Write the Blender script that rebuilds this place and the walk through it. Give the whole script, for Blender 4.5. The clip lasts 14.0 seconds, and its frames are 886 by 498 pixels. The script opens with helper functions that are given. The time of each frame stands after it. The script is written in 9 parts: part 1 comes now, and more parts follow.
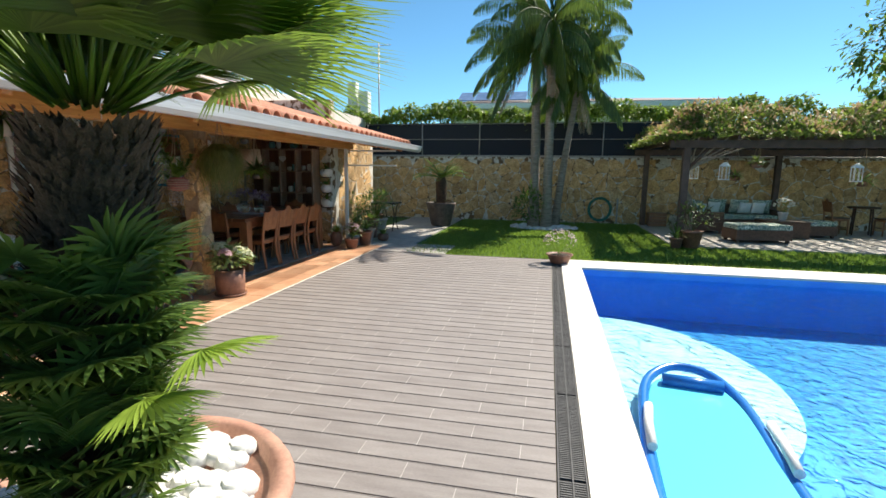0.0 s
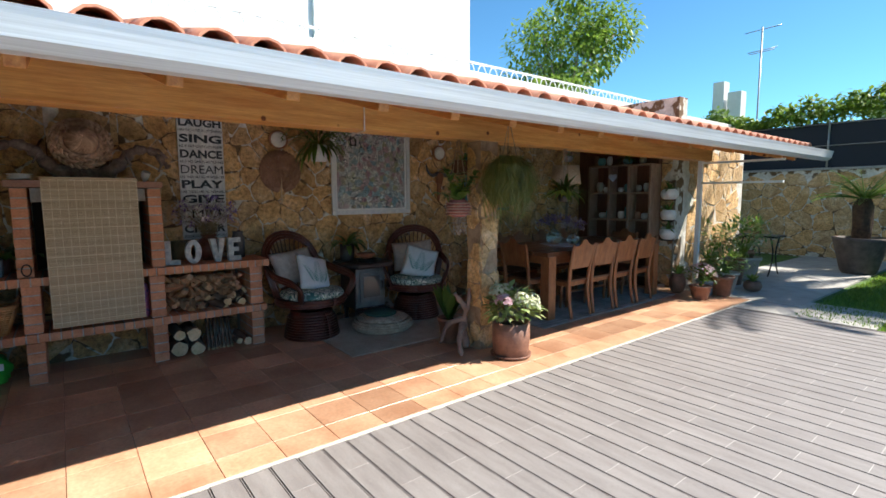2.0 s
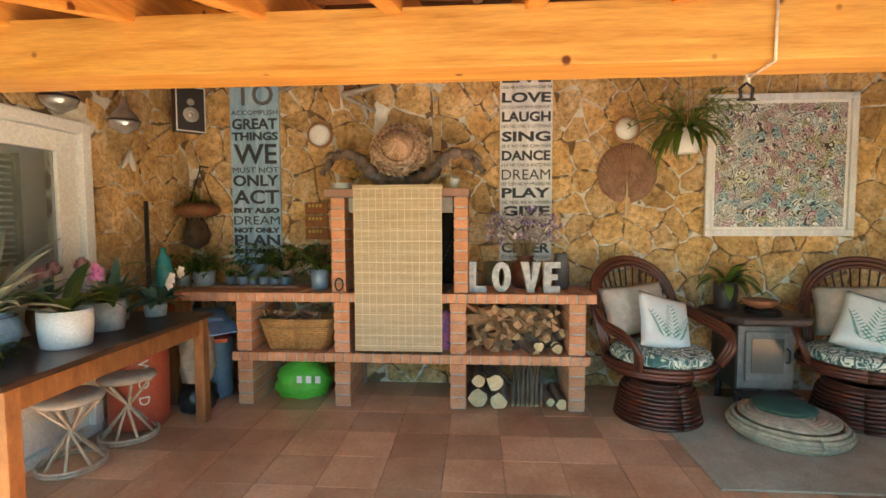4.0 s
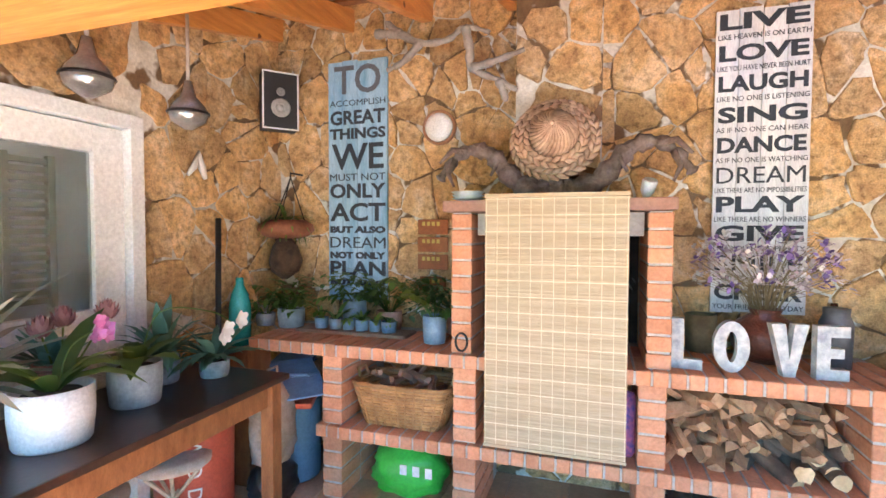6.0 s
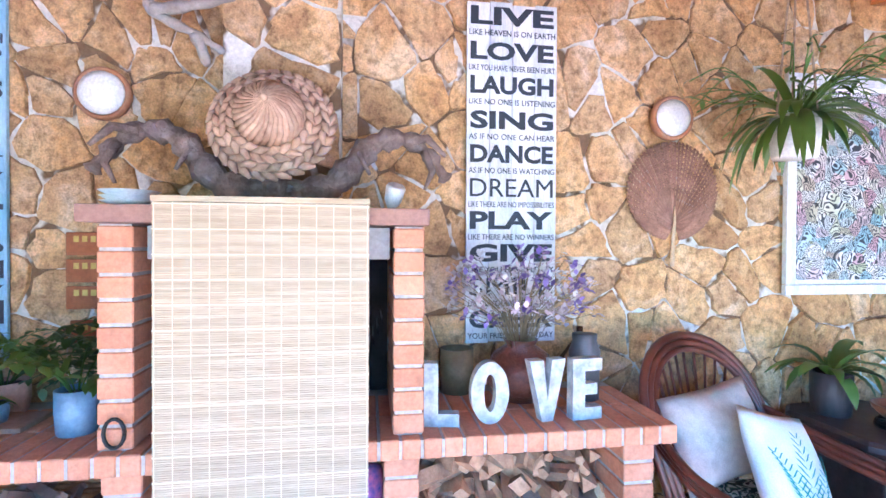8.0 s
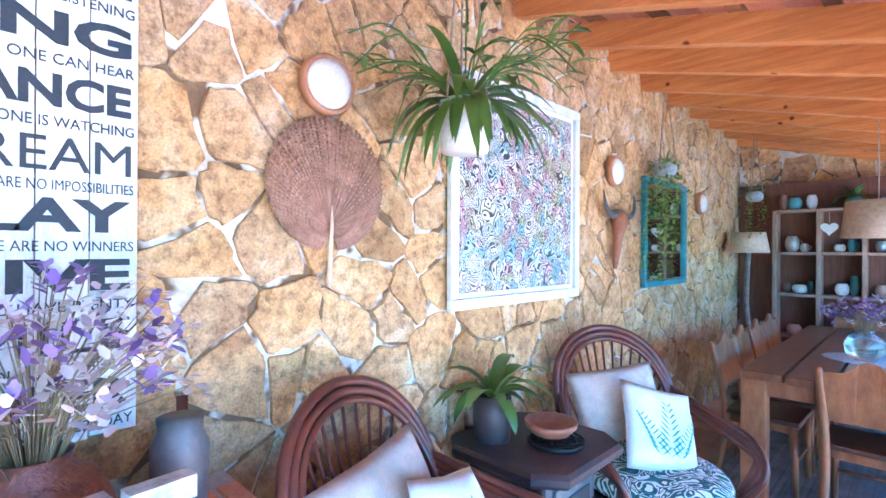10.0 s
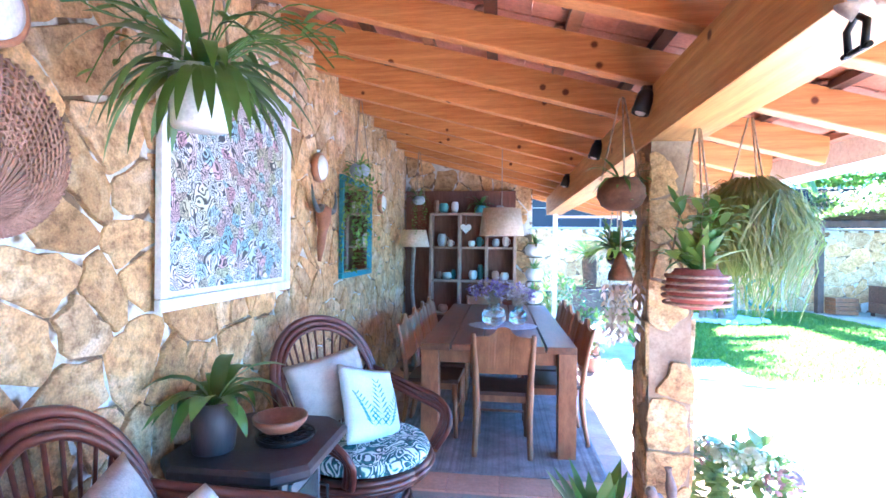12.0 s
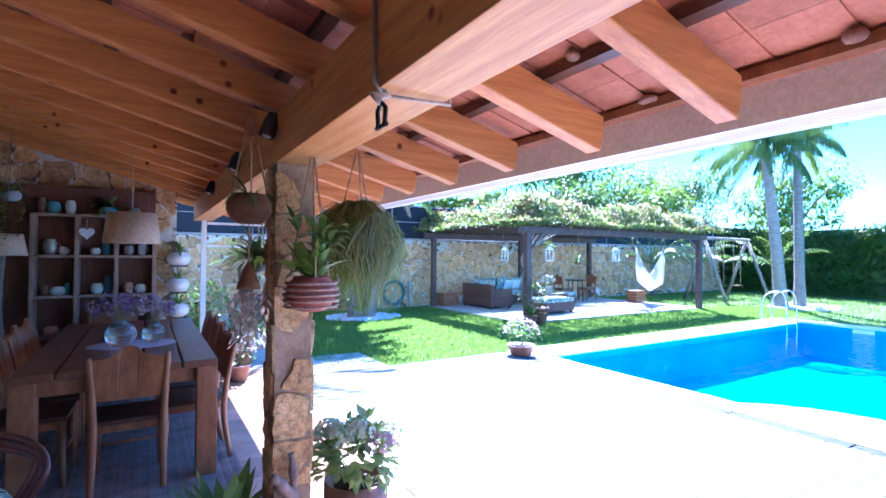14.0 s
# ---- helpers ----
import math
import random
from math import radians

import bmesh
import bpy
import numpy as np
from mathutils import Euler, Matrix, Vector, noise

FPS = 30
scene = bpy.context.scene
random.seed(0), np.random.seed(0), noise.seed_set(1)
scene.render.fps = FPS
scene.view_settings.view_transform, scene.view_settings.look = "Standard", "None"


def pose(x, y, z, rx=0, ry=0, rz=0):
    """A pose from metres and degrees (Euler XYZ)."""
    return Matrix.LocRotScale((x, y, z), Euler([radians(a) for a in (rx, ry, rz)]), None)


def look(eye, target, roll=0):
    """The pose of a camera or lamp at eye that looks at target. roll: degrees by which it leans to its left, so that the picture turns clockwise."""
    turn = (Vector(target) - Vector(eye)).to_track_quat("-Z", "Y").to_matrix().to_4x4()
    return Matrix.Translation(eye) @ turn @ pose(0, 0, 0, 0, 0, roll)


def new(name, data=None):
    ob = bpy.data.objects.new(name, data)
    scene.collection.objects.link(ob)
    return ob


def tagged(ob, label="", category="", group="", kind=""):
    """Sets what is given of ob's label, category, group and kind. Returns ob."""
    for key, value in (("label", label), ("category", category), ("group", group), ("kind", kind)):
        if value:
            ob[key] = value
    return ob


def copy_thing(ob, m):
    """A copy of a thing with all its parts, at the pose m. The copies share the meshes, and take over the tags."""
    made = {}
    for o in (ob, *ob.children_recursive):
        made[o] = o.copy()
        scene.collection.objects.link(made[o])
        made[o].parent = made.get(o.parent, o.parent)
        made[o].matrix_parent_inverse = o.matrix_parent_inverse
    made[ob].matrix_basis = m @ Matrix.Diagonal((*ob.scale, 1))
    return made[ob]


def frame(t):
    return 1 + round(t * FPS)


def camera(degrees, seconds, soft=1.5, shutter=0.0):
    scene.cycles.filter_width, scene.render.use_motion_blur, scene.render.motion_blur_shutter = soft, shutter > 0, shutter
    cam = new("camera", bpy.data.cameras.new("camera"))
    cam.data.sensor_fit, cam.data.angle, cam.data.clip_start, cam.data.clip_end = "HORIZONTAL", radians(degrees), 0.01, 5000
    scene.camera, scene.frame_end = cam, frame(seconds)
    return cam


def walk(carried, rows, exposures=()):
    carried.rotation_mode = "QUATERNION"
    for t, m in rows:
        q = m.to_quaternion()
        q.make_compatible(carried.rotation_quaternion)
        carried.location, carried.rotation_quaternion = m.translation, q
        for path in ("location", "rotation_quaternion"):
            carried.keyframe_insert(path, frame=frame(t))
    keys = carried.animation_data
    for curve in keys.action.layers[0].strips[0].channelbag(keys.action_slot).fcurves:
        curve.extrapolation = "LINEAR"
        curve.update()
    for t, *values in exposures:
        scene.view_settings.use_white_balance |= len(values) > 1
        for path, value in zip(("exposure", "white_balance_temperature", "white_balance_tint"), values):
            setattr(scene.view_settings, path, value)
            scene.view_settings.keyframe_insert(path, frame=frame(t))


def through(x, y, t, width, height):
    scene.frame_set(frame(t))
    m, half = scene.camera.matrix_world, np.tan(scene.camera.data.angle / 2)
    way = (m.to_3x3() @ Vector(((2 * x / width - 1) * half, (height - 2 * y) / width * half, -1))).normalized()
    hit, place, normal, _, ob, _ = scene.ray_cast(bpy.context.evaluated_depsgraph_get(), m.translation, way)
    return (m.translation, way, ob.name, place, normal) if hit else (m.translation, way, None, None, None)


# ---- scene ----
cam = camera(84.8, 14.0, soft=1.6)
ROWS = [
    (0, (-0.091, 0.022, 1.556), (-0.507, 1.953, 1.241), 0.7),
    (0.5, (-0.169, 0.606, 1.549), (-0.837, 2.468, 1.251), 0.5),
    (1, (-0.268, 1.157, 1.482), (-1.205, 2.906, 1.230), 0.2),
    (1.5, (-0.496, 1.619, 1.503), (-1.742, 3.165, 1.265), 0.0),
    (2, (-0.832, 2.015, 1.492), (-2.40, 3.245, 1.274), -0.3),
    (2.5, (-1.150, 2.332, 1.475), (-2.914, 3.252, 1.275), -0.4),
    (3, (-1.570, 2.510, 1.436), (-3.476, 3.086, 1.259), -0.3),
    (3.5, (-1.933, 2.718, 1.40), (-3.915, 2.932, 1.241), -0.3),
    (4, (-2.274, 2.789, 1.41), (-4.266, 2.649, 1.287), -0.2),
    (4.2, (-2.42, 2.80, 1.42), (-4.40, 2.545, 1.31), -0.1),
    (6.3, (-3.614, 2.362, 1.479), (-5.514, 1.743, 1.408), 0.2),
    (6.5, (-3.703, 2.343, 1.448), (-5.63, 1.806, 1.403), 0.4),
    (7, (-3.895, 2.374, 1.474), (-5.87, 2.064, 1.426), 0.3),
    (7.5, (-4.026, 2.417, 1.493), (-6.025, 2.358, 1.461), 0.3),
    (8, (-4.168, 2.539, 1.516), (-6.145, 2.84, 1.494), 0.3),
    (8.5, (-4.342, 2.707, 1.525), (-6.245, 3.321, 1.529), 0.4),
    (11, (-5.034, 3.117, 1.551), (-5.914, 4.913, 1.538), 0.6),
    (11.5, (-5.072, 3.049, 1.536), (-5.648, 4.964, 1.528), 0.7),
    (12, (-5.051, 2.917, 1.528), (-5.285, 4.903, 1.521), 0.6),
    (12.5, (-5.022, 2.843, 1.537), (-4.917, 4.84, 1.546), 0.4),
    (13, (-4.993, 2.803, 1.535), (-4.551, 4.754, 1.557), 0.4),
    (13.5, (-4.972, 2.734, 1.532), (-4.217, 4.586, 1.572), 0.6),
    (14, (-4.935, 2.7, 1.55), (-3.893, 4.407, 1.581), 0.4),
]
EXPO = [(0.0, 0.92, 7100, 9), (0.5, 0.98, 7000, 9), (1.5, 1.13, 6500, 8), (2.5, 1.35, 6600, 9), (3.0, 1.75, 7000, 10), (3.5, 2.75, 8700, 8), (4.2, 3.5, 10300, 6), (6.3, 4.25, 6200, 12), (7.5, 4.5, 5150, 14), (8.5, 4.6, 4850, 12), (11.0, 5.05, 4650, 12), (12.0, 4.85, 4550, 13), (13.0, 4.15, 4300, 18), (14.0, 3.1, 4550, 26)]
walk(cam, [(t, look(e, g, r)) for t, e, g, r in ROWS], EXPO)

# ---- light ----
SUN = Vector((0.56, 0.70, 1.0)).normalized()
world = bpy.data.worlds.new("sky")
scene.world = world
world.use_nodes = True
wn = world.node_tree
sky = wn.nodes.new("ShaderNodeTexSky")
sky.sky_type = "NISHITA"
sky.sun_disc = False
sky.sun_elevation = math.asin(SUN.z)
sky.sun_rotation = math.atan2(SUN.x, SUN.y)
sky.altitude = 2200.0
sky.air_density, sky.dust_density, sky.ozone_density = 1.0, 0.0, 2.0
deep = wn.nodes.new("ShaderNodeMix")
deep.data_type, deep.blend_type = "RGBA", "MULTIPLY"
deep.inputs[0].default_value = 1.0
deep.inputs[7].default_value = (0.55, 0.95, 1.06, 1)
wn.links.new(sky.outputs[0], deep.inputs[6])
wn.links.new(deep.outputs[2], wn.nodes["Background"].inputs["Color"])
wn.nodes["Background"].inputs["Strength"].default_value = 0.095
sun_data = bpy.data.lights.new("sun", "SUN")
sun_data.energy, sun_data.angle, sun_data.color = 4.8, radians(0.5), (1.0, 0.95, 0.88)
sun = new("sun", sun_data)
sun.matrix_world = look(SUN * 50, (0, 0, 0))

# ---- materials ----
MATS = {}


def bsdf(name, rough=0.6, metal=0.0, spec=0.5):
    m = bpy.data.materials.new(name)
    m.use_nodes = True
    n = m.node_tree
    b = n.nodes["Principled BSDF"]
    b.inputs["Roughness"].default_value = rough
    b.inputs["Metallic"].default_value = metal
    b.inputs["Specular IOR Level"].default_value = spec
    return m, n, b


def node(n, kind, **kw):
    x = n.nodes.new(kind)
    for k, v in kw.items():
        x.inputs[k].default_value = v
    return x


def ramp(n, stops):
    r = n.nodes.new("ShaderNodeValToRGB")
    el = r.color_ramp.elements
    while len(el) < len(stops):
        el.new(0.5)
    for e, (p, c) in zip(el, stops):
        e.position, e.color = p, (*c, 1)
    return r


def mixc(n, a, b, fac, blend="MIX"):
    m = n.nodes.new("ShaderNodeMix")
    m.data_type, m.blend_type = "RGBA", blend
    for sock, v in ((m.inputs[6], a), (m.inputs[7], b)):
        if hasattr(v, "is_output"):
            n.links.new(v, sock)
        else:
            sock.default_value = (*v, 1)
    if hasattr(fac, "is_output"):
        n.links.new(fac, m.inputs[0])
    else:
        m.inputs[0].default_value = fac
    return m.outputs[2]


def coords(n, scale=(1, 1, 1), world_space=True):
    mp = n.nodes.new("ShaderNodeMapping")
    mp.inputs["Scale"].default_value = scale
    if world_space:
        g = n.nodes.new("ShaderNodeNewGeometry")
        n.links.new(g.outputs["Position"], mp.inputs["Vector"])
    else:
        g = n.nodes.new("ShaderNodeTexCoord")
        n.links.new(g.outputs["Object"], mp.inputs["Vector"])
    return mp.outputs[0]


def surf(name, dark, light, scale=6.0, rough=0.6, bump=0.3, stretch=(1, 1, 1), metal=0.0, vary=0.25, spec=0.5,
         grain=60.0, local=False, depth=0.004, island=False):
    """A two-scale surface: broad patches and fine grain, with relief, and a shift in tone from piece to piece."""
    if name in MATS:
        return MATS[name]
    m, n, b = bsdf(name, rough, metal, spec)
    v = coords(n, stretch, not local)
    t1 = node(n, "ShaderNodeTexNoise", Scale=scale, Detail=6.0, Roughness=0.6)
    t2 = node(n, "ShaderNodeTexNoise", Scale=grain, Detail=4.0, Roughness=0.65)
    n.links.new(v, t1.inputs["Vector"])
    n.links.new(v, t2.inputs["Vector"])
    r = ramp(n, [(0.3, dark), (0.7, light)])
    n.links.new(t1.outputs[0], r.inputs[0])
    g = ramp(n, [(0.3, (0.72, 0.72, 0.72)), (0.7, (1.12, 1.12, 1.12))])
    n.links.new(t2.outputs[0], g.inputs[0])
    c = mixc(n, r.outputs[0], g.outputs[0], 0.75, "MULTIPLY")
    if vary:
        if island:
            rnd = n.nodes.new("ShaderNodeNewGeometry").outputs["Random Per Island"]
        else:
            rnd = n.nodes.new("ShaderNodeObjectInfo").outputs["Random"]
        mr = node(n, "ShaderNodeMapRange")
        mr.inputs[3].default_value, mr.inputs[4].default_value = 1 - vary, 1 + vary
        n.links.new(rnd, mr.inputs[0])
        c = mixc(n, c, mr.outputs[0], 1.0, "MULTIPLY")
    n.links.new(c, b.inputs["Base Color"])
    if bump:
        bp = node(n, "ShaderNodeBump", Strength=bump, Distance=depth)
        ad = n.nodes.new("ShaderNodeMath")
        n.links.new(t1.outputs[0], ad.inputs[0])
        n.links.new(t2.outputs[0], ad.inputs[1])
        n.links.new(ad.outputs[0], bp.inputs["Height"])
        n.links.new(bp.outputs[0], b.inputs["Normal"])
    MATS[name] = m
    return m


def leafmat(name, dark, light, gloss=0.45, through=0.35, backlit=None):
    if name in MATS:
        return MATS[name]
    m, n, b = bsdf(name, gloss)
    geo = n.nodes.new("ShaderNodeNewGeometry")
    r = ramp(n, [(0.0, dark), (1.0, light)])
    n.links.new(geo.outputs["Random Per Island"], r.inputs[0])
    t = node(n, "ShaderNodeTexNoise", Scale=9.0, Detail=3.0)
    n.links.new(coords(n), t.inputs["Vector"])
    g = ramp(n, [(0.3, (0.7, 0.7, 0.7)), (0.7, (1.15, 1.15, 1.15))])
    n.links.new(t.outputs[0], g.inputs[0])
    c = mixc(n, r.outputs[0], g.outputs[0], 1.0, "MULTIPLY")
    n.links.new(c, b.inputs["Base Color"])
    if through:
        tr = n.nodes.new("ShaderNodeBsdfTranslucent")
        n.links.new(mixc(n, c, backlit or (0.5, 0.75, 0.1), 0.35), tr.inputs["Color"])
        ms = n.nodes.new("ShaderNodeMixShader")
        ms.inputs[0].default_value = through
        n.links.new(b.outputs[0], ms.inputs[1])
        n.links.new(tr.outputs[0], ms.inputs[2])
        n.links.new(ms.outputs[0], n.nodes["Material Output"].inputs["Surface"])
    MATS[name] = m
    return m


def plain(name, c, rough=0.5, metal=0.0, vary=0.06):
    return surf(name, tuple(x * 0.86 for x in c), c, 5.0, rough, 0.12, metal=metal, vary=vary, grain=90.0, depth=0.002)


def knotty(name, dark, light, stretch):
    """Pine with long grain and dark knots."""
    m = surf(name, dark, light, 2.2, 0.45, 0.25, stretch=stretch, vary=0.14, grain=14.0, depth=0.002)
    n = m.node_tree
    b = n.nodes["Principled BSDF"]
    old = b.inputs["Base Color"].links[0].from_socket
    v = node(n, "ShaderNodeTexVoronoi", Scale=5.0)
    n.links.new(coords(n), v.inputs["Vector"])
    r = ramp(n, [(0.07, (0.20, 0.09, 0.05)), (0.115, (1, 1, 1))])
    n.links.new(v.outputs["Distance"], r.inputs[0])
    n.links.new(mixc(n, old, r.outputs[0], 1.0, "MULTIPLY"), b.inputs["Base Color"])
    return m




def sandstone(name, island=False):
    """Rough ochre sandstone: a tone for each stone, crusty patches, pits and a coarse broken relief."""
    m, n, b = bsdf(name, 0.82)
    v = coords(n)
    t1 = node(n, "ShaderNodeTexNoise", Scale=5.0, Detail=8.0, Roughness=0.68, Distortion=0.6)
    t2 = node(n, "ShaderNodeTexNoise", Scale=26.0, Detail=8.0, Roughness=0.7)
    t3 = node(n, "ShaderNodeTexNoise", Scale=120.0, Detail=3.0, Roughness=0.6)
    for t in (t1, t2, t3):
        n.links.new(v, t.inputs["Vector"])
    r1 = ramp(n, [(0.30, (0.38, 0.22, 0.105)), (0.50, (0.63, 0.425, 0.215)), (0.68, (0.78, 0.62, 0.42))])
    n.links.new(t1.outputs[0], r1.inputs[0])
    r2 = ramp(n, [(0.36, (0.50, 0.46, 0.42)), (0.50, (1.0, 1.0, 1.0)), (0.66, (1.22, 1.20, 1.16))])
    n.links.new(t2.outputs[0], r2.inputs[0])
    r3 = ramp(n, [(0.35, (0.74, 0.72, 0.70)), (0.62, (1.12, 1.12, 1.12))])
    n.links.new(t3.outputs[0], r3.inputs[0])
    c = mixc(n, r1.outputs[0], r2.outputs[0], 0.9, "MULTIPLY")
    c = mixc(n, c, r3.outputs[0], 0.8, "MULTIPLY")
    if island:
        rnd = n.nodes.new("ShaderNodeNewGeometry").outputs["Random Per Island"]
    else:
        rnd = n.nodes.new("ShaderNodeObjectInfo").outputs["Random"]
    tone = ramp(n, [(0.0, (0.72, 0.66, 0.58)), (0.25, (1.05, 0.96, 0.82)), (0.5, (0.92, 0.92, 0.95)), (0.75, (1.15, 1.06, 0.92)), (1.0, (0.98, 0.84, 0.66))])
    n.links.new(rnd, tone.inputs[0])
    n.links.new(mixc(n, c, tone.outputs[0], 1.0, "MULTIPLY"), b.inputs["Base Color"])
    ad = n.nodes.new("ShaderNodeMath")
    n.links.new(t1.outputs[0], ad.inputs[0])
    n.links.new(t2.outputs[0], ad.inputs[1])
    bp = node(n, "ShaderNodeBump", Strength=1.0, Distance=0.022)
    n.links.new(ad.outputs[0], bp.inputs["Height"])
    n.links.new(bp.outputs[0], b.inputs["Normal"])
    MATS[name] = m
    return m


STONE = sandstone("golden stone")
MORTAR = surf("pale mortar", (0.50, 0.45, 0.36), (0.76, 0.72, 0.64), 9.0, 0.9, 0.7, vary=0, depth=0.008)
PINE = knotty("orange pine", (0.52, 0.21, 0.045), (0.78, 0.42, 0.13), (14, 0.8, 14))
RAFTERPINE = knotty("orange rafter pine", (0.45, 0.16, 0.04), (0.69, 0.32, 0.09), (0.8, 14, 14))
DARKWOOD = surf("dark wood", (0.045, 0.018, 0.010), (0.10, 0.042, 0.022), 5.0, 0.4, 0.2, vary=0.12, stretch=(3, 1, 3))
TEAK = surf("brown wood", (0.175, 0.066, 0.027), (0.33, 0.142, 0.058), 6.0, 0.42, 0.2, vary=0.12, stretch=(3, 3, 1))
TABLEWOOD = surf("table wood", (0.095, 0.036, 0.018), (0.19, 0.08, 0.038), 5.0, 0.33, 0.2, vary=0.15, stretch=(6, 1, 6))
ROOFTILE = surf("roof clay", (0.42, 0.16, 0.09), (0.62, 0.30, 0.19), 6.0, 0.8, 0.3, vary=0.16)
DECK = surf("grey brown deck", (0.21, 0.185, 0.175), (0.29, 0.265, 0.25), 2.5, 0.6, 0.25, vary=0.06, stretch=(1, 6, 1), grain=50)
TERRA = surf("terracotta tile", (0.40, 0.19, 0.105), (0.66, 0.40, 0.25), 2.2, 0.32, 0.15, vary=0.30, grain=40)
GROUT = surf("grout", (0.30, 0.16, 0.10), (0.42, 0.24, 0.15), 8.0, 0.9, 0.3, vary=0)
def joint_mortar(name):
    """Pale mortar broken by dark brown patches that noise spreads over it."""
    m = surf(name, (0.52, 0.47, 0.38), (0.80, 0.77, 0.70), 9.0, 0.9, 0.7, vary=0, depth=0.008)
    n = m.node_tree
    b = n.nodes["Principled BSDF"]
    old = b.inputs["Base Color"].links[0].from_socket
    t = node(n, "ShaderNodeTexNoise", Scale=5.5, Detail=3.0)
    n.links.new(coords(n), t.inputs["Vector"])
    r = ramp(n, [(0.45, (0.26, 0.17, 0.10)), (0.50, (1, 1, 1))])
    n.links.new(t.outputs[0], r.inputs[0])
    n.links.new(mixc(n, old, r.outputs[0], 1.0, "MULTIPLY"), b.inputs["Base Color"])
    return m


JOINT = joint_mortar("patchy mortar")
BRICK = surf("orange brick", (0.50, 0.20, 0.10), (0.66, 0.32, 0.19), 7.0, 0.8, 0.4, vary=0.14)
BRICKMORTAR = surf("brick mortar", (0.36, 0.33, 0.30), (0.5, 0.46, 0.42), 20.0, 0.9, 0.5, vary=0)
WHITE = surf("white paint", (0.70, 0.70, 0.69), (0.82, 0.82, 0.80), 3.0, 0.5, 0.1, vary=0.03)
CREAM = surf("pale coping stone", (0.62, 0.58, 0.52), (0.78, 0.74, 0.67), 3.0, 0.75, 0.2, vary=0.05)
GUTTER = surf("grey metal gutter", (0.56, 0.58, 0.60), (0.70, 0.72, 0.74), 1.0, 0.4, 0.0, vary=0.02, metal=0.2, stretch=(30, 0.4, 30), grain=3.0)
POTCLAY = surf("brown clay pot", (0.16, 0.075, 0.05), (0.30, 0.15, 0.10), 9.0, 0.55, 0.4, vary=0.12)
TERRACOTTA = surf("pot terracotta", (0.34, 0.17, 0.12), (0.50, 0.29, 0.21), 6.0, 0.75, 0.3, vary=0.1)
CONCRETE = surf("grey concrete", (0.33, 0.31, 0.28), (0.48, 0.45, 0.41), 4.0, 0.85, 0.3, vary=0.08)
IRON = surf("black iron", (0.012, 0.011, 0.012), (0.03, 0.028, 0.03), 12.0, 0.45, 0.3, metal=0.6, vary=0)
TRUNK = surf("palm trunk grey", (0.20, 0.16, 0.12), (0.42, 0.36, 0.29), 5.0, 0.9, 0.9, vary=0.12, stretch=(1, 1, 6), depth=0.02)
SHAGGY = surf("palm trunk fibre", (0.035, 0.02, 0.013), (0.13, 0.075, 0.045), 16.0, 0.95, 1.0, vary=0.25, depth=0.02)
GRASSY = surf("lawn soil", (0.05, 0.10, 0.015), (0.12, 0.22, 0.035), 3.0, 0.9, 0.8, vary=0, grain=120, depth=0.02)
GREEN = leafmat("leaf green", (0.03, 0.075, 0.015), (0.11, 0.20, 0.04))
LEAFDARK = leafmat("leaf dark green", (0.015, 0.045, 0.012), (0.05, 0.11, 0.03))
LEAFLIGHT = leafmat("leaf light green", (0.10, 0.18, 0.03), (0.26, 0.36, 0.08))
PALMLEAF = leafmat("palm leaf", (0.045, 0.10, 0.012), (0.16, 0.26, 0.035), 0.4, 0.4)
GREYLEAF = leafmat("grey leaf", (0.20, 0.23, 0.19), (0.42, 0.42, 0.36), 0.7, 0.2)
BLUELEAF = leafmat("blue green leaf", (0.04, 0.14, 0.12), (0.12, 0.28, 0.24), 0.6, 0.2)
BLACK = plain("black", (0.02, 0.02, 0.022), 0.5)


# ---- shapes ----
def part(name, bm, material, parent=None, label="", kind=""):
    me = bpy.data.meshes.new(name)
    bm.to_mesh(me)
    bm.free()
    for m in material if isinstance(material, (list, tuple)) else [material]:
        me.materials.append(m)
    ob = new(name, me)
    if parent:
        ob.parent = parent
    return tagged(ob, label, kind=kind)


def thing(name, label, category, at=(0, 0, 0), rz=0.0, group=""):
    ob = new(name)
    ob.empty_display_size = 0.1
    ob.matrix_world = pose(*at, 0, 0, rz)
    return tagged(ob, label, category, group)


def smooth(bm):
    for f in bm.faces:
        f.smooth = True
    return bm


def add_box(bm, lo, hi, m=None, mat=0):
    r = bmesh.ops.create_cube(bm, size=1.0)
    lo, hi = Vector(lo), Vector(hi)
    for v in r["verts"]:
        v.co = Vector((lo[i] + (v.co[i] + 0.5) * (hi[i] - lo[i]) for i in range(3)))
        if m:
            v.co = m @ v.co
    if mat:
        for f in {f for v in r["verts"] for f in v.link_faces}:
            f.material_index = mat
    return r["verts"]


def box(lo, hi, bevel=0.0, m=None):
    bm = bmesh.new()
    add_box(bm, lo, hi, m)
    if bevel:
        bmesh.ops.bevel(bm, geom=bm.edges[:], offset=bevel, segments=2, affect="EDGES", profile=0.7)
    return bm


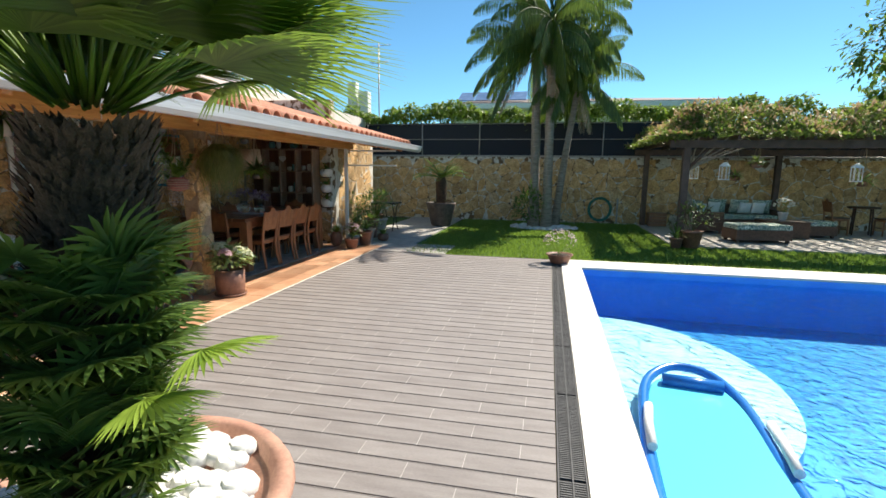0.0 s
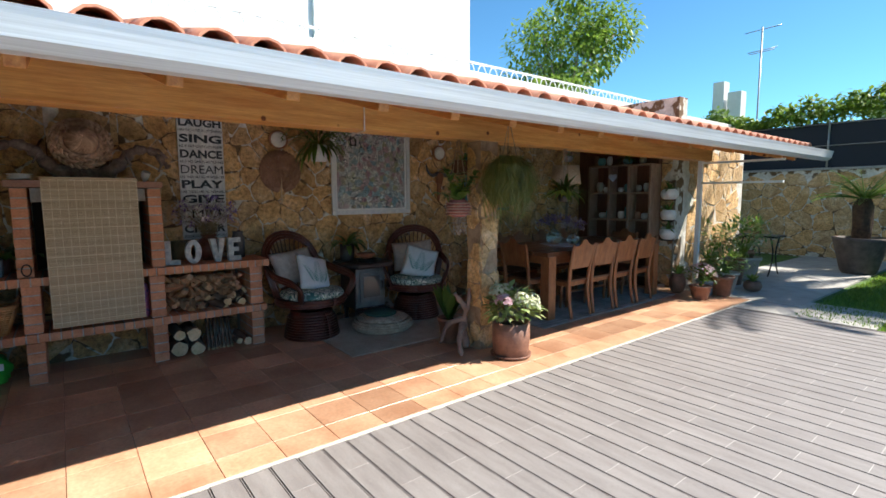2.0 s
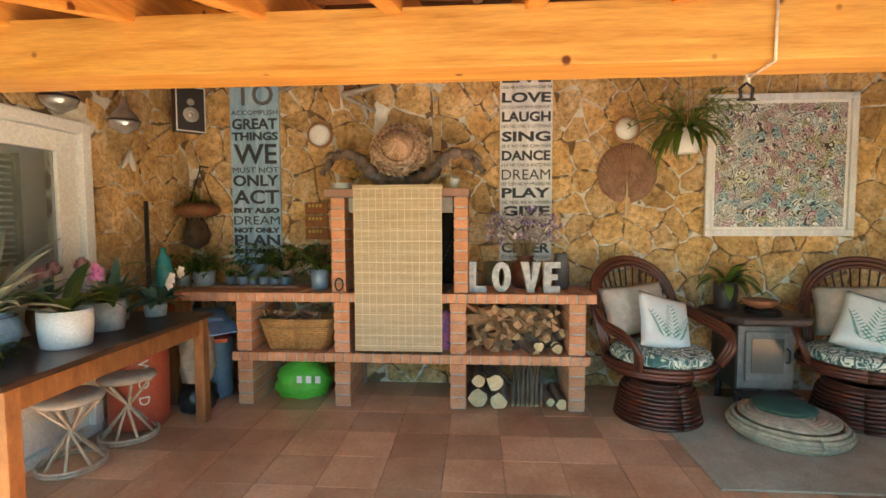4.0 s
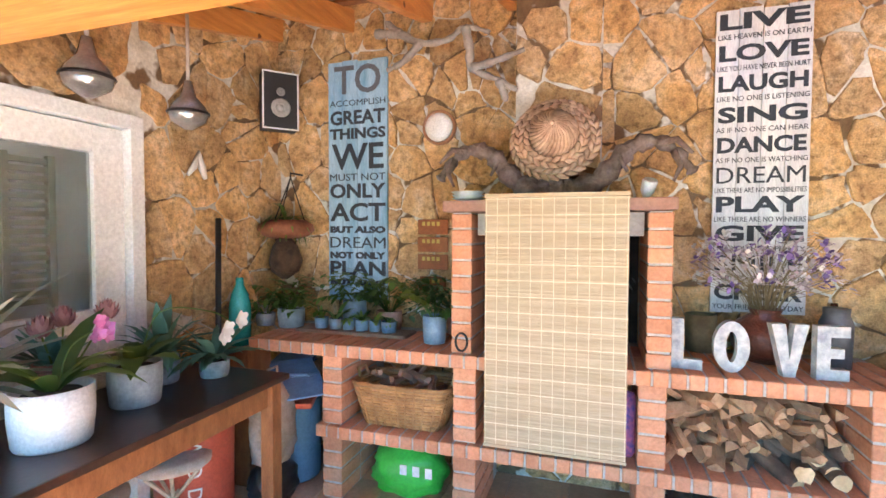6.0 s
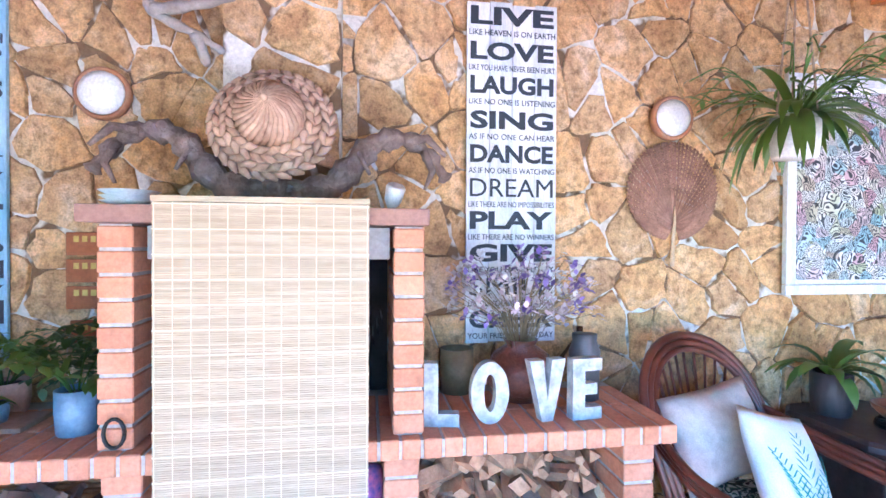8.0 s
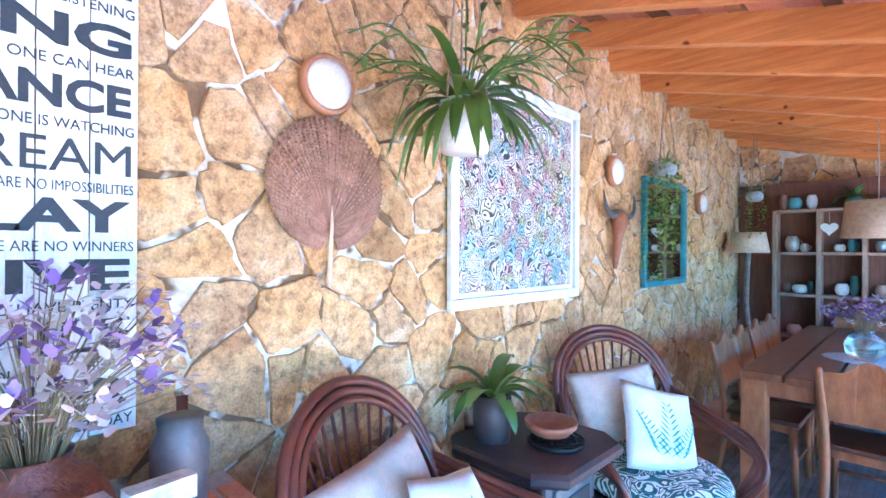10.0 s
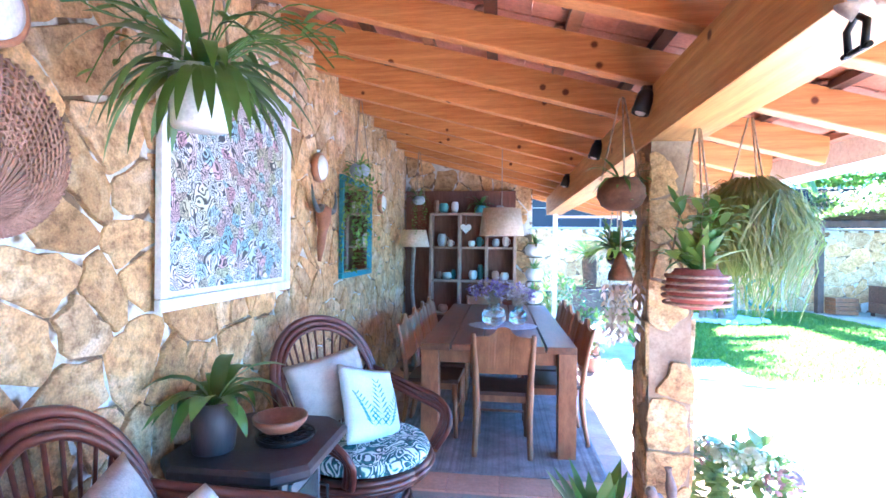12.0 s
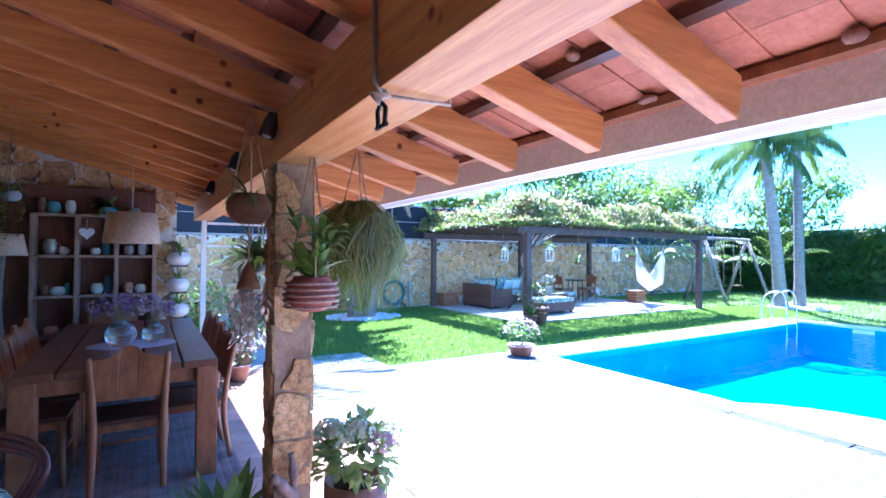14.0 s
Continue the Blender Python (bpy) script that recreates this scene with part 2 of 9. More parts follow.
def add_lathe(bm, prof, at=(0, 0, 0), seg=24, wob=0.0, m=None, mat=0):
    """A turned shape from (radius, height) pairs."""
    rings = []
    for r, z in prof:
        ring = []
        for i in range(seg):
            a = 2 * math.pi * i / seg
            rr = r * (1 + wob * math.sin(3 * a + z * 9))
            co = Vector((at[0] + rr * math.cos(a), at[1] + rr * math.sin(a), at[2] + z))
            ring.append(bm.verts.new(m @ co if m else co))
        rings.append(ring)
    for a, b in zip(rings, rings[1:]):
        for i in range(seg):
            f = bm.faces.new((a[i], a[(i + 1) % seg], b[(i + 1) % seg], b[i]))
            f.smooth, f.material_index = True, mat
    for ring, rev in ((rings[0], True), (rings[-1], False)):
        if (prof[0] if rev else prof[-1])[0] > 0.0008:
            f = bm.faces.new(ring[::-1] if rev else ring)
            f.material_index = mat
    return bm


def lathe(prof, at=(0, 0, 0), seg=24, wob=0.0, m=None):
    return add_lathe(bmesh.new(), prof, at, seg, wob, m)


def add_tube(bm, pts, radius, seg=8, mat=0, squash=1.0):
    """A tube along points; radius may be a number or one for each point."""
    pts = [Vector(p) for p in pts]
    rad = radius if isinstance(radius, (list, tuple)) else [radius] * len(pts)
    up = Vector((0, 0, 1))
    rings = []
    for i, p in enumerate(pts):
        d = (pts[min(i + 1, len(pts) - 1)] - pts[max(i - 1, 0)]).normalized()
        if i == 0:
            side = d.cross(up)
            if side.length < 0.05:
                side = d.cross(Vector((1, 0, 0)))
        else:
            side = side - d * side.dot(d)
        side.normalize()
        u = side.cross(d)
        rings.append([bm.verts.new(p + (side * math.cos(2 * math.pi * k / seg) + u * math.sin(2 * math.pi * k / seg) * squash) * rad[i])
                      for k in range(seg)])
    for a, b in zip(rings, rings[1:]):
        for i in range(seg):
            f = bm.faces.new((a[i], a[(i + 1) % seg], b[(i + 1) % seg], b[i]))
            f.smooth, f.material_index = True, mat
    for ring in (rings[0][::-1], rings[-1]):
        f = bm.faces.new(ring)
        f.material_index = mat
    return bm


def tube(pts, radius, seg=8, squash=1.0):
    return add_tube(bmesh.new(), pts, radius, seg, squash=squash)


def curve_pts(ctrl, n=12):
    """Points on a smooth line through control points."""
    ctrl = [Vector(c) for c in ctrl]
    res = []
    for i in range(len(ctrl) - 1):
        p0, p1, p2, p3 = ctrl[max(i - 1, 0)], ctrl[i], ctrl[i + 1], ctrl[min(i + 2, len(ctrl) - 1)]
        for k in range(n):
            t = k / n
            res.append(0.5 * (2 * p1 + (p2 - p0) * t + (2 * p0 - 5 * p1 + 4 * p2 - p3) * t * t + (3 * p1 - p0 - 3 * p2 + p3) * t ** 3))
    return res + [ctrl[-1]]


def add_leaf(bm, base, way, length, width, droop=0.3, up=Vector((0, 0, 1)), seg=3, fold=0.15, mat=0, tip=0.0):
    """A folded, drooping leaf blade."""
    way = Vector(way).normalized()
    side = way.cross(up)
    if side.length < 0.05:
        side = way.cross(Vector((1, 0, 0)))
    side.normalize()
    p = Vector(base)
    rows = []
    d = way.copy()
    for i in range(seg + 1):
        t = i / seg
        w = width * 0.5 * (math.sin(math.pi * min(1, t * 0.9 + 0.1)) ** 0.8 if i < seg else tip)
        nrm = side.cross(d)
        rows.append((bm.verts.new(p - side * w + nrm * fold * w), bm.verts.new(p), bm.verts.new(p + side * w + nrm * fold * w)))
        d = (d - Vector((0, 0, 1)) * droop / seg).normalized()
        p = p + d * length / seg
    for a, b in zip(rows, rows[1:]):
        for k in range(2):
            f = bm.faces.new((a[k], a[k + 1], b[k + 1], b[k]))
            f.smooth, f.material_index = True, mat
    return bm


def text_mesh(body, size, m, material, parent, name="lettering", depth=0.002, width=None, label="", bold=0.0):
    cu = bpy.data.curves.new(name, "FONT")
    cu.body, cu.size, cu.extrude, cu.offset = body, size, depth, bold
    cu.align_x, cu.align_y = "CENTER", "CENTER"
    cu.resolution_u = 3
    tmp = bpy.data.objects.new(name, cu)
    scene.collection.objects.link(tmp)
    bpy.context.view_layer.update()
    me = bpy.data.meshes.new_from_object(tmp.evaluated_get(bpy.context.evaluated_depsgraph_get()))
    bpy.data.objects.remove(tmp)
    me.materials.clear()
    me.materials.append(material)
    xs = [v.co.x for v in me.vertices]
    ys = [v.co.y for v in me.vertices]
    sx = width / (max(xs) - min(xs)) if width else 1.0
    sy = size * 0.72 / (max(ys) - min(ys)) if width else 1.0
    cx, cy = (max(xs) + min(xs)) / 2, (max(ys) + min(ys)) / 2
    for v in me.vertices:
        v.co = m @ Vector(((v.co.x - cx) * sx, (v.co.y - cy) * sy, v.co.z))
    me.update()
    ob = new(name, me)
    ob.parent = parent
    return tagged(ob, label)


# ---- setting ----
WX, SY, NY = -6.39, 0.25, 9.65
SLOPE = 0.264


def under(x):
    """Height of the rafters' underside."""
    return 2.79 - SLOPE * (x - WX)


def cells(w, h, size, rng, gap=0.012, keep=None, squash=1.0):
    """Irregular stones that fill a rectangle: lists of 2D corners."""
    nx, nz = max(1, round(w / size)), max(1, round(h / (size * squash)))
    pts = {}
    for i in range(-1, nx + 1):
        for j in range(-1, nz + 1):
            if rng.random() < 0.16 and nx > 2:
                continue
            pts[i, j] = ((i + 0.5 + rng.uniform(-0.68, 0.68)) * w / nx, (j + 0.5 + rng.uniform(-0.68, 0.68)) * h / nz)
    res = []
    for (i, j), (px, pz) in pts.items():
        if not (0 <= i < nx and 0 <= j < nz):
            continue
        poly = [(0, 0), (w, 0), (w, h), (0, h)]
        for di in range(-2, 3):
            for dj in range(-2, 3):
                q = pts.get((i + di, j + dj))
                if q is None or (di == 0 and dj == 0):
                    continue
                nx_, nz_ = q[0] - px, q[1] - pz
                ln = math.hypot(nx_, nz_)
                nx_, nz_ = nx_ / ln, nz_ / ln
                lim = nx_ * (px + q[0]) / 2 + nz_ * (pz + q[1]) / 2 - gap * (0.10 + ((i * 7 + j * 13 + di * 3 + dj) % 5) * 0.17)
                out = []
                for k in range(len(poly)):
                    a, b = poly[k], poly[(k + 1) % len(poly)]
                    da, db = nx_ * a[0] + nz_ * a[1] - lim, nx_ * b[0] + nz_ * b[1] - lim
                    if da <= 0:
                        out.append(a)
                    if (da < 0) != (db < 0) and abs(da - db) > 1e-9:
                        t = da / (da - db)
                        out.append((a[0] + (b[0] - a[0]) * t, a[1] + (b[1] - a[1]) * t))
                poly = out
                if len(poly) < 3:
                    break
            if len(poly) < 3:
                break
        if len(poly) < 3:
            continue
        area = 0.5 * abs(sum(poly[k][0] * poly[(k + 1) % len(poly)][1] - poly[(k + 1) % len(poly)][0] * poly[k][1] for k in range(len(poly))))
        cx, cz = sum(p[0] for p in poly) / len(poly), sum(p[1] for p in poly) / len(poly)
        if area < 0.0006 or (keep and not keep(cx, cz)):
            continue
        out = []
        for k in range(len(poly)):
            a, b, c = poly[k - 1], poly[k], poly[(k + 1) % len(poly)]
            f = rng.choice((0.03, 0.05, 0.10, 0.22, 0.36)) * rng.uniform(0.7, 1.2)
            out.append((b[0] + (a[0] - b[0]) * f, b[1] + (a[1] - b[1]) * f))
            out.append((b[0] + (c[0] - b[0]) * f, b[1] + (c[1] - b[1]) * f))
            ln = math.hypot(c[0] - b[0], c[1] - b[1])
            if ln > 0.06:
                q, w_ = rng.uniform(0.35, 0.65), rng.uniform(-0.016, 0.006)
                nx_, nz_ = (c[1] - b[1]) / ln, -(c[0] - b[0]) / ln
                out.append((b[0] + (c[0] - b[0]) * q + nx_ * w_, b[1] + (c[1] - b[1]) * q + nz_ * w_))
        res.append((cx, cz, out))
    return res


def add_stone(bm, poly, cx, cz, place, rng, thick=0.022):
    """One stone, proud of its wall, with a sloping rim. place(u, v, out) gives the point."""
    d = thick * rng.uniform(0.6, 1.4)
    tilt = (rng.uniform(-0.03, 0.03), rng.uniform(-0.03, 0.03))
    rings = []
    for k, (s, o) in enumerate(((1.0, 0.0), (0.985, 0.8), (0.95, 1.0))):
        rings.append([bm.verts.new(place(cx + (x - cx) * s, cz + (z - cz) * s, o * d + (((x - cx) * tilt[0] + (z - cz) * tilt[1]) if k else 0)))
                      for x, z in poly])
    n = len(poly)
    for a, b in zip(rings, rings[1:]):
        for i in range(n):
            bm.faces.new((a[i], a[(i + 1) % n], b[(i + 1) % n], b[i]))
    bm.faces.new(rings[-1])


def stone_face(parent, w, h, size, seed, place, near=None, keep=None, thick=0.022, mat=None, gap=0.012, squash=1.0):
    """Clads a face with stones: those for which near() holds are parts, the others one joined mesh."""
    rng = random.Random(seed)
    rest = bmesh.new()
    made = 0
    for cx, cz, poly in cells(w, h, size, rng, gap, keep, squash):
        if near and near(cx, cz) and made < 300:
            bm = bmesh.new()
            add_stone(bm, poly, cx, cz, place, rng, thick)
            part("stone", bm, mat or STONE, parent)
            made += 1
        else:
            add_stone(rest, poly, cx, cz, place, rng, thick)
    if rest.verts:
        part("stones", rest, mat or STONE_ISLAND, parent, kind="stuff")
    else:
        rest.free()


STONE_ISLAND = sandstone("golden stone joined", True)


def structure(name, bm, mat, label=""):
    return tagged(part(name, bm, mat), label, kind="structure")


# ground, with the pool let into it
PX0, PX1, PY0, PY1 = 0.50, 8.85, 0.9, 8.3
bm = bmesh.new()
G = 900.0
for lo, hi in (((-G, -G), (PX0 - 0.02, G)), ((PX1 + 0.02, -G), (G, G)), ((PX0 - 0.02, -G), (PX1 + 0.02, PY0 - 0.02)), ((PX0 - 0.02, PY1 + 0.02), (PX1 + 0.02, G))):
    vs = [bm.verts.new((x, y, -0.03)) for x, y in ((lo[0], lo[1]), (hi[0], lo[1]), (hi[0], hi[1]), (lo[0], hi[1]))]
    bm.faces.new(vs)
structure("ground", bm, GRASSY, "green mown lawn round the pool terrace")

veranda_floor = structure("floor", box((WX, SY, -0.028), (-3.45, NY, -0.008)), GROUT, "red terracotta tile floor of the veranda")
deck = structure("deck", box((-3.45, -6.0, -0.028), (0.015, 9.0, -0.008)), surf("deck joint", (0.07, 0.06, 0.055), (0.12, 0.1, 0.09), 8, 0.9, 0.3, vary=0),
                 "grey-brown plank-look tile deck beside the pool")
side_path = structure("path", box((-4.6, NY, -0.028), (-2.9, 16.1, 0.002)), CONCRETE, "grey paved path past the end of the veranda")
structure("path", box((-3.47, 9.0, -0.028), (-2.0, 10.1, -0.002)), CONCRETE, "grey paved strip at the end of the deck")

# back, south and end walls
wall_west = structure("wall_west", box((WX - 0.3, SY - 0.3, -0.03), (WX, 16.2, 3.3)), JOINT, "golden crazy-stone back wall of the veranda with pale joints")
bm = bmesh.new()
add_box(bm, (WX, SY - 0.3, -0.03), (-5.30, SY, 3.1))
add_box(bm, (-5.30, SY - 0.3, 2.03), (-4.40, SY, 3.1))
add_box(bm, (-4.40, SY - 0.3, -0.03), (-3.30, SY, 2.15))
wall_south = structure("wall_south", bm, JOINT, "golden crazy-stone side wall with a white door")
wall_north = structure("wall_north", box((WX, NY, -0.03), (-4.62, NY + 0.25, 3.0)), JOINT, "stone end wall behind the dining table")
wall_outer = structure("wall_outer", box((-4.87, NY + 0.25, -0.03), (-4.62, 12.2, 2.3)), MORTAR, "stone wall of the store beyond the dining end")
garden_wall = structure("garden_wall", box((-6.39, 16.2, -0.03), (30, 16.45, 2.05)), JOINT, "long golden stone garden wall")
structure("wall_house", box((-9.5, -6.0, -0.03), (-3.4, SY - 0.32, 3.1)), WHITE, "plain rendered house wall")

# chimney breast above the hearth
breast = structure("chimney_breast", box((WX, 1.95, 1.72), (WX + 0.13, 2.42, 2.85)), JOINT, "stone chimney breast above the barbecue")

# roof: beam, post, rafters, battens, tiles, gutter
beam = structure("beam", box((-4.41, -0.1, 2.0), (-4.20, 9.9, 2.235), 0.006), PINE, "knotty orange pine beam along the veranda")
post = structure("post", box((-4.40, 5.13, -0.02), (-4.225, 5.35, 2.0)), surf("post mortar", (0.24, 0.15, 0.09), (0.46, 0.34, 0.23), 9.0, 0.9, 0.7, vary=0, depth=0.008), "stone-clad post carrying the beam")


def rafter(y):
    bm = bmesh.new()
    x0, x1, w, dp = WX, -3.33, 0.036, 0.15
    ends = [(x0, 0.0), (x1 - 0.02, 0.0), (x1, 0.075), (x1, dp), (x0, dp)]
    ring = [[bm.verts.new((x, y + s * w, under(x) + o)) for x, o in ends] for s in (-1, 1)]
    for i in range(5):
        j = (i + 1) % 5
        bm.faces.new((ring[0][i], ring[0][j], ring[1][j], ring[1][i]))
    bm.faces.new(ring[0][::-1])
    bm.faces.new(ring[1])
    bmesh.ops.bevel(bm, geom=bm.edges[:], offset=0.004, segments=1, affect="EDGES")
    return bm


RY = [0.28 + 0.545 * k for k in range(26)]
for y in RY:
    if y < 10.95:
        structure("rafter", rafter(y), RAFTERPINE)
for k in range(9):
    x = -6.2 + k * 0.365
    z = under(x) + 0.15
    structure("batten", box((x - 0.03, -0.05, z), (x + 0.03, 11.0, z + 0.035)), DARKWOOD if k % 2 else TEAK)

# Board reaches 2.14 to block sun that would leak in under the tiles.
structure("fascia", box((-3.19, -0.1, 2.0), (-3.165, 11.0, 2.14)), WHITE, "white painted fascia board behind the gutter")
bm = bmesh.new()
prof = [(-3.16, 2.12), (-3.155, 2.02), (-3.11, 1.985), (-3.05, 1.985), (-3.01, 2.02), (-2.995, 2.09), (-2.985, 2.12), (-3.0, 2.125), (-3.02, 2.06), (-3.06, 2.01), (-3.12, 2.01), (-3.145, 2.06), (-3.15, 2.12)]
ring = [[bm.verts.new((x, y, z)) for x, z in prof] for y in (-0.1, 11.05)]
for i in range(len(prof)):
    j = (i + 1) % len(prof)
    bm.faces.new((ring[0][i], ring[1][i], ring[1][j], ring[0][j]))
bm.faces.new(ring[0])
bm.faces.new(ring[1][::-1])
structure("gutter", bm, GUTTER, "grey metal rain gutter under the roof tiles")

roof = structure("roof", box((WX - 0.3, -0.1, 3.03), (WX, 11.0, 3.08)), ROOFTILE, "red clay tile roof of the veranda")
# ---- roof tiles ----
def roof_tile(x, y, lift=0.0):
    """A half-round clay tile lying down the slope."""
    bm = bmesh.new()
    seg, ln, r = 6, 0.44, 0.085
    rows = []
    for k in range(2):
        u = x + k * ln
        rr = r * (1.08 if k else 0.92)
        z = under(u) + 0.21 + (0.012 if not k else 0.0)
        out, inn = [], []
        for i in range(seg + 1):
            a = math.pi * i / seg
            out.append(bm.verts.new((u, y + rr * math.cos(a), z + rr * math.sin(a) * 0.85)))
            inn.append(bm.verts.new((u, y + (rr - 0.013) * math.cos(a), z + (rr - 0.013) * math.sin(a) * 0.85)))
        rows.append((out, inn))
    (o0, i0), (o1, i1) = rows
    for i in range(seg):
        bm.faces.new((o0[i], o1[i], o1[i + 1], o0[i + 1])).smooth = True
        bm.faces.new((i0[i + 1], i1[i + 1], i1[i], i0[i])).smooth = True
        bm.faces.new((o1[i], i1[i], i1[i + 1], o1[i + 1]))
        bm.faces.new((o0[i + 1], i0[i + 1], i0[i], o0[i]))
    return bm


rest = bmesh.new()
count = 0
for c in range(8):
    x = -6.55 + c * 0.418
    for r in range(50):
        y = 0.0 + r * 0.218
        if c >= 6:
            ob = part("tile", roof_tile(x, y), ROOFTILE, roof)
            count += 1
        else:
            b2 = roof_tile(x, y)
            me = bpy.data.meshes.new("tmp")
            b2.to_mesh(me)
            b2.free()
            rest.from_mesh(me)
            bpy.data.meshes.remove(me)
part("tiles", rest, surf("roof clay joined", (0.42, 0.16, 0.09), (0.62, 0.30, 0.19), 6.0, 0.8, 0.3, vary=0.16, island=True), roof, kind="stuff")
# flat pan tiles seen from below, between the battens
pan = bmesh.new()
for c in range(9):
    x = -6.38 + c * 0.365
    for r in range(50):
        y = -0.05 + r * 0.218
        z0, z1 = under(x) + 0.192, under(x + 0.365) + 0.192
        lo = [(x, y, z0), (x + 0.362, y, z1), (x + 0.362, y + 0.205, z1), (x, y + 0.205, z0)]
        a = [pan.verts.new(p) for p in lo]
        b = [pan.verts.new((p[0], p[1], p[2] + 0.015)) for p in lo]
        pan.faces.new(a[::-1])
        pan.faces.new(b)
        for i in range(4):
            pan.faces.new((a[i], a[(i + 1) % 4], b[(i + 1) % 4], b[i]))
for r in range(51):
    y = -0.055 + r * 0.218
    add_box(pan, (-0.0, y - 0.015, 0.0), (3.28, y + 0.02, 0.028), pose(WX + 0.01, 0, under(WX) + 0.196, 0, math.degrees(math.atan(SLOPE)), 0))
part("pan_tiles", pan, surf("pan clay", (0.44, 0.17, 0.10), (0.60, 0.27, 0.17), 7.0, 0.75, 0.3, vary=0.15, island=True), roof, kind="stuff")

# clots of mortar where the tile ribs meet the battens
rng = random.Random(207)
clot = bmesh.new()
for k in range(9):
    x = -6.2 + k * 0.365
    for r in range(51):
        if rng.random() < 0.75:
            y = -0.055 + r * 0.218 + rng.uniform(-0.02, 0.02)
            z = under(x) + 0.178
            sx, sy, sz = rng.uniform(0.02, 0.05), rng.uniform(0.02, 0.05), rng.uniform(0.01, 0.022)
            cx = x + rng.choice((-0.045, 0.045))
            add_lathe(clot, [(0.002, -sz), (0.8, -sz * 0.6), (1.0, 0.0), (0.7, sz)], seg=7, m=Matrix.LocRotScale(Vector((cx, y, z)), Euler((0, 0, rng.uniform(0, 3))), Vector((sx, sy, 1))))
part("mortar_clots", clot, surf("brown mortar", (0.20, 0.11, 0.08), (0.36, 0.22, 0.17), 30, 0.95, 0.8, vary=0), roof, kind="stuff")

# ---- pool ----
LINER = surf("blue pool liner", (0.02, 0.28, 0.86), (0.04, 0.38, 0.92), 2.0, 0.4, 0.05, vary=0)
bm = bmesh.new()
D = -0.80
add_box(bm, (PX0 - 0.12, PY0 - 0.1, D), (PX0, PY1 + 0.1, -0.032))
add_box(bm, (PX1, PY0 - 0.1, D), (PX1 + 0.1, PY1 + 0.1, -0.032))
add_box(bm, (PX0, PY0 - 0.1, D), (PX1, PY0, -0.032))
add_box(bm, (PX0, PY1, D), (PX1, PY1 + 0.1, -0.032))
pool = structure("pool", bm, LINER, "rectangular pool with a bright blue liner")
# Light ripples of the water are painted in as pale and deep blue mottling.
part("pool_floor", box((PX0 - 0.02, PY0, D - 0.1), (PX1 + 0.02, PY1, D - 0.002)), surf("aqua floor with painted ripples", (0.0, 0.14, 0.56), (0.02, 0.48, 0.80), 13.0, 0.4, 0.05, vary=0), pool)
for r, top, mt, nm in ((1.56, -0.45, LINER, "lower_step"), (1.34, -0.16, surf("pale steps", (0.80, 0.84, 0.84), (0.90, 0.92, 0.92), 2.0, 0.5, 0.1, vary=0), "step")):
    bm = bmesh.new()
    pts = [(PX0 + r * math.sin(math.pi * i / 24), 4.30 - r * 1.25 * math.cos(math.pi * i / 24)) for i in range(25)]
    a = [bm.verts.new((x, y, D)) for x, y in pts]
    b = [bm.verts.new((x, y, top)) for x, y in pts]
    bm.faces.new(b)
    for i in range(24):
        bm.faces.new((a[i], a[i + 1], b[i + 1], b[i]))
    part(nm, bm, mt, pool)

wm, wn_, wb = bsdf("pool water", 0.03)
gl = wn_.nodes.new("ShaderNodeBsdfGlossy")
gl.inputs["Roughness"].default_value = 0.02
tr = wn_.nodes.new("ShaderNodeBsdfTransparent")
tr.inputs["Color"].default_value = (0.66, 0.95, 0.99, 1)
fr = node(wn_, "ShaderNodeFresnel", IOR=1.33)
ms = wn_.nodes.new("ShaderNodeMixShader")
bp = node(wn_, "ShaderNodeBump", Strength=0.8, Distance=0.05)
n1 = node(wn_, "ShaderNodeTexNoise", Scale=5.5, Detail=3.0, Distortion=0.8)
wn_.links.new(coords(wn_), n1.inputs["Vector"])
wn_.links.new(n1.outputs[0], bp.inputs["Height"])
for x in (gl, fr):
    wn_.links.new(bp.outputs[0], x.inputs["Normal"])
wn_.links.new(fr.outputs[0], ms.inputs[0])
wn_.links.new(tr.outputs[0], ms.inputs[1])
wn_.links.new(gl.outputs[0], ms.inputs[2])
wn_.links.new(ms.outputs[0], wn_.nodes["Material Output"].inputs["Surface"])
bm = bmesh.new()
bm.faces.new([bm.verts.new(p) for p in ((PX0, PY0, -0.13), (PX1, PY0, -0.13), (PX1, PY1, -0.13), (PX0, PY1, -0.13))])
water = structure("water", bm, wm, "rippled clear blue pool water")

coping = structure("coping", box((0.175, 0.45, -0.03), (PX0 + 0.0, 9.0, 0.004)), CREAM, "pale stone coping round the pool")
structure("coping", box((PX0, PY1, -0.03), (9.3, 9.0, 0.004)), CREAM)
structure("coping", box((PX1, 0.5, -0.03), (9.3, PY1, 0.004)), CREAM)
structure("coping", box((PX0, 0.45, -0.03), (PX1, PY0, 0.004)), CREAM)
drain = structure("drain", box((0.02, -6.0, -0.03), (0.17, 8.75, -0.012)), BLACK, "black slotted drain grating along the pool")
# ---- things on the back wall ----
def on_west(y, z, out=0.0):
    """A frame on the back wall: x along the wall, y up, z out of it."""
    return Matrix(((0, 0, 1, WX + 0.02 + out), (1, 0, 0, y), (0, 1, 0, z), (0, 0, 0, 1)))


def on_south(x, z, out=0.0):
    return Matrix(((-1, 0, 0, x), (0, 0, 1, SY + 0.02 + out), (0, 1, 0, z), (0, 0, 0, 1)))


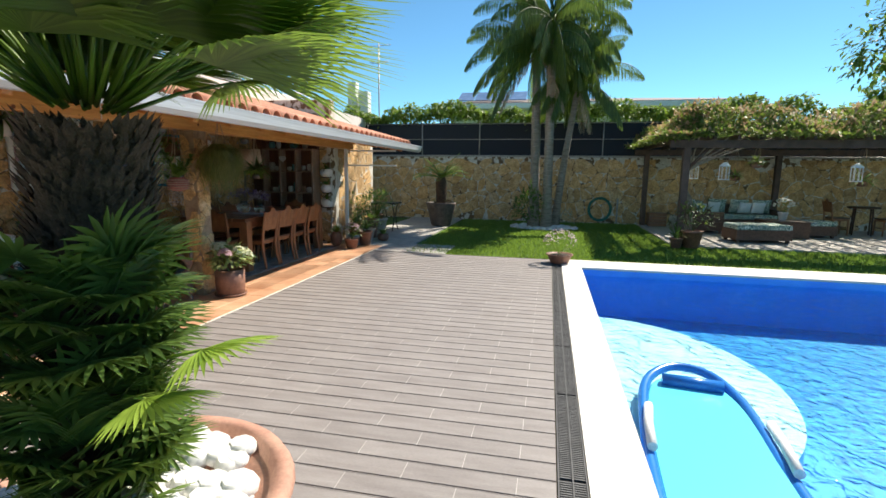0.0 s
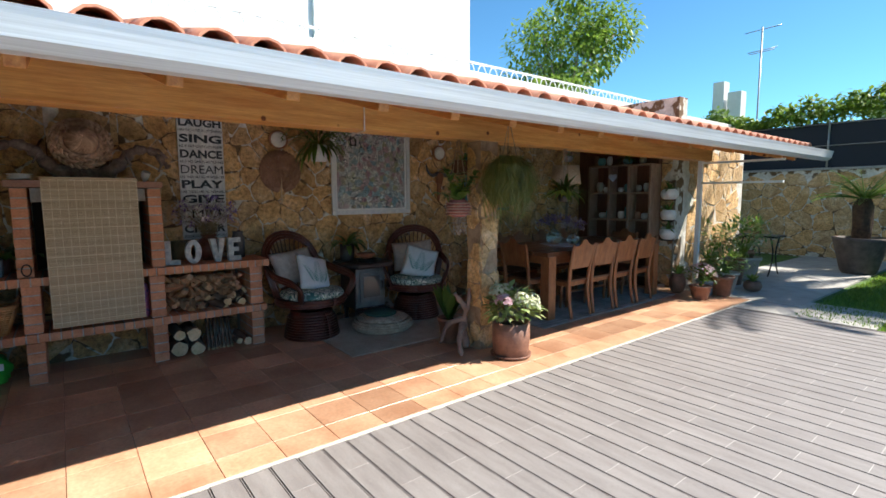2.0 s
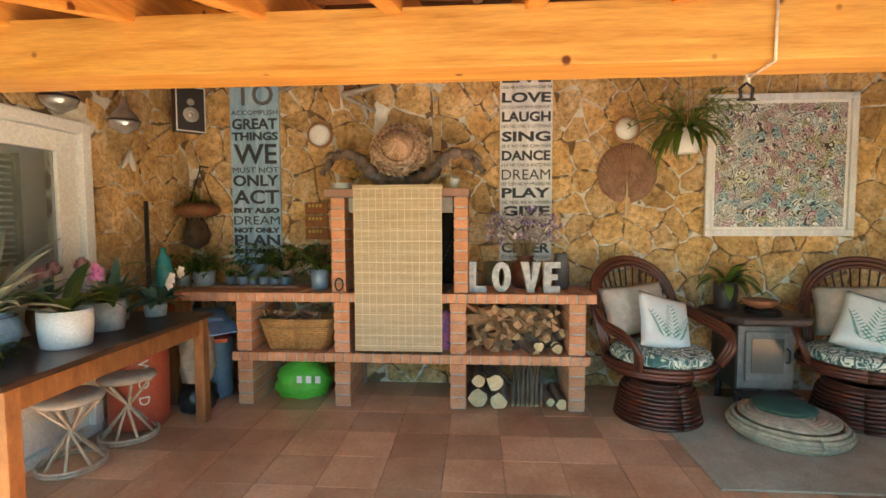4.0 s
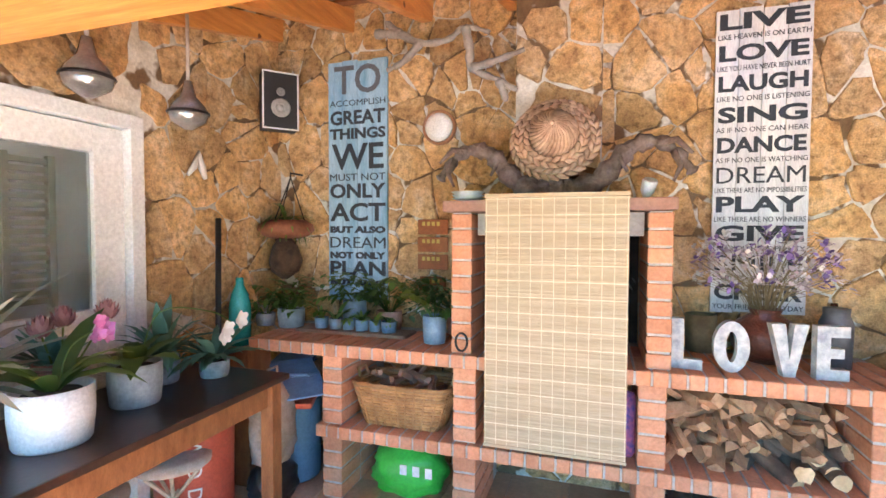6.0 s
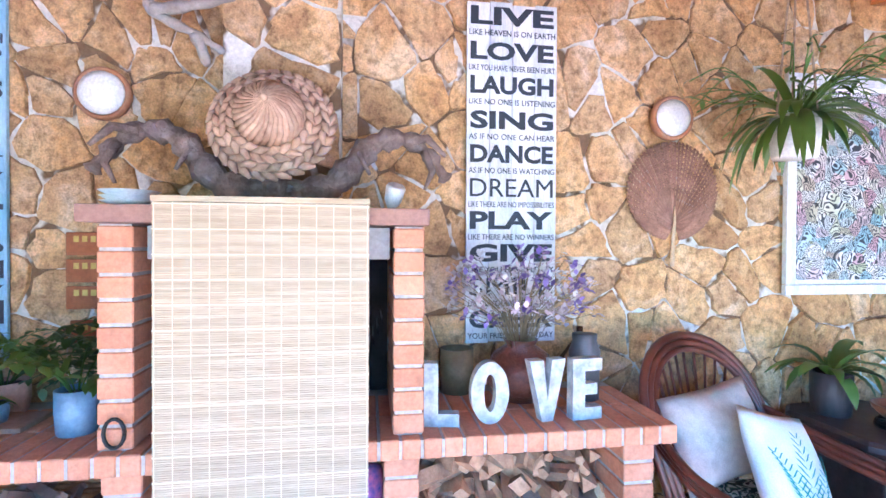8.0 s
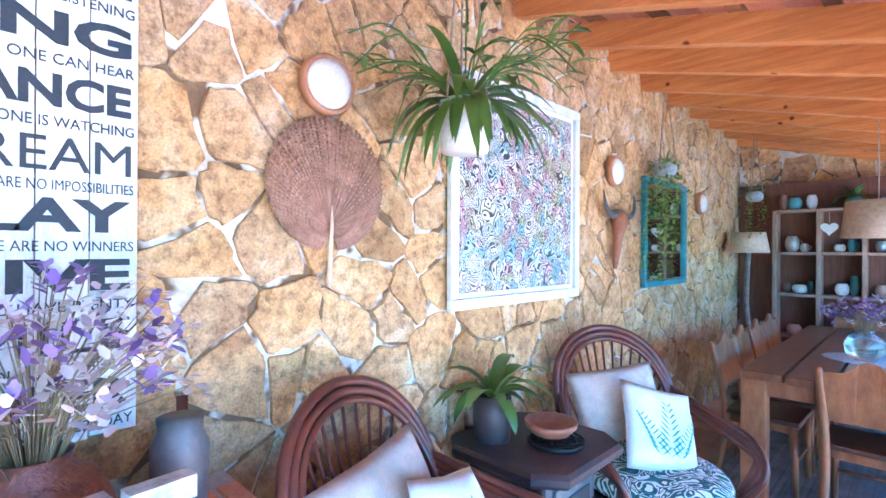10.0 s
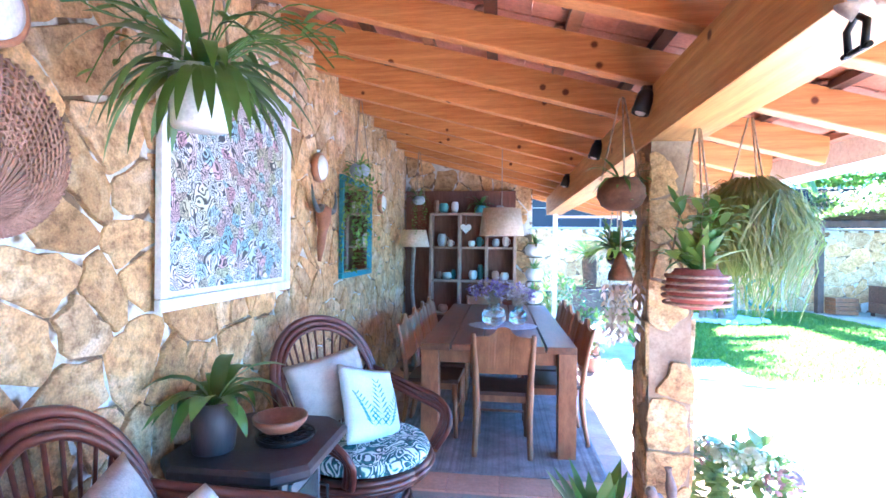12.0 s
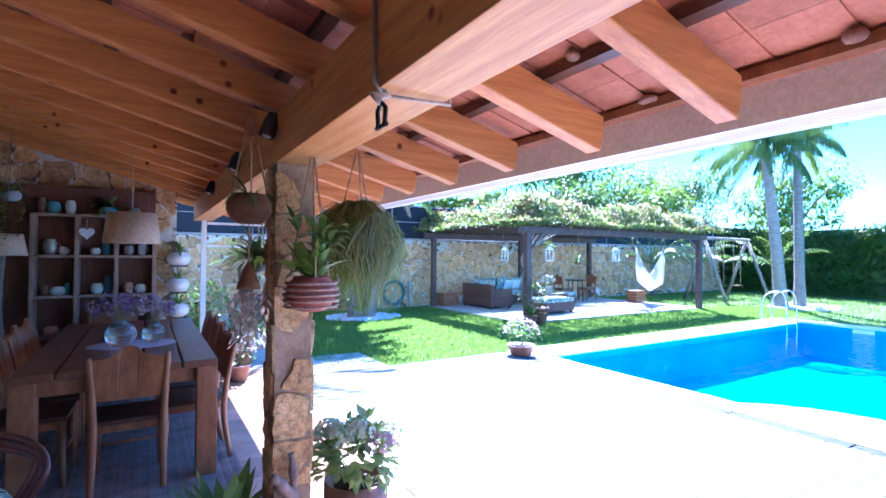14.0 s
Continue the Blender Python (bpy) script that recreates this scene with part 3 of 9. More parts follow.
INK = plain("sign ink", (0.03, 0.04, 0.055), 0.7, vary=0)
GREYINK = plain("grey sign ink", (0.12, 0.13, 0.15), 0.7, vary=0)
BLUEPAINT = surf("worn blue paint", (0.16, 0.34, 0.50), (0.40, 0.58, 0.70), 5.0, 0.75, 0.3, vary=0.1, stretch=(1, 3, 0.6))
WHITEPAINT = surf("worn white paint", (0.55, 0.58, 0.62), (0.80, 0.80, 0.78), 5.0, 0.75, 0.3, vary=0.06, stretch=(1, 3, 0.6))


def plank_sign(label, y, z0, z1, w, paint, lines, boards=4):
    s = thing("wall_sign", label, "sign", (WX + 0.03, y, z0))
    inv = s.matrix_world.inverted()
    bw = w / boards
    for k in range(boards):
        dz = (0.0, 0.006, -0.004, 0.003)[k % 4]
        part("board", box((0.0, -w / 2 + k * bw + 0.0015, dz), (0.018, -w / 2 + (k + 1) * bw - 0.0015, z1 - z0 + dz), 0.002), paint, s)
    for z in (0.25, (z1 - z0) * 0.75):
        part("cross_batten", box((-0.008, -w / 2 + 0.03, z), (-0.001, w / 2 - 0.03, z + 0.04)), TEAK, s)
    for body, zc, size, ink, wid in lines:
        text_mesh(body, size, inv @ on_west(y, zc, 0.029), ink, s, width=wid * w, bold=(0.0 if "M" in body else 0.004) if size > 0.05 else 0.0)
    return s


H = 2.59
blue_lines = [("TO", 2.47, 0.26, GREYINK, 0.78), ("ACCOMPLISH", 2.32, 0.055, INK, 0.94), ("GREAT", 2.225, 0.13, INK, 0.92), ("THINGS", 2.12, 0.10, INK, 0.94),
              ("WE", 1.97, 0.235, INK, 0.88), ("MUST NOT", 1.835, 0.065, INK, 0.94), ("ONLY", 1.745, 0.135, INK, 0.94), ("ACT", 1.605, 0.17, INK, 0.94),
              ("BUT ALSO", 1.49, 0.065, INK, 0.94), ("DREAM", 1.405, 0.10, INK, 0.94), ("NOT ONLY", 1.32, 0.065, INK, 0.94), ("PLAN", 1.235, 0.13, INK, 0.94),
              ("BUT ALSO", 1.14, 0.055, INK, 0.94)]
plank_sign("tall blue-painted plank sign with dark capital lettering on the stone wall", 0.897, 1.02, 2.59, 0.43, BLUEPAINT, blue_lines)
words = [("LIVE", 2.56, "LIKE HEAVEN IS ON EARTH"), ("LOVE", 2.40, "LIKE YOU HAVE NEVER BEEN HURT"), ("LAUGH", 2.245, "LIKE NO ONE IS LISTENING"),
         ("SING", 2.085, "AS IF NO ONE CAN HEAR"), ("DANCE", 1.93, "AS IF NO ONE IS WATCHING"), ("DREAM", 1.775, "LIKE THERE ARE NO IMPOSSIBILITIES"),
         ("PLAY", 1.625, "LIKE THERE ARE NO WINNERS"), ("GIVE", 1.475, "LIKE YOU HAVE PLENTY"), ("SMILE", 1.32, "UNTIL YOUR FACE HURTS"), ("CHEER", 1.17, "YOUR FRIENDS EVERYDAY")]
live_lines = []
for wd, z, small in words:
    live_lines.append((wd, z, 0.115, INK, 0.92))
    live_lines.append((small, z - 0.077, 0.036, INK, 0.95))
plank_sign("tall whitewashed plank sign with dark motto lettering on the stone wall", 3.19, 1.06, 2.62, 0.43, WHITEPAINT, live_lines)

LAMPRIM = surf("lamp rim wood", (0.30, 0.13, 0.06), (0.45, 0.22, 0.12), 6, 0.5, 0.2, vary=0.1)
GLOBE = plain("opal glass", (0.86, 0.85, 0.82), 0.25, vary=0)


def round_lamp(y, z, r=0.1):
    t = thing("wall_lamp", "round opal wall lamp with a brown wooden rim, switched off", "lamp", (WX + 0.022, y, z), group="wall lamps on the stone wall")
    rot = pose(0, 0, 0, 0, 90, 0)
    part("rim", smooth(lathe([(r, 0), (r * 1.08, 0.02), (r * 1.06, 0.045), (r * 0.93, 0.05), (r * 0.88, 0.035)], seg=32, m=rot)), LAMPRIM, t)
    part("diffuser", smooth(lathe([(r * 0.9, 0.03), (r * 0.86, 0.052), (r * 0.6, 0.068), (r * 0.25, 0.075), (0.0005, 0.076)], seg=32, m=rot)), GLOBE, t)


for y, z in ((1.465, 2.12), (3.99, 2.13), (6.27, 2.09), (8.1, 2.0)):
    round_lamp(y, z)

# woven palm fan
STRAW = surf("red brown straw", (0.26, 0.13, 0.085), (0.44, 0.25, 0.17), 12.0, 0.8, 0.5, vary=0.2, island=True, grain=120)
PALESTRAW = surf("pale straw", (0.50, 0.36, 0.22), (0.72, 0.55, 0.36), 12.0, 0.8, 0.4, vary=0.2, island=True, grain=120)
fan = thing("palm_fan", "red-brown woven palm-leaf fan with a short handle", "decoration", (WX + 0.03, 4.005, 1.60))
HUB, RISE, RAD = 0.015, 0.165, 0.24


def fan_reach(a):
    return RISE * math.cos(a) + math.sqrt(RAD ** 2 - (RISE * math.sin(a)) ** 2)


def fan_point(a, t, out=0.0):
    r = fan_reach(a) * t
    return (0.008 + 0.014 * math.sin(math.pi * t) + out, r * math.sin(a), HUB + r * math.cos(a))


bm = bmesh.new()
n = 96
for i in range(n):
    a = -2.62 + 5.24 * i / (n - 1)
    add_tube(bm, [fan_point(a, k / 8, 0.003 * (i % 2)) for k in range(9)], [0.0025 + 0.0068 * k / 8 for k in range(9)], 5, squash=0.6)
part("blade", bm, STRAW, fan)
bm = bmesh.new()
for k in range(20):
    t = 0.40 + k * 0.030
    pts = [fan_point(-2.6 + 5.2 * i / 96, t + 0.012 * (-1) ** i, 0.006 + 0.004 * (-1) ** (i // 2 + k)) for i in range(97)]
    add_tube(bm, pts, 0.0034, 4)
part("weave", bm, STRAW, fan)
part("handle", tube([(0.015, 0, -0.19), (0.02, 0, -0.05), (0.03, 0, 0.02), (0.03, 0, 0.10)], [0.010, 0.010, 0.008, 0.003], 8), PALESTRAW, fan)

# framed drawing
art = thing("framed_picture", "large colourful doodle picture in a white frame on the stone wall", "picture", (WX + 0.03, 5.195, 1.265))
AW, AH = 1.14, 1.125
for lo, hi in (((0, -AW / 2, 0), (0.03, AW / 2, 0.05)), ((0, -AW / 2, AH - 0.05), (0.03, AW / 2, AH)), ((0, -AW / 2, 0.052), (0.03, -AW / 2 + 0.05, AH - 0.052)), ((0, AW / 2 - 0.05, 0.052), (0.03, AW / 2, AH - 0.052))):
    part("frame_rail", box(lo, hi, 0.005), WHITEPAINT, art)
m, n_, b_ = bsdf("doodle print", 0.35)
v = coords(n_, (1, 1, 1))
w1 = node(n_, "ShaderNodeTexNoise", Scale=6.0, Detail=1.0, Distortion=2.2)
n_.links.new(v, w1.inputs["Vector"])
mm = node(n_, "ShaderNodeMath")
mm.operation = "MULTIPLY"
mm.inputs[1].default_value = 16.0
n_.links.new(w1.outputs[0], mm.inputs[0])
fr_ = n_.nodes.new("ShaderNodeMath")
fr_.operation = "FRACT"
n_.links.new(mm.outputs[0], fr_.inputs[0])
lines = ramp(n_, [(0.0, (0.04, 0.05, 0.07)), (0.42, (0.06, 0.07, 0.1)), (0.54, (1, 1, 1))])
n_.links.new(fr_.outputs[0], lines.inputs[0])
w2 = node(n_, "ShaderNodeTexVoronoi", Scale=16.0)
n_.links.new(v, w2.inputs["Vector"])
hue = ramp(n_, [(0.0, (0.80, 0.80, 0.76)), (0.3, (0.28, 0.50, 0.58)), (0.45, (0.72, 0.71, 0.68)), (0.66, (0.56, 0.34, 0.40)), (0.82, (0.46, 0.50, 0.30)), (1.0, (0.84, 0.82, 0.78))])
sp = n_.nodes.new("ShaderNodeSeparateColor")
n_.links.new(w2.outputs["Color"], sp.inputs[0])
n_.links.new(sp.outputs[0], hue.inputs[0])
n_.links.new(mixc(n_, hue.outputs[0], lines.outputs[0], 1.0, "MULTIPLY"), b_.inputs["Base Color"])
part("print", box((0.004, -AW / 2 + 0.075, 0.075), (0.012, AW / 2 - 0.075, AH - 0.075)), m, art)
part("mat_border", box((0.001, -AW / 2 + 0.045, 0.045), (0.008, AW / 2 - 0.045, AH - 0.045)), WHITE, art)

# teal framed window-mirror
TEAL = surf("worn teal paint", (0.03, 0.15, 0.19), (0.07, 0.27, 0.31), 8.0, 0.6, 0.3, vary=0.05)
mir = thing("wall_mirror", "small mirror in a worn teal wooden frame", "mirror", (WX + 0.025, 7.22, 1.26))
for lo, hi in (((0, -0.46, 0), (0.035, 0.46, 0.045)), ((0, -0.46, 0.815), (0.035, 0.46, 0.86)), ((0, -0.46, 0.047), (0.035, -0.415, 0.813)), ((0, 0.415, 0.047), (0.035, 0.46, 0.813))):
    part("frame_rail", box(lo, hi, 0.005), TEAL, mir)
mm_, mn_, mb_ = bsdf("mirror glass", 0.03, 1.0)
mb_.inputs["Base Color"].default_value = (0.8, 0.83, 0.84, 1)
part("glass", box((0.008, -0.425, 0.055), (0.014, 0.425, 0.805)), mm_, mir)

# skull ornament
BONE = surf("rusty skull", (0.22, 0.08, 0.04), (0.34, 0.14, 0.07), 9, 0.7, 0.4, vary=0)
HORN = surf("dark horn", (0.05, 0.055, 0.06), (0.12, 0.13, 0.14), 9, 0.4, 0.2, vary=0)
sk = thing("horned_skull", "rust-coloured skull ornament with dark curved horns", "decoration", (WX + 0.05, 6.25, 1.78))
part("skull", tube([(0.01, 0, 0.03), (0.035, 0, 0), (0.04, 0, -0.07), (0.03, 0, -0.15), (0.02, 0, -0.24), (0.01, 0, -0.36)], [0.03, 0.062, 0.05, 0.032, 0.03, 0.012], 10), BONE, sk)
for s in (-1, 1):
    part("horn", tube(curve_pts([(0.03, s * 0.03, 0.02), (0.05, s * 0.14, 0.0), (0.05, s * 0.22, 0.06), (0.04, s * 0.23, 0.16)], 5), [0.03 - 0.0017 * k for k in range(16)], 8), HORN, sk)

# ---- brick barbecue ----
bbq = thing("barbecue", "orange brick barbecue with two brick shelves and a hearth", "barbecue", (-6.06, 2.15, 0))
BX0, BX1 = WX + 0.03, -5.80


def bbq_part(name, bm, mat, label=""):
    bmesh.ops.translate(bm, verts=bm.verts[:], vec=(6.06, -2.15, 0))
    return part(name, bm, mat, bbq, label)


RNG = random.Random(5)
brick_cache = {}


def brick(lo, hi):
    size = tuple(round(hi[i] - lo[i], 3) for i in range(3))
    if size not in brick_cache:
        bm = bmesh.new()
        add_box(bm, [-s / 2 for s in size], [s / 2 for s in size])
        bmesh.ops.bevel(bm, geom=bm.edges[:], offset=0.004, segments=1, affect="EDGES")
        me = bpy.data.meshes.new("brick")
        bm.to_mesh(me)
        bm.free()
        me.materials.append(BRICK)
        brick_cache[size] = me
    ob = new("brick", brick_cache[size])
    ob.location = [(lo[i] + hi[i]) / 2 for i in range(3)]
    ob.location.x += 6.06 + RNG.uniform(-0.0015, 0.0015)
    ob.location.y -= 2.15
    ob.parent = bbq


def pier(y0, y1, z0, z1, n, x1=BX1):
    bbq_part("pier_core", box((BX0, y0 + 0.006, z0), (x1 - 0.006, y1 - 0.006, z1)), BRICKMORTAR)
    h = (z1 - z0) / n
    for k in range(n):
        for a, b in ((x1 - 0.22, x1), (x1 - 0.44, x1 - 0.232)):
            brick((a, y0, z0 + k * h + 0.006), (b, y1, z0 + (k + 1) * h - 0.006))


for y0, y1 in ((0.965, 1.085), (1.72, 1.84), (2.59, 2.71), (3.455, 3.575)):
    pier(y0, y1, 0.0, 0.345, 4)
    pier(y0, y1, 0.415, 0.80, 5)
for y0, y1 in ((1.71, 1.815), (2.62, 2.725)):
    pier(y0, y1, 0.865, 1.572, 9)
for z, y0, y1, x1 in ((0.345, 0.93, 3.61, -5.775), (0.80, 0.50, 3.645, -5.76)):
    bbq_part("shelf_core", box((BX0, y0 + 0.004, z + 0.002), (x1 - 0.006, y1 - 0.004, z + 0.062)), BRICKMORTAR)
    n = round((y1 - y0) / 0.072)
    w = (y1 - y0) / n
    for k in range(n):
        for a, b in ((x1 - 0.24, x1), (x1 - 0.49, x1 - 0.25)):
            brick((a, y0 + k * w + 0.005, z), (b, y0 + (k + 1) * w - 0.005, z + 0.068))
SLATE = surf("hearth slab", (0.20, 0.10, 0.07), (0.34, 0.19, 0.14), 6, 0.7, 0.3, vary=0)
bbq_part("mantel", box((BX0, 1.68, 1.575), (-5.74, 2.735, 1.63), 0.008), SLATE, "dark clay mantel slab")
# Near-black surface for the panel at the back of the hearth.
NEARBLACK = surf("near black brick", (0.012, 0.010, 0.009), (0.035, 0.028, 0.025), 8, 0.95, 0.4, vary=0)
bbq_part("lintel", box((-6.1, 1.83, 1.46), (-5.86, 2.61, 1.57), 0.004), CONCRETE)
bbq_part("firebox_back", box((BX0, 1.82, 0.87), (BX0 + 0.04, 2.62, 1.572)), NEARBLACK)
bm = bmesh.new()
for k in range(9):
    add_tube(bm, [(-6.25, 2.46 + k * 0.016, 0.95 + k * 0.035), (-5.87, 2.46 + k * 0.016, 0.95 + k * 0.035)], 0.003, 5)
bbq_part("grill_rack", bm, IRON)

# bamboo blind over the hearth
BAMBOO = surf("pale bamboo", (0.38, 0.29, 0.175), (0.52, 0.415, 0.28), 6.0, 0.6, 0.3, vary=0.12, island=True, stretch=(1, 1, 20), grain=30)
blind = thing("bamboo_blind", "pale bamboo slat blind hung over the hearth opening", "blind", (-5.725, 2.22, 0.46))
slats = bmesh.new()
for k in range(170):
    z = 0.004 + k * 0.0069
    add_box(slats, (0.0 + (k % 2) * 0.001, -0.32 + RNG.uniform(0, 0.002), z), (0.0035, 0.32 - RNG.uniform(0, 0.002), z + 0.0062))
part("slats", slats, BAMBOO, blind, kind="stuff")
cord = bmesh.new()
for k in range(13):
    add_box(cord, (0.0036, -0.315 + k * 0.0523, 0.0), (0.0052, -0.3125 + k * 0.0523, 1.18))
for k in range(16):
    add_box(cord, (0.0036, -0.32, 0.03 + k * 0.076), (0.0062, 0.32, 0.0335 + k * 0.076))
part("cord", cord, surf("pale cord", (0.66, 0.55, 0.36), (0.8, 0.7, 0.5), 20, 0.8, 0.1, vary=0), blind, kind="stuff")
part("bottom_rail", box((-0.004, -0.322, -0.008), (0.008, 0.322, 0.006), 0.002), BAMBOO, blind)
part("top_rail", box((-0.02, -0.322, 1.178), (0.008, 0.322, 1.196), 0.002), BAMBOO, blind)

# letters
LETTER = surf("chalky letters", (0.26, 0.29, 0.32), (0.60, 0.60, 0.57), 22.0, 0.8, 0.3, vary=0.03)


def letter(ch, y, h, w, rz):
    t = thing("letter_ornament", "chalky white wooden letter " + ch + " standing on the brick shelf", "letter", (-5.9, y, 0.868), rz)
    th = 0.045
    bars = {"L": [((-w / 2, 0), (-w / 2 + 0.05, h)), ((-w / 2 + 0.05, 0), (w / 2, 0.045))],
            "E": [((-w / 2, 0), (-w / 2 + 0.05, h)), ((-w / 2 + 0.05, 0), (w / 2, 0.045)), ((-w / 2 + 0.05, h / 2 - 0.02), (w / 2 - 0.02, h / 2 + 0.02)), ((-w / 2 + 0.05, h - 0.045), (w / 2, h))]}
    bm = bmesh.new()
    if ch in bars:
        for (a0, b0), (a1, b1) in bars[ch]:
            add_box(bm, (0, a0, b0), (th, a1, b1))
        bmesh.ops.remove_doubles(bm, verts=bm.verts[:], dist=0.0001)
    elif ch == "O":
        N = 28
        r = []
        for k in range(N):
            a = 2 * math.pi * k / N
            c, s = math.cos(a), math.sin(a)
            r.append([bm.verts.new(p) for p in ((0, c * w / 2, h / 2 + s * h / 2), (th, c * w / 2, h / 2 + s * h / 2),
                                                (th, c * (w / 2 - 0.048), h / 2 + s * (h / 2 - 0.045)), (0, c * (w / 2 - 0.048), h / 2 + s * (h / 2 - 0.045)))])
        for k in range(N):
            q = r[(k + 1) % N]
            for j in range(4):
                bm.faces.new((r[k][j], r[k][(j + 1) % 4], q[(j + 1) % 4], q[j]))
    else:
        out = [(-w / 2, h), (-0.022, 0), (0.022, 0), (w / 2, h), (w / 2 - 0.055, h), (0, 0.075), (-w / 2 + 0.055, h)]
        a = [bm.verts.new((0, y_, z_)) for y_, z_ in out]
        b = [bm.verts.new((th, y_, z_)) for y_, z_ in out]
        for ring in (a[::-1], b):
            for q in ((0, 1, 5, 6), (1, 2, 5), (2, 3, 4, 5)) if ring is b else ((0, 1, 5, 6), (1, 5, 2), (2, 5, 4, 3)):
                bm.faces.new([(a if ring is not b else b)[i] for i in q])
        for i in range(7):
            j = (i + 1) % 7
            bm.faces.new((a[i], a[j], b[j], b[i]))
        bmesh.ops.recalc_face_normals(bm, faces=bm.faces[:])
    part("letter", bm, LETTER, t)


letter("L", 2.80, 0.225, 0.125, -8)
letter("O", 2.97, 0.225, 0.14, 0)
letter("V", 3.18, 0.225, 0.145, 8)
letter("E", 3.335, 0.225, 0.12, 6)


# ---- plants and pots ----
def pot_profile(r, h, kind="taper"):
    if kind == "taper":
        return [(r * 0.62, 0), (r * 0.68, 0.01), (r * 0.92, h * 0.86), (r, h * 0.87), (r * 1.02, h * 0.99), (r * 0.93, h), (r * 0.88, h * 0.9), (0.001, h * 0.88)]
    if kind == "round":
        return [(r * 0.5, 0), (r * 0.8, h * 0.15), (r, h * 0.45), (r * 0.95, h * 0.75), (r * 0.72, h * 0.95), (r * 0.7, h), (r * 0.62, h), (r * 0.6, h * 0.9), (0.001, h * 0.88)]
    return [(r * 0.88, 0), (r * 0.93, 0.01), (r, h * 0.5), (r, h), (r * 0.92, h), (r * 0.9, h * 0.9), (0.001, h * 0.88)]


SOIL = surf("potting soil", (0.02, 0.013, 0.008), (0.06, 0.04, 0.025), 30, 0.95, 0.5, vary=0)
BLUEPOT = surf("blue glazed pot", (0.10, 0.17, 0.24), (0.25, 0.34, 0.42), 10, 0.4, 0.2, vary=0.2)
WHITEPOT = plain("white glazed pot", (0.74, 0.74, 0.72), 0.3)
GREYPOT = surf("grey ribbed pot", (0.22, 0.25, 0.27), (0.40, 0.43, 0.45), 12, 0.6, 0.3, vary=0.1)


def tuft(bm, rng, n, length, width, spread=1.0, droop=0.9, at=(0, 0, 0), up=1.0, seg=4, mat=0, tip=0.0):
    for k in range(n):
        a = rng.uniform(0, 2 * math.pi)
        s = rng.uniform(0.15, 1.0) * spread
        d = Vector((math.cos(a) * s, math.sin(a) * s, up * rng.uniform(0.6, 1.1)))
        add_leaf(bm, Vector(at) + Vector((math.cos(a), math.sin(a), 0)) * 0.01, d, length * rng.uniform(0.65, 1.1), width * rng.uniform(0.7, 1.15), droop * rng.uniform(0.6, 1.3), seg=seg, mat=mat, tip=tip)


def bush(bm, rng, n, rx, rz, at=(0, 0, 0), leaf=0.05, width=0.03, mat=0, flat=0.0):
    """Many small leaves through an uneven mound."""
    for k in range(n):
        a, c = rng.uniform(0, 2 * math.pi), rng.uniform(-0.35, 1)
        r = (0.55 + 0.45 * rng.random() ** 0.5) * (1 + 0.22 * math.sin(3 * a + 5 * c) + 0.15 * math.sin(7 * a - 4 * c))
        s = math.sqrt(max(0, 1 - c * c))
        p = Vector((math.cos(a) * s * rx * r, math.sin(a) * s * rx * r, c * rz * r))
        d = (p.normalized() + Vector((rng.uniform(-1, 1), rng.uniform(-1, 1), rng.uniform(-0.6, 1))) * 0.8)
        add_leaf(bm, Vector(at) + p, d, leaf * rng.uniform(0.6, 1.3), width * rng.uniform(0.6, 1.2), 0.4, seg=2, mat=mat)


PSEED = [100]


def sprays(bm, rng, n, length, leaf, width, at=(0, 0, 0), lift=1.0, sag=1.2):
    """Arching stems with leaves set along them."""
    for k in range(n):
        a = rng.uniform(0, 2 * math.pi)
        d = Vector((math.cos(a), math.sin(a), lift * rng.uniform(0.5, 2.2))).normalized()
        p = Vector(at) + Vector((math.cos(a), math.sin(a), 0)) * 0.015
        pts = [p.copy()]
        ln = length * rng.uniform(0.55, 1.15)
        for s in range(7):
            p = p + d * ln / 7
            d = (d - Vector((0, 0, sag * rng.uniform(0.08, 0.2)))).normalized()
            pts.append(p.copy())
            if s > 0:
                for sd in (-1, 1):
                    side = Vector((-d.y, d.x, 0)) * sd
                    w = d * 0.5 + side + Vector((rng.uniform(-0.4, 0.4), rng.uniform(-0.4, 0.4), rng.uniform(-0.2, 0.6)))
                    add_leaf(bm, p, w, leaf * rng.uniform(0.6, 1.25), width * rng.uniform(0.7, 1.2), rng.uniform(0.3, 1.2), seg=3)
        add_tube(bm, pts, [0.0028] * 4 + [0.0018] * 4, 4)


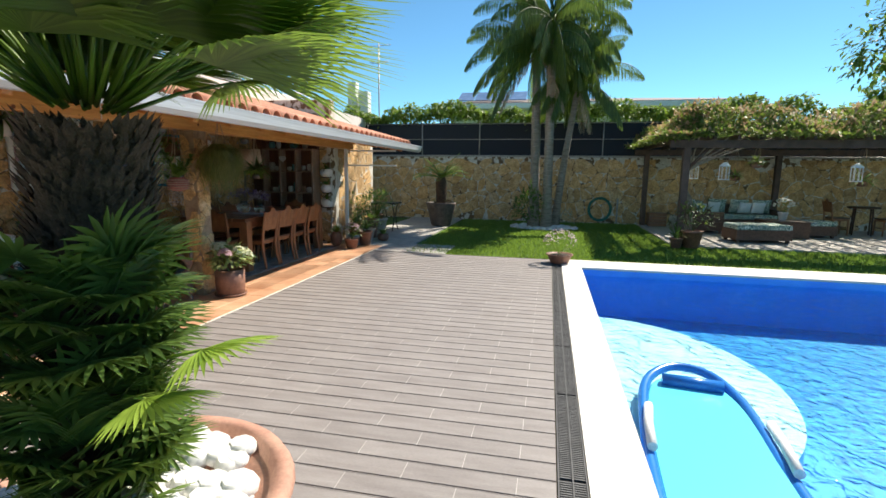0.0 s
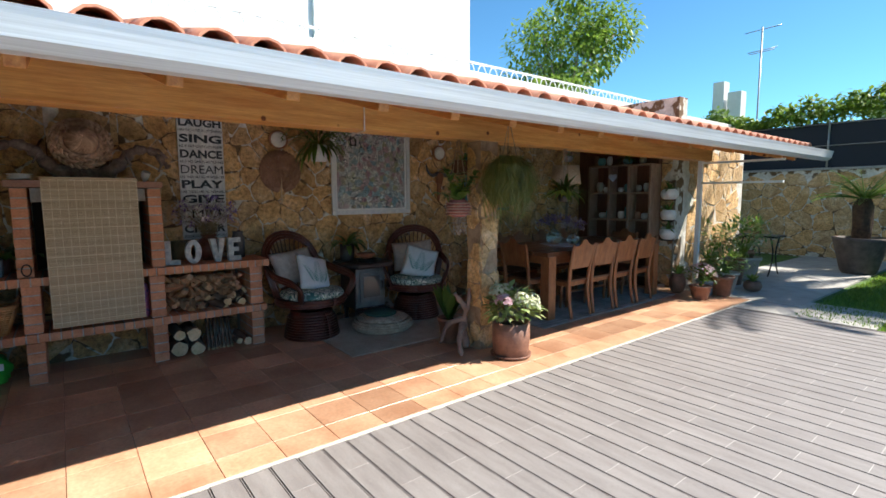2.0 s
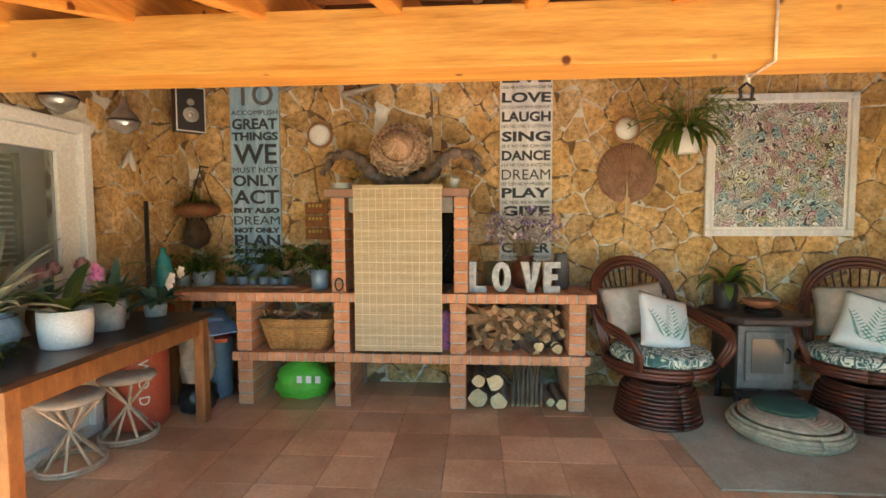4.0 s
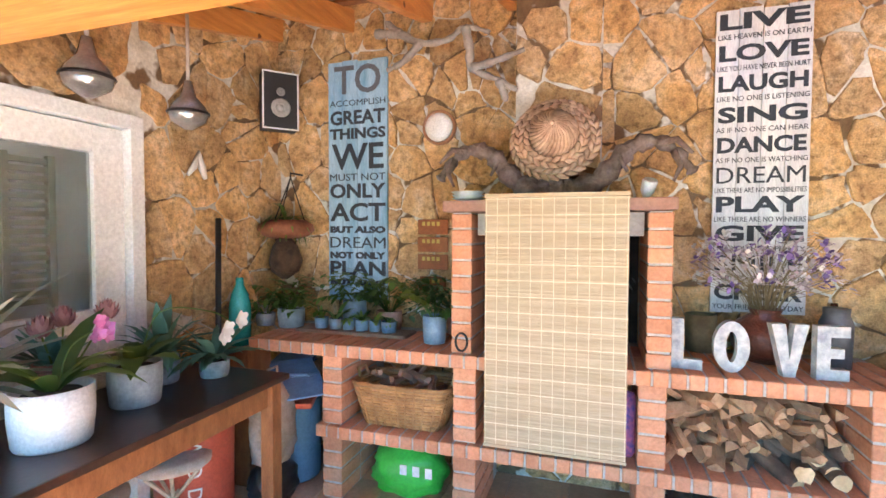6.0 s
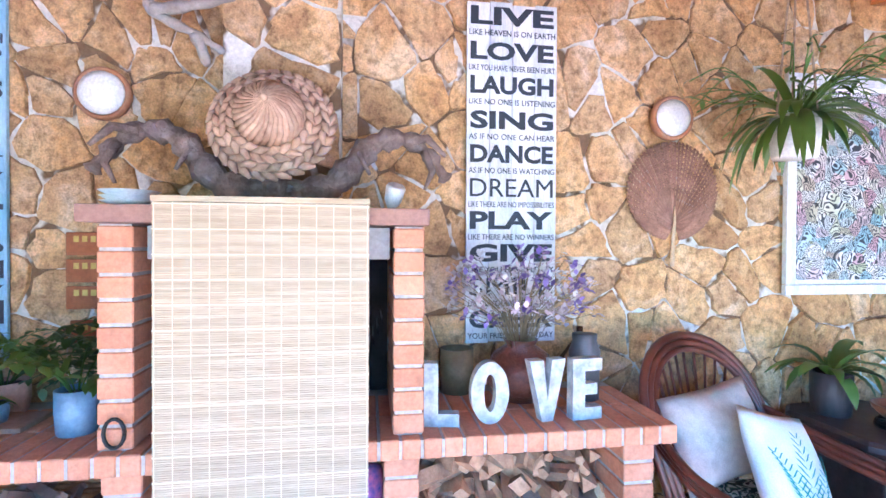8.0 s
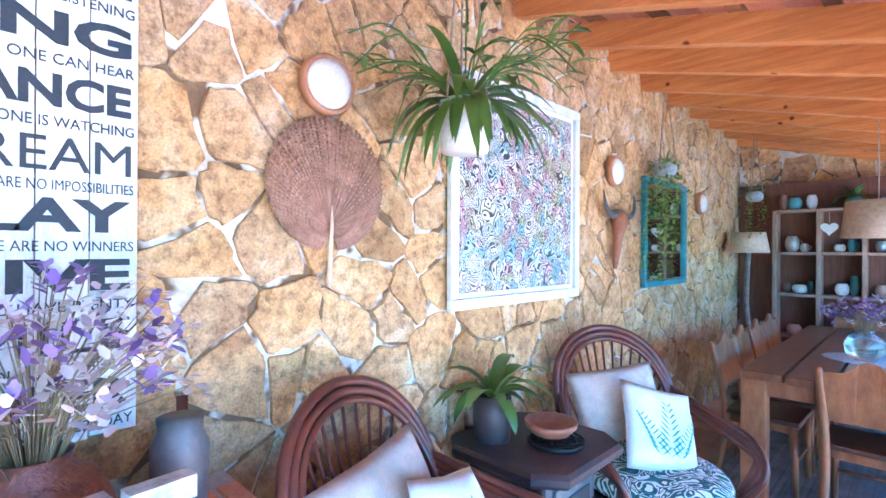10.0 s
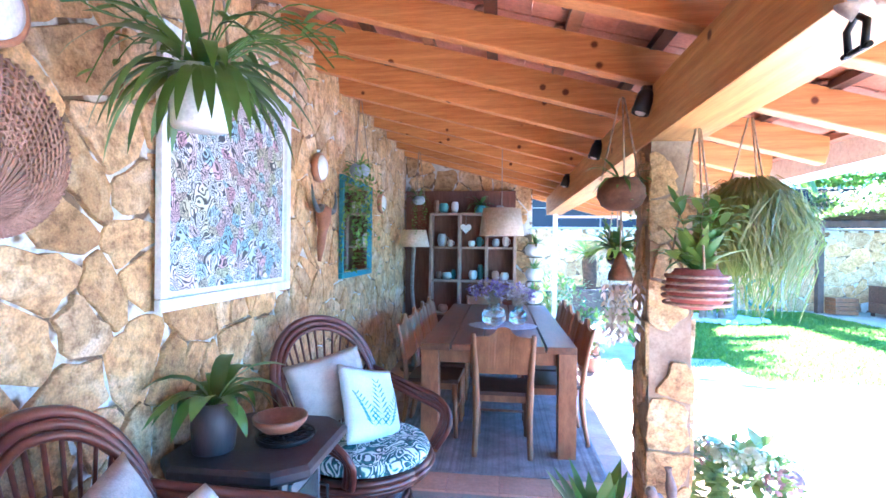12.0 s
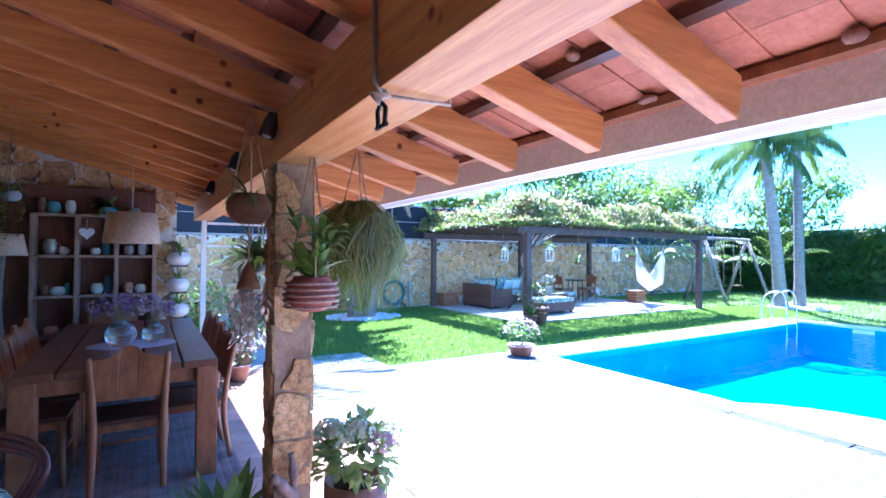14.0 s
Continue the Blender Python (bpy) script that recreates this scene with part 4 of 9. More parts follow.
def potted(label, at, r, h, potmat, leafm, style="tuft", lseg=4, n=30, length=0.2, width=0.03, kind="taper", saucer=False, flower=None, nf=0, droop=0.9, spread=1.0, name="potted_plant", fsize=0.03, wob=0.0):
    PSEED[0] += 1
    rng = random.Random(PSEED[0])
    t = thing(name, label, "plant", at)
    part("pot", smooth(lathe(pot_profile(r, h, kind), seg=24, wob=wob)), potmat, t)
    part("soil", lathe([(r * 0.88, h * 0.89), (0.001, h * 0.92)], seg=16), SOIL, t)
    if saucer:
        part("saucer", smooth(lathe([(r * 0.9, 0.001), (r * 1.08, 0.012), (r * 1.1, 0.03), (r * 1.04, 0.03), (r * 0.9, 0.015)], seg=24)), potmat, t)
    bm = bmesh.new()
    if style == "tuft":
        tuft(bm, rng, n, length, width, spread, droop, (0, 0, h * 0.9), seg=lseg)
    elif style == "sprays":
        sprays(bm, rng, n, length, width * 2.4, width, (0, 0, h * 0.88), sag=droop)
    else:
        for k in range(6):
            a = rng.uniform(0, 6.28)
            add_tube(bm, [(0, 0, h * 0.88), (math.cos(a) * length * 0.5, math.sin(a) * length * 0.5, h + length * 0.6)], 0.004, 4)
        bush(bm, rng, n, length, length * 0.8, (0, 0, h + length * 0.55), width * 1.8, width)
    part("leaves", bm, leafm, t)
    if flower:
        bm = bmesh.new()
        for k in range(nf):
            a, c = rng.uniform(0, 6.28), rng.uniform(0.1, 1)
            s = math.sqrt(1 - c * c)
            p = Vector((math.cos(a) * s, math.sin(a) * s, c)) * length * 1.02 + Vector((0, 0, h + length * 0.5))
            for j in range(5):
                add_leaf(bm, p, (rng.uniform(-1, 1), rng.uniform(-1, 1), rng.uniform(0, 1)), fsize, fsize * 0.8, 0.1, seg=2, tip=0.3)
        part("bloom", bm, flower, t, kind="stuff")
    return t
# ---- veranda furniture ----
RATTAN = surf("dark red rattan", (0.055, 0.014, 0.010), (0.14, 0.04, 0.025), 6.0, 0.28, 0.2, vary=0.15, island=True)
def leaf_print(name):
    """Cloth printed with pale curling leaves on dark teal."""
    m, n, b = bsdf(name, 0.85)
    w = node(n, "ShaderNodeTexNoise", Scale=7.0, Detail=1.5, Distortion=1.6)
    n.links.new(coords(n), w.inputs["Vector"])
    k = n.nodes.new("ShaderNodeMath")
    k.operation = "MULTIPLY"
    k.inputs[1].default_value = 9.0
    f = n.nodes.new("ShaderNodeMath")
    f.operation = "FRACT"
    n.links.new(w.outputs[0], k.inputs[0])
    n.links.new(k.outputs[0], f.inputs[0])
    r = ramp(n, [(0.0, (0.03, 0.08, 0.08)), (0.34, (0.05, 0.17, 0.16)), (0.42, (0.30, 0.44, 0.26)), (0.50, (0.72, 0.76, 0.66)), (0.78, (0.74, 0.78, 0.72)), (0.86, (0.03, 0.07, 0.07))])
    n.links.new(f.outputs[0], r.inputs[0])
    n.links.new(r.outputs[0], b.inputs["Base Color"])
    return m


FERNPRINT = leaf_print("leaf print cloth")
BEIGE = surf("beige cloth", (0.42, 0.36, 0.31), (0.58, 0.51, 0.45), 20, 0.9, 0.3, vary=0.05, grain=200)
WHITECLOTH = surf("white cloth", (0.64, 0.68, 0.70), (0.78, 0.80, 0.80), 8, 0.9, 0.3, vary=0.03, grain=200)
FERNINK = surf("fern green print", (0.02, 0.20, 0.18), (0.07, 0.32, 0.25), 8, 0.9, 0.1, vary=0)


def pillow(label, w, h, th, m, mat, parent=None, fern=False):
    t = thing("pillow", label, "pillow")
    t.matrix_world = m
    bm = bmesh.new()
    N = 12
    for side in (1, -1):
        g = {}
        for i in range(N + 1):
            for j in range(N + 1):
                u, v = 2 * i / N - 1, 2 * j / N - 1
                puff = (max(0, (1 - u * u) * (1 - v * v))) ** 0.42
                x = u * w / 2 * (1 - 0.07 * (1 - v * v) * -1 * 0 - 0.06 * (1 - abs(v)) * abs(u))
                y = v * h / 2 * (1 - 0.06 * (1 - abs(u)) * abs(v))
                g[i, j] = bm.verts.new((x, y, side * (th / 2 * puff + 0.002 * math.sin(9 * u + 5 * v) * puff)))
        for i in range(N):
            for j in range(N):
                q = [g[i, j], g[i + 1, j], g[i + 1, j + 1], g[i, j + 1]]
                bm.faces.new(q if side > 0 else q[::-1]).smooth = True
    bmesh.ops.remove_doubles(bm, verts=bm.verts[:], dist=0.0008)
    part("cover", bm, mat, t)
    if fern:
        bm = bmesh.new()

        def z_at(x, y):
            u, v = min(1, abs(2 * x / w)), min(1, abs(2 * y / h))
            return th / 2 * ((1 - u * u) * (1 - v * v)) ** 0.42 + 0.009
        for st in ((0, 0.0), (0.09, 0.5), (-0.09, -0.5)):
            x0, ang = st
            for k in range(9):
                s = k / 9
                cx, cy = x0 * 0.6 + math.sin(ang) * s * h * 0.55, -h * 0.32 + s * h * (0.62 if not x0 else 0.45)
                ln = 0.085 * (1 - s * 0.75) * (1 if not x0 else 0.7)
                for sd in (-1, 1):
                    a = (cx, cy)
                    b = (cx + sd * ln, cy + ln * 0.75)
                    nx, ny = 0.011 * -sd * 0.6, 0.011
                    mid = ((a[0] + b[0]) / 2, (a[1] + b[1]) / 2)
                    pts = [a, (mid[0] - nx, mid[1] + ny), b, (mid[0] + nx, mid[1] - ny)]
                    if all(abs(p[0]) < w * 0.46 and abs(p[1]) < h * 0.46 for p in pts):
                        f = bm.faces.new([bm.verts.new((p[0], p[1], z_at(*p))) for p in pts])
        bmesh.ops.recalc_face_normals(bm, faces=bm.faces[:])
        part("fern_print", bm, FERNINK, t)
    return t


def rattan_chair(at, rz, seed):
    t = thing("rattan_armchair", "dark red rattan swivel armchair with a round hooped back", "chair", at, rz, "rattan armchairs by the stove")
    for k in range(11):
        base = bmesh.new()
        z = 0.018 + k * 0.026
        r = 0.285 - 0.0055 * k if k < 8 else 0.235 - 0.02 * (k - 8)
        add_tube(base, [(r * math.cos(a), r * math.sin(a), z) for a in [2 * math.pi * i / 28 for i in range(29)]], 0.0135, 6)
        part("base_ring", base, RATTAN, t)
    part("base_drum", lathe([(0.25, 0.01), (0.22, 0.28)], seg=20), RATTAN, t)
    part("swivel", lathe([(0.12, 0.29), (0.12, 0.35), (0.2, 0.36)], seg=16), IRON, t)
    ring = bmesh.new()
    for r, z in ((0.345, 0.375), (0.36, 0.40), (0.35, 0.425)):
        add_tube(ring, [(r * math.cos(a), r * math.sin(a) * 1.02, z) for a in [2 * math.pi * i / 32 for i in range(33)]], 0.018, 7)
    part("seat_ring", ring, RATTAN, t)
    part("seat", lathe([(0.001, 0.38), (0.34, 0.38), (0.34, 0.40), (0.001, 0.40)], seg=24), RATTAN, t)

    def hoop(s, r=0.345, top=1.10, lean=0.20):
        """A point on the back's hoop; s runs from -1 to 1."""
        a = s * math.pi * 0.62
        y = math.sin(a) * r * (1.0 + 0.16 * math.cos(a))
        h = (math.cos(a) + 0.37) / 1.37
        return Vector((-0.20 - lean * h * 1.05 - 0.06 * (1 - abs(s)), y, 0.42 + (top - 0.42) * h ** 0.75 if h > 0 else 0.42))
    back = bmesh.new()
    for off in (0.0, 0.028, 0.054):
        pts = [hoop(-1 + 2 * k / 26, 0.345 - off * 0.8, 1.10 - off * 1.1) + Vector((off * 0.5, 0, 0)) for k in range(27)]
        add_tube(back, pts, 0.019 - off * 0.08, 8)
    part("back_hoop", back, RATTAN, t)
    for k in range(15):
        s = -0.72 + 1.44 * k / 14
        top = hoop(s * 0.82, 0.31, 1.03) + Vector((0.03, 0, 0))
        low = Vector((-0.26, s * 0.17, 0.44))
        mid = (top + low) / 2 + Vector((-0.035, 0, 0))
        part("spindle", tube([low, mid, top], 0.0065, 5), RATTAN, t)
    for sd in (-1, 1):
        arm = bmesh.new()
        for off in (0.0, 0.026, 0.05):
            pts = curve_pts([(-0.30, sd * (0.335 - off * 0.2), 0.78 - off), (-0.05, sd * (0.40 - off * 0.2), 0.70 - off), (0.20, sd * (0.39 - off * 0.2), 0.66 - off),
                             (0.305 - off, sd * (0.35 - off * 0.2), 0.56), (0.25 - off, sd * (0.30), 0.42)], 6)
            add_tube(arm, pts, 0.0165, 7)
        part("arm", arm, RATTAN, t)
    cush = thing("seat_cushion", "round leaf-print seat cushion on a rattan armchair", "cushion", (at[0] + 0.02 * math.cos(radians(rz)), at[1] + 0.02 * math.sin(radians(rz)), at[2] + 0.425), rz)
    part("cover", smooth(lathe([(0.001, 0.0), (0.27, 0.0), (0.325, 0.02), (0.335, 0.045), (0.32, 0.072), (0.25, 0.088), (0.001, 0.094)], seg=30, wob=0.012)), FERNPRINT, cush)
    base_m = pose(*at, 0, 0, rz)
    pillow("plain beige pillow leaning in a rattan armchair", 0.52, 0.38, 0.16, base_m @ pose(-0.25, -0.02, 0.73, 90, 0, 90) @ pose(0, 0, 0, -22, 0, 5), BEIGE)
    pillow("white pillow with a green fern print in a rattan armchair", 0.42, 0.42, 0.13, base_m @ pose(-0.02, 0.06, 0.665, 90, 0, 90) @ pose(0, 0, 0, -30, 0, -16), WHITECLOTH, fern=True)
    return t


rattan_chair((-5.76, 4.07, 0.0), 15, 1)
rattan_chair((-5.76, 5.44, 0.0), -32, 2)

# cast iron stove
MIXGREEN = leafmat("glossy strap leaf", (0.025, 0.075, 0.015), (0.14, 0.23, 0.05), 0.32, 0.3)
STOVE = surf("cast iron", (0.035, 0.026, 0.026), (0.085, 0.06, 0.06), 7, 0.5, 0.3, vary=0, metal=0.35)
STOVEGREY = surf("worn stove grey", (0.10, 0.10, 0.10), (0.2, 0.2, 0.2), 9, 0.55, 0.3, vary=0, metal=0.3)
st = thing("stove", "small cast-iron wood stove with a glazed door", "stove", (-6.05, 4.86, 0))
part("body", box((-0.20, -0.20, 0.16), (0.17, 0.20, 0.66), 0.012), STOVE, st)
part("front", box((0.172, -0.195, 0.18), (0.19, 0.195, 0.65), 0.006), STOVEGREY, st)
part("door", box((0.192, -0.15, 0.24), (0.21, 0.15, 0.60), 0.01), STOVEGREY, st, "grey stove door")
part("door_glass", box((0.211, -0.11, 0.30), (0.215, 0.11, 0.55), 0.002), plain("smoked glass", (0.10, 0.10, 0.09), 0.15), st)
part("handle", tube([(0.215, 0.13, 0.38), (0.25, 0.13, 0.39), (0.25, 0.13, 0.47), (0.215, 0.13, 0.48)], 0.007, 6), IRON, st)
part("ash_lip", box((0.17, -0.2, 0.14), (0.30, 0.2, 0.16), 0.006), STOVE, st)
for sx in (-0.15, 0.14):
    for sy in (-0.16, 0.16):
        part("leg", lathe([(0.03, 0), (0.022, 0.06), (0.035, 0.16)], at=(sx, sy, 0), seg=8), STOVE, st)
bm = bmesh.new()
for z, s in ((0.655, 0.94), (0.675, 1.0), (0.70, 1.0), (0.715, 0.95)):
    pts = [(-0.29, -0.22), (-0.2, -0.31), (0.2, -0.31), (0.31, -0.22), (0.31, 0.22), (0.2, 0.31), (-0.2, 0.31), (-0.29, 0.22)]
    ring = [bm.verts.new((x * s, y * s, z)) for x, y in pts]
    if z > 0.66:
        for i in range(8):
            bm.faces.new((last[i], last[(i + 1) % 8], ring[(i + 1) % 8], ring[i]))
    else:
        bm.faces.new(ring[::-1])
    last = ring
bm.faces.new(last)
part("top_plate", bm, STOVE, st)
part("lid", lathe([(0.12, 0.715), (0.12, 0.728), (0.105, 0.735), (0.001, 0.735)], at=(0.1, 0.02, 0), seg=24), IRON, st)
tr = thing("trivet", "round cast-iron lattice trivet on the stove", "trivet", (-5.93, 4.86, 0.737))
bm = bmesh.new()
for r in (0.04, 0.08, 0.115):
    add_tube(bm, [(r * math.cos(a), r * math.sin(a), 0.006) for a in [2 * math.pi * i / 24 for i in range(25)]], 0.005, 5)
for k in range(12):
    a = math.pi * k / 6
    add_tube(bm, [(0.04 * math.cos(a), 0.04 * math.sin(a), 0.006), (0.115 * math.cos(a + 0.4), 0.115 * math.sin(a + 0.4), 0.006)], 0.004, 4)
part("lattice", bm, IRON, tr)
bowl = thing("bowl", "shallow brown wooden bowl on the stove", "bowl", (-5.96, 4.86, 0.749))
part("bowl", smooth(lathe([(0.03, 0), (0.075, 0.012), (0.108, 0.045), (0.113, 0.066), (0.105, 0.066), (0.09, 0.035), (0.001, 0.014)], seg=28)), surf("red brown wood", (0.2, 0.07, 0.04), (0.34, 0.14, 0.08), 12, 0.35, 0.2, vary=0), bowl)
potted("green strap-leaved plant in a dark pot on the stove", (-6.17, 4.72, 0.716), 0.085, 0.20, surf("dark ribbed pot", (0.03, 0.022, 0.022), (0.08, 0.05, 0.05), 18, 0.5, 0.4, stretch=(1, 1, 0.2)), MIXGREEN, n=24, length=0.33, width=0.066, kind="cyl", droop=2.6, spread=0.9, lseg=7)

pouf = thing("floor_cushion", "round woven straw floor cushion with a green pad", "cushion", (-5.50, 4.80, 0.012))
for k in range(6):
    bm = bmesh.new()
    r, z = (0.30, 0.325, 0.335, 0.325, 0.305, 0.27)[k], 0.012 + k * 0.022
    add_tube(bm, [(r * math.cos(a), r * math.sin(a), z) for a in [2 * math.pi * i / 30 for i in range(31)]], 0.014, 6)
    part("coil", bm, surf("grey straw", (0.36, 0.29, 0.21), (0.58, 0.49, 0.37), 20, 0.9, 0.5, vary=0.2, island=True), pouf)
for k in range(9):
    bm = bmesh.new()
    r = 0.25 - k * 0.028
    add_tube(bm, [(r * math.cos(a), r * math.sin(a), 0.127) for a in [2 * math.pi * i / 26 for i in range(27)]], 0.015, 5)
    part("coil", bm, surf("grey straw", (0.36, 0.29, 0.21), (0.58, 0.49, 0.37), 20, 0.9, 0.5, vary=0.2, island=True), pouf)
part("pad", smooth(lathe([(0.18, 0.142), (0.19, 0.155), (0.17, 0.168), (0.001, 0.17)], at=(-0.08, 0.02, 0), seg=24)), surf("green felt", (0.02, 0.07, 0.05), (0.05, 0.12, 0.09), 10, 0.95, 0.3, vary=0), pouf)


def rug(label, x0, y0, x1, y1, mat, dx):
    t = thing("rug", label, "rug", ((x0 + x1) / 2, (y0 + y1) / 2, 0.001))
    hx, hy = (x1 - x0) / 2, (y1 - y0) / 2
    part("weave", box((-hx, -hy, 0), (hx, hy, 0.008), 0.003), mat, t)
    bm = bmesh.new()
    n = int(2 * hx / dx)
    for k in range(n):
        x = -hx + (k + 0.5) * 2 * hx / n
        add_box(bm, (x - dx * 0.36, -hy + 0.01, 0.008), (x + dx * 0.36, hy - 0.01, 0.0115))
    part("ribs", bm, mat, t)
    return t


rug("flat beige woven rug under the rattan armchairs", -6.15, 4.05, -4.80, 5.9, surf("beige rug", (0.32, 0.25, 0.18), (0.44, 0.36, 0.27), 5, 0.95, 0.4, vary=0.1), 0.012)
rug("ribbed grey-beige rug under the dining table", -5.9, 6.18, -4.32, 9.2, surf("grey rug", (0.17, 0.155, 0.14), (0.33, 0.31, 0.28), 6, 0.95, 0.4, vary=0.2, island=True), 0.022)

# dining table
tb = thing("dining_table", "long brown wooden plank dining table", "table", (-5.06, 7.72, 0.012))
TL, TWd, TH = 2.55, 1.14, 0.81
for k in range(5):
    x0 = -TWd / 2 + k * TWd / 5
    part("top_plank", box((x0 + 0.008, -TL / 2, TH - 0.05), (x0 + TWd / 5 - 0.008, TL / 2, TH), 0.006), TABLEWOOD, tb)
for sx in (-1, 1):
    for sy in (-1, 1):
        part("leg", box((sx * 0.5 - 0.065, sy * (TL / 2 - 0.09) - 0.065, 0), (sx * 0.5 + 0.065, sy * (TL / 2 - 0.09) + 0.065, TH - 0.052), 0.008), TEAK, tb)
for sx in (-1, 1):
    part("side_rail", box((sx * 0.5 - 0.02, -TL / 2 + 0.156, TH - 0.15), (sx * 0.5 + 0.02, TL / 2 - 0.156, TH - 0.052), 0.004), TABLEWOOD, tb)
    part("end_rail", box((-0.434, sx * (TL / 2 - 0.09) - 0.02, TH - 0.15), (0.434, sx * (TL / 2 - 0.09) + 0.02, TH - 0.052), 0.004), TEAK, tb)


def dining_chair(label):
    """Faces +y; the back is at y = -0.2."""
    t = thing("dining_chair", label, "chair", (0, 0, 0), 0, "chairs round the dining table")
    part("seat", box((-0.215, -0.2, 0.435), (0.215, 0.22, 0.465), 0.012), DARKWOOD, t)
    part("seat_rail", box((-0.19, -0.17, 0.38), (0.19, 0.19, 0.433), 0.004), TEAK, t)
    for s in (-1, 1):
        pts = curve_pts([(s * 0.2, -0.25, 0.0), (s * 0.195, -0.205, 0.25), (s * 0.195, -0.20, 0.45), (s * 0.205, -0.235, 0.7), (s * 0.215, -0.28, 0.90)], 4)
        part("back_leg", tube(pts, [0.020, 0.022, 0.023, 0.024, 0.025, 0.026, 0.027, 0.027, 0.027, 0.026, 0.025, 0.025, 0.024, 0.023, 0.022, 0.021, 0.016], 8, squash=0.8), TEAK, t)
        part("front_leg", tube([(s * 0.19, 0.2, 0), (s * 0.188, 0.185, 0.43)], [0.017, 0.024], 8), TEAK, t)
    n = 18
    bm = bmesh.new()
    rows = []
    for k in range(n + 1):
        u = -1 + 2 * k / n
        top = 0.89 + 0.045 * max(0.0, math.cos(u * math.pi * 0.95)) ** 1.0 + (0.018 if abs(u) < 0.33 else 0) - 0.012 * abs(u)
        low = 0.60
        rows.append([bm.verts.new((u * 0.195, y0, z)) for y0, z in ((-0.222 + 0.002, low), (-0.285, top), (-0.262, top), (-0.198, low))])
    for a, b in zip(rows, rows[1:]):
        for j in range(4):
            bm.faces.new((a[j], a[(j + 1) % 4], b[(j + 1) % 4], b[j]))
    bm.faces.new(rows[0][::-1])
    bm.faces.new(rows[-1])
    part("backrest", bm, TEAK, t)
    part("stretcher", tube([(-0.19, 0.19, 0.2), (0.19, 0.19, 0.2)], 0.012, 6), TEAK, t)
    return t


ch = dining_chair("brown wooden dining chair with a scalloped back at the long table")
ch.matrix_world = pose(-5.02, 6.68, 0.012)
for k, y in enumerate((6.93, 7.42, 7.90, 8.38)):
    copy_thing(ch, pose(-4.62, y, 0.012, 0, 0, 90 + (2, -3, 1, 3)[k]))
    copy_thing(ch, pose(-5.58, y + 0.03, 0.012, 0, 0, -90 + (-2, 3, 2, -3)[k]))
c10 = copy_thing(ch, pose(-5.25, 9.02, 0.0, 0, 0, 180))
tagged(c10, "brown wooden dining chair in front of the shelf unit")

cloth = thing("table_mat", "pale blue crocheted mat on the dining table", "mat", (-5.02, 7.35, 0.823))
bm = bmesh.new()
ring = [bm.verts.new(((0.30 + 0.015 * (k % 2)) * math.cos(2 * math.pi * k / 48), (0.22 + 0.012 * (k % 2)) * math.sin(2 * math.pi * k / 48), 0.004)) for k in range(48)]
bm.faces.new(ring)
ring2 = [bm.verts.new((v.co.x, v.co.y, 0.0)) for v in ring]
for i in range(48):
    bm.faces.new((ring2[i], ring2[(i + 1) % 48], ring[(i + 1) % 48], ring[i]))
part("mat", bm, surf("pale blue crochet", (0.45, 0.52, 0.60), (0.72, 0.75, 0.78), 60, 0.9, 0.6, vary=0), cloth)
gm, gn, gb = bsdf("clear glass", 0.03)
gb.inputs["Base Color"].default_value = (0.85, 0.95, 0.95, 1)
gb.inputs["Transmission Weight"].default_value = 0.9
PURPLE = leafmat("purple dried flowers", (0.14, 0.08, 0.30), (0.38, 0.26, 0.52), 0.8, 0.15, (0.5, 0.4, 0.6))
PALEFLOWER = leafmat("pale dried flowers", (0.45, 0.36, 0.42), (0.75, 0.66, 0.68), 0.8, 0.2, (0.7, 0.6, 0.6))


WHITEBLOOM = leafmat("white dried flowers", (0.62, 0.58, 0.54), (0.82, 0.79, 0.74), 0.8, 0.2, (0.8, 0.75, 0.7))


def vase(label, at, r, h, mat, flowers, spread, height, n, prof=None):
    PSEED[0] += 1
    rng = random.Random(PSEED[0])
    t = thing("vase", label, "vase", at)
    part("vase", smooth(lathe(prof or [(r * 0.55, 0), (r * 0.95, h * 0.25), (r, h * 0.5), (r * 0.8, h * 0.75), (r * 0.42, h * 0.9), (r * 0.5, h), (r * 0.44, h), (r * 0.36, h * 0.9), (r * 0.7, h * 0.72)], seg=24)), mat, t)
    stems = bmesh.new()
    heads = [bmesh.new() for _ in flowers]
    for k in range(n):
        a = rng.uniform(0, 6.28)
        s = rng.random() ** 0.6 * spread
        p = Vector((math.cos(a) * s, math.sin(a) * s, h + height * rng.uniform(0.35, 1) * (1 - 0.35 * (s / spread) ** 2)))
        add_tube(stems, [(0, 0, h * 0.5), (p.x * 0.35, p.y * 0.35, h + (p.z - h) * 0.45), p], 0.0016, 3)
        hb = heads[rng.randrange(len(heads))]
        for j in range(7):
            q = p + Vector((rng.uniform(-1, 1), rng.uniform(-1, 1), rng.uniform(-1, 1))) * 0.02
            add_leaf(hb, q, (rng.uniform(-1, 1), rng.uniform(-1, 1), rng.uniform(-0.3, 1)), 0.032, 0.022, 0.2, seg=2, tip=0.3)
    part("stem", stems, surf("dry stems", (0.16, 0.12, 0.06), (0.34, 0.27, 0.15), 20, 0.8, 0.1, vary=0), t, kind="stuff")
    for m_, b in zip(flowers, heads):
        part("bloom", b, m_, t, kind="stuff")
    return t


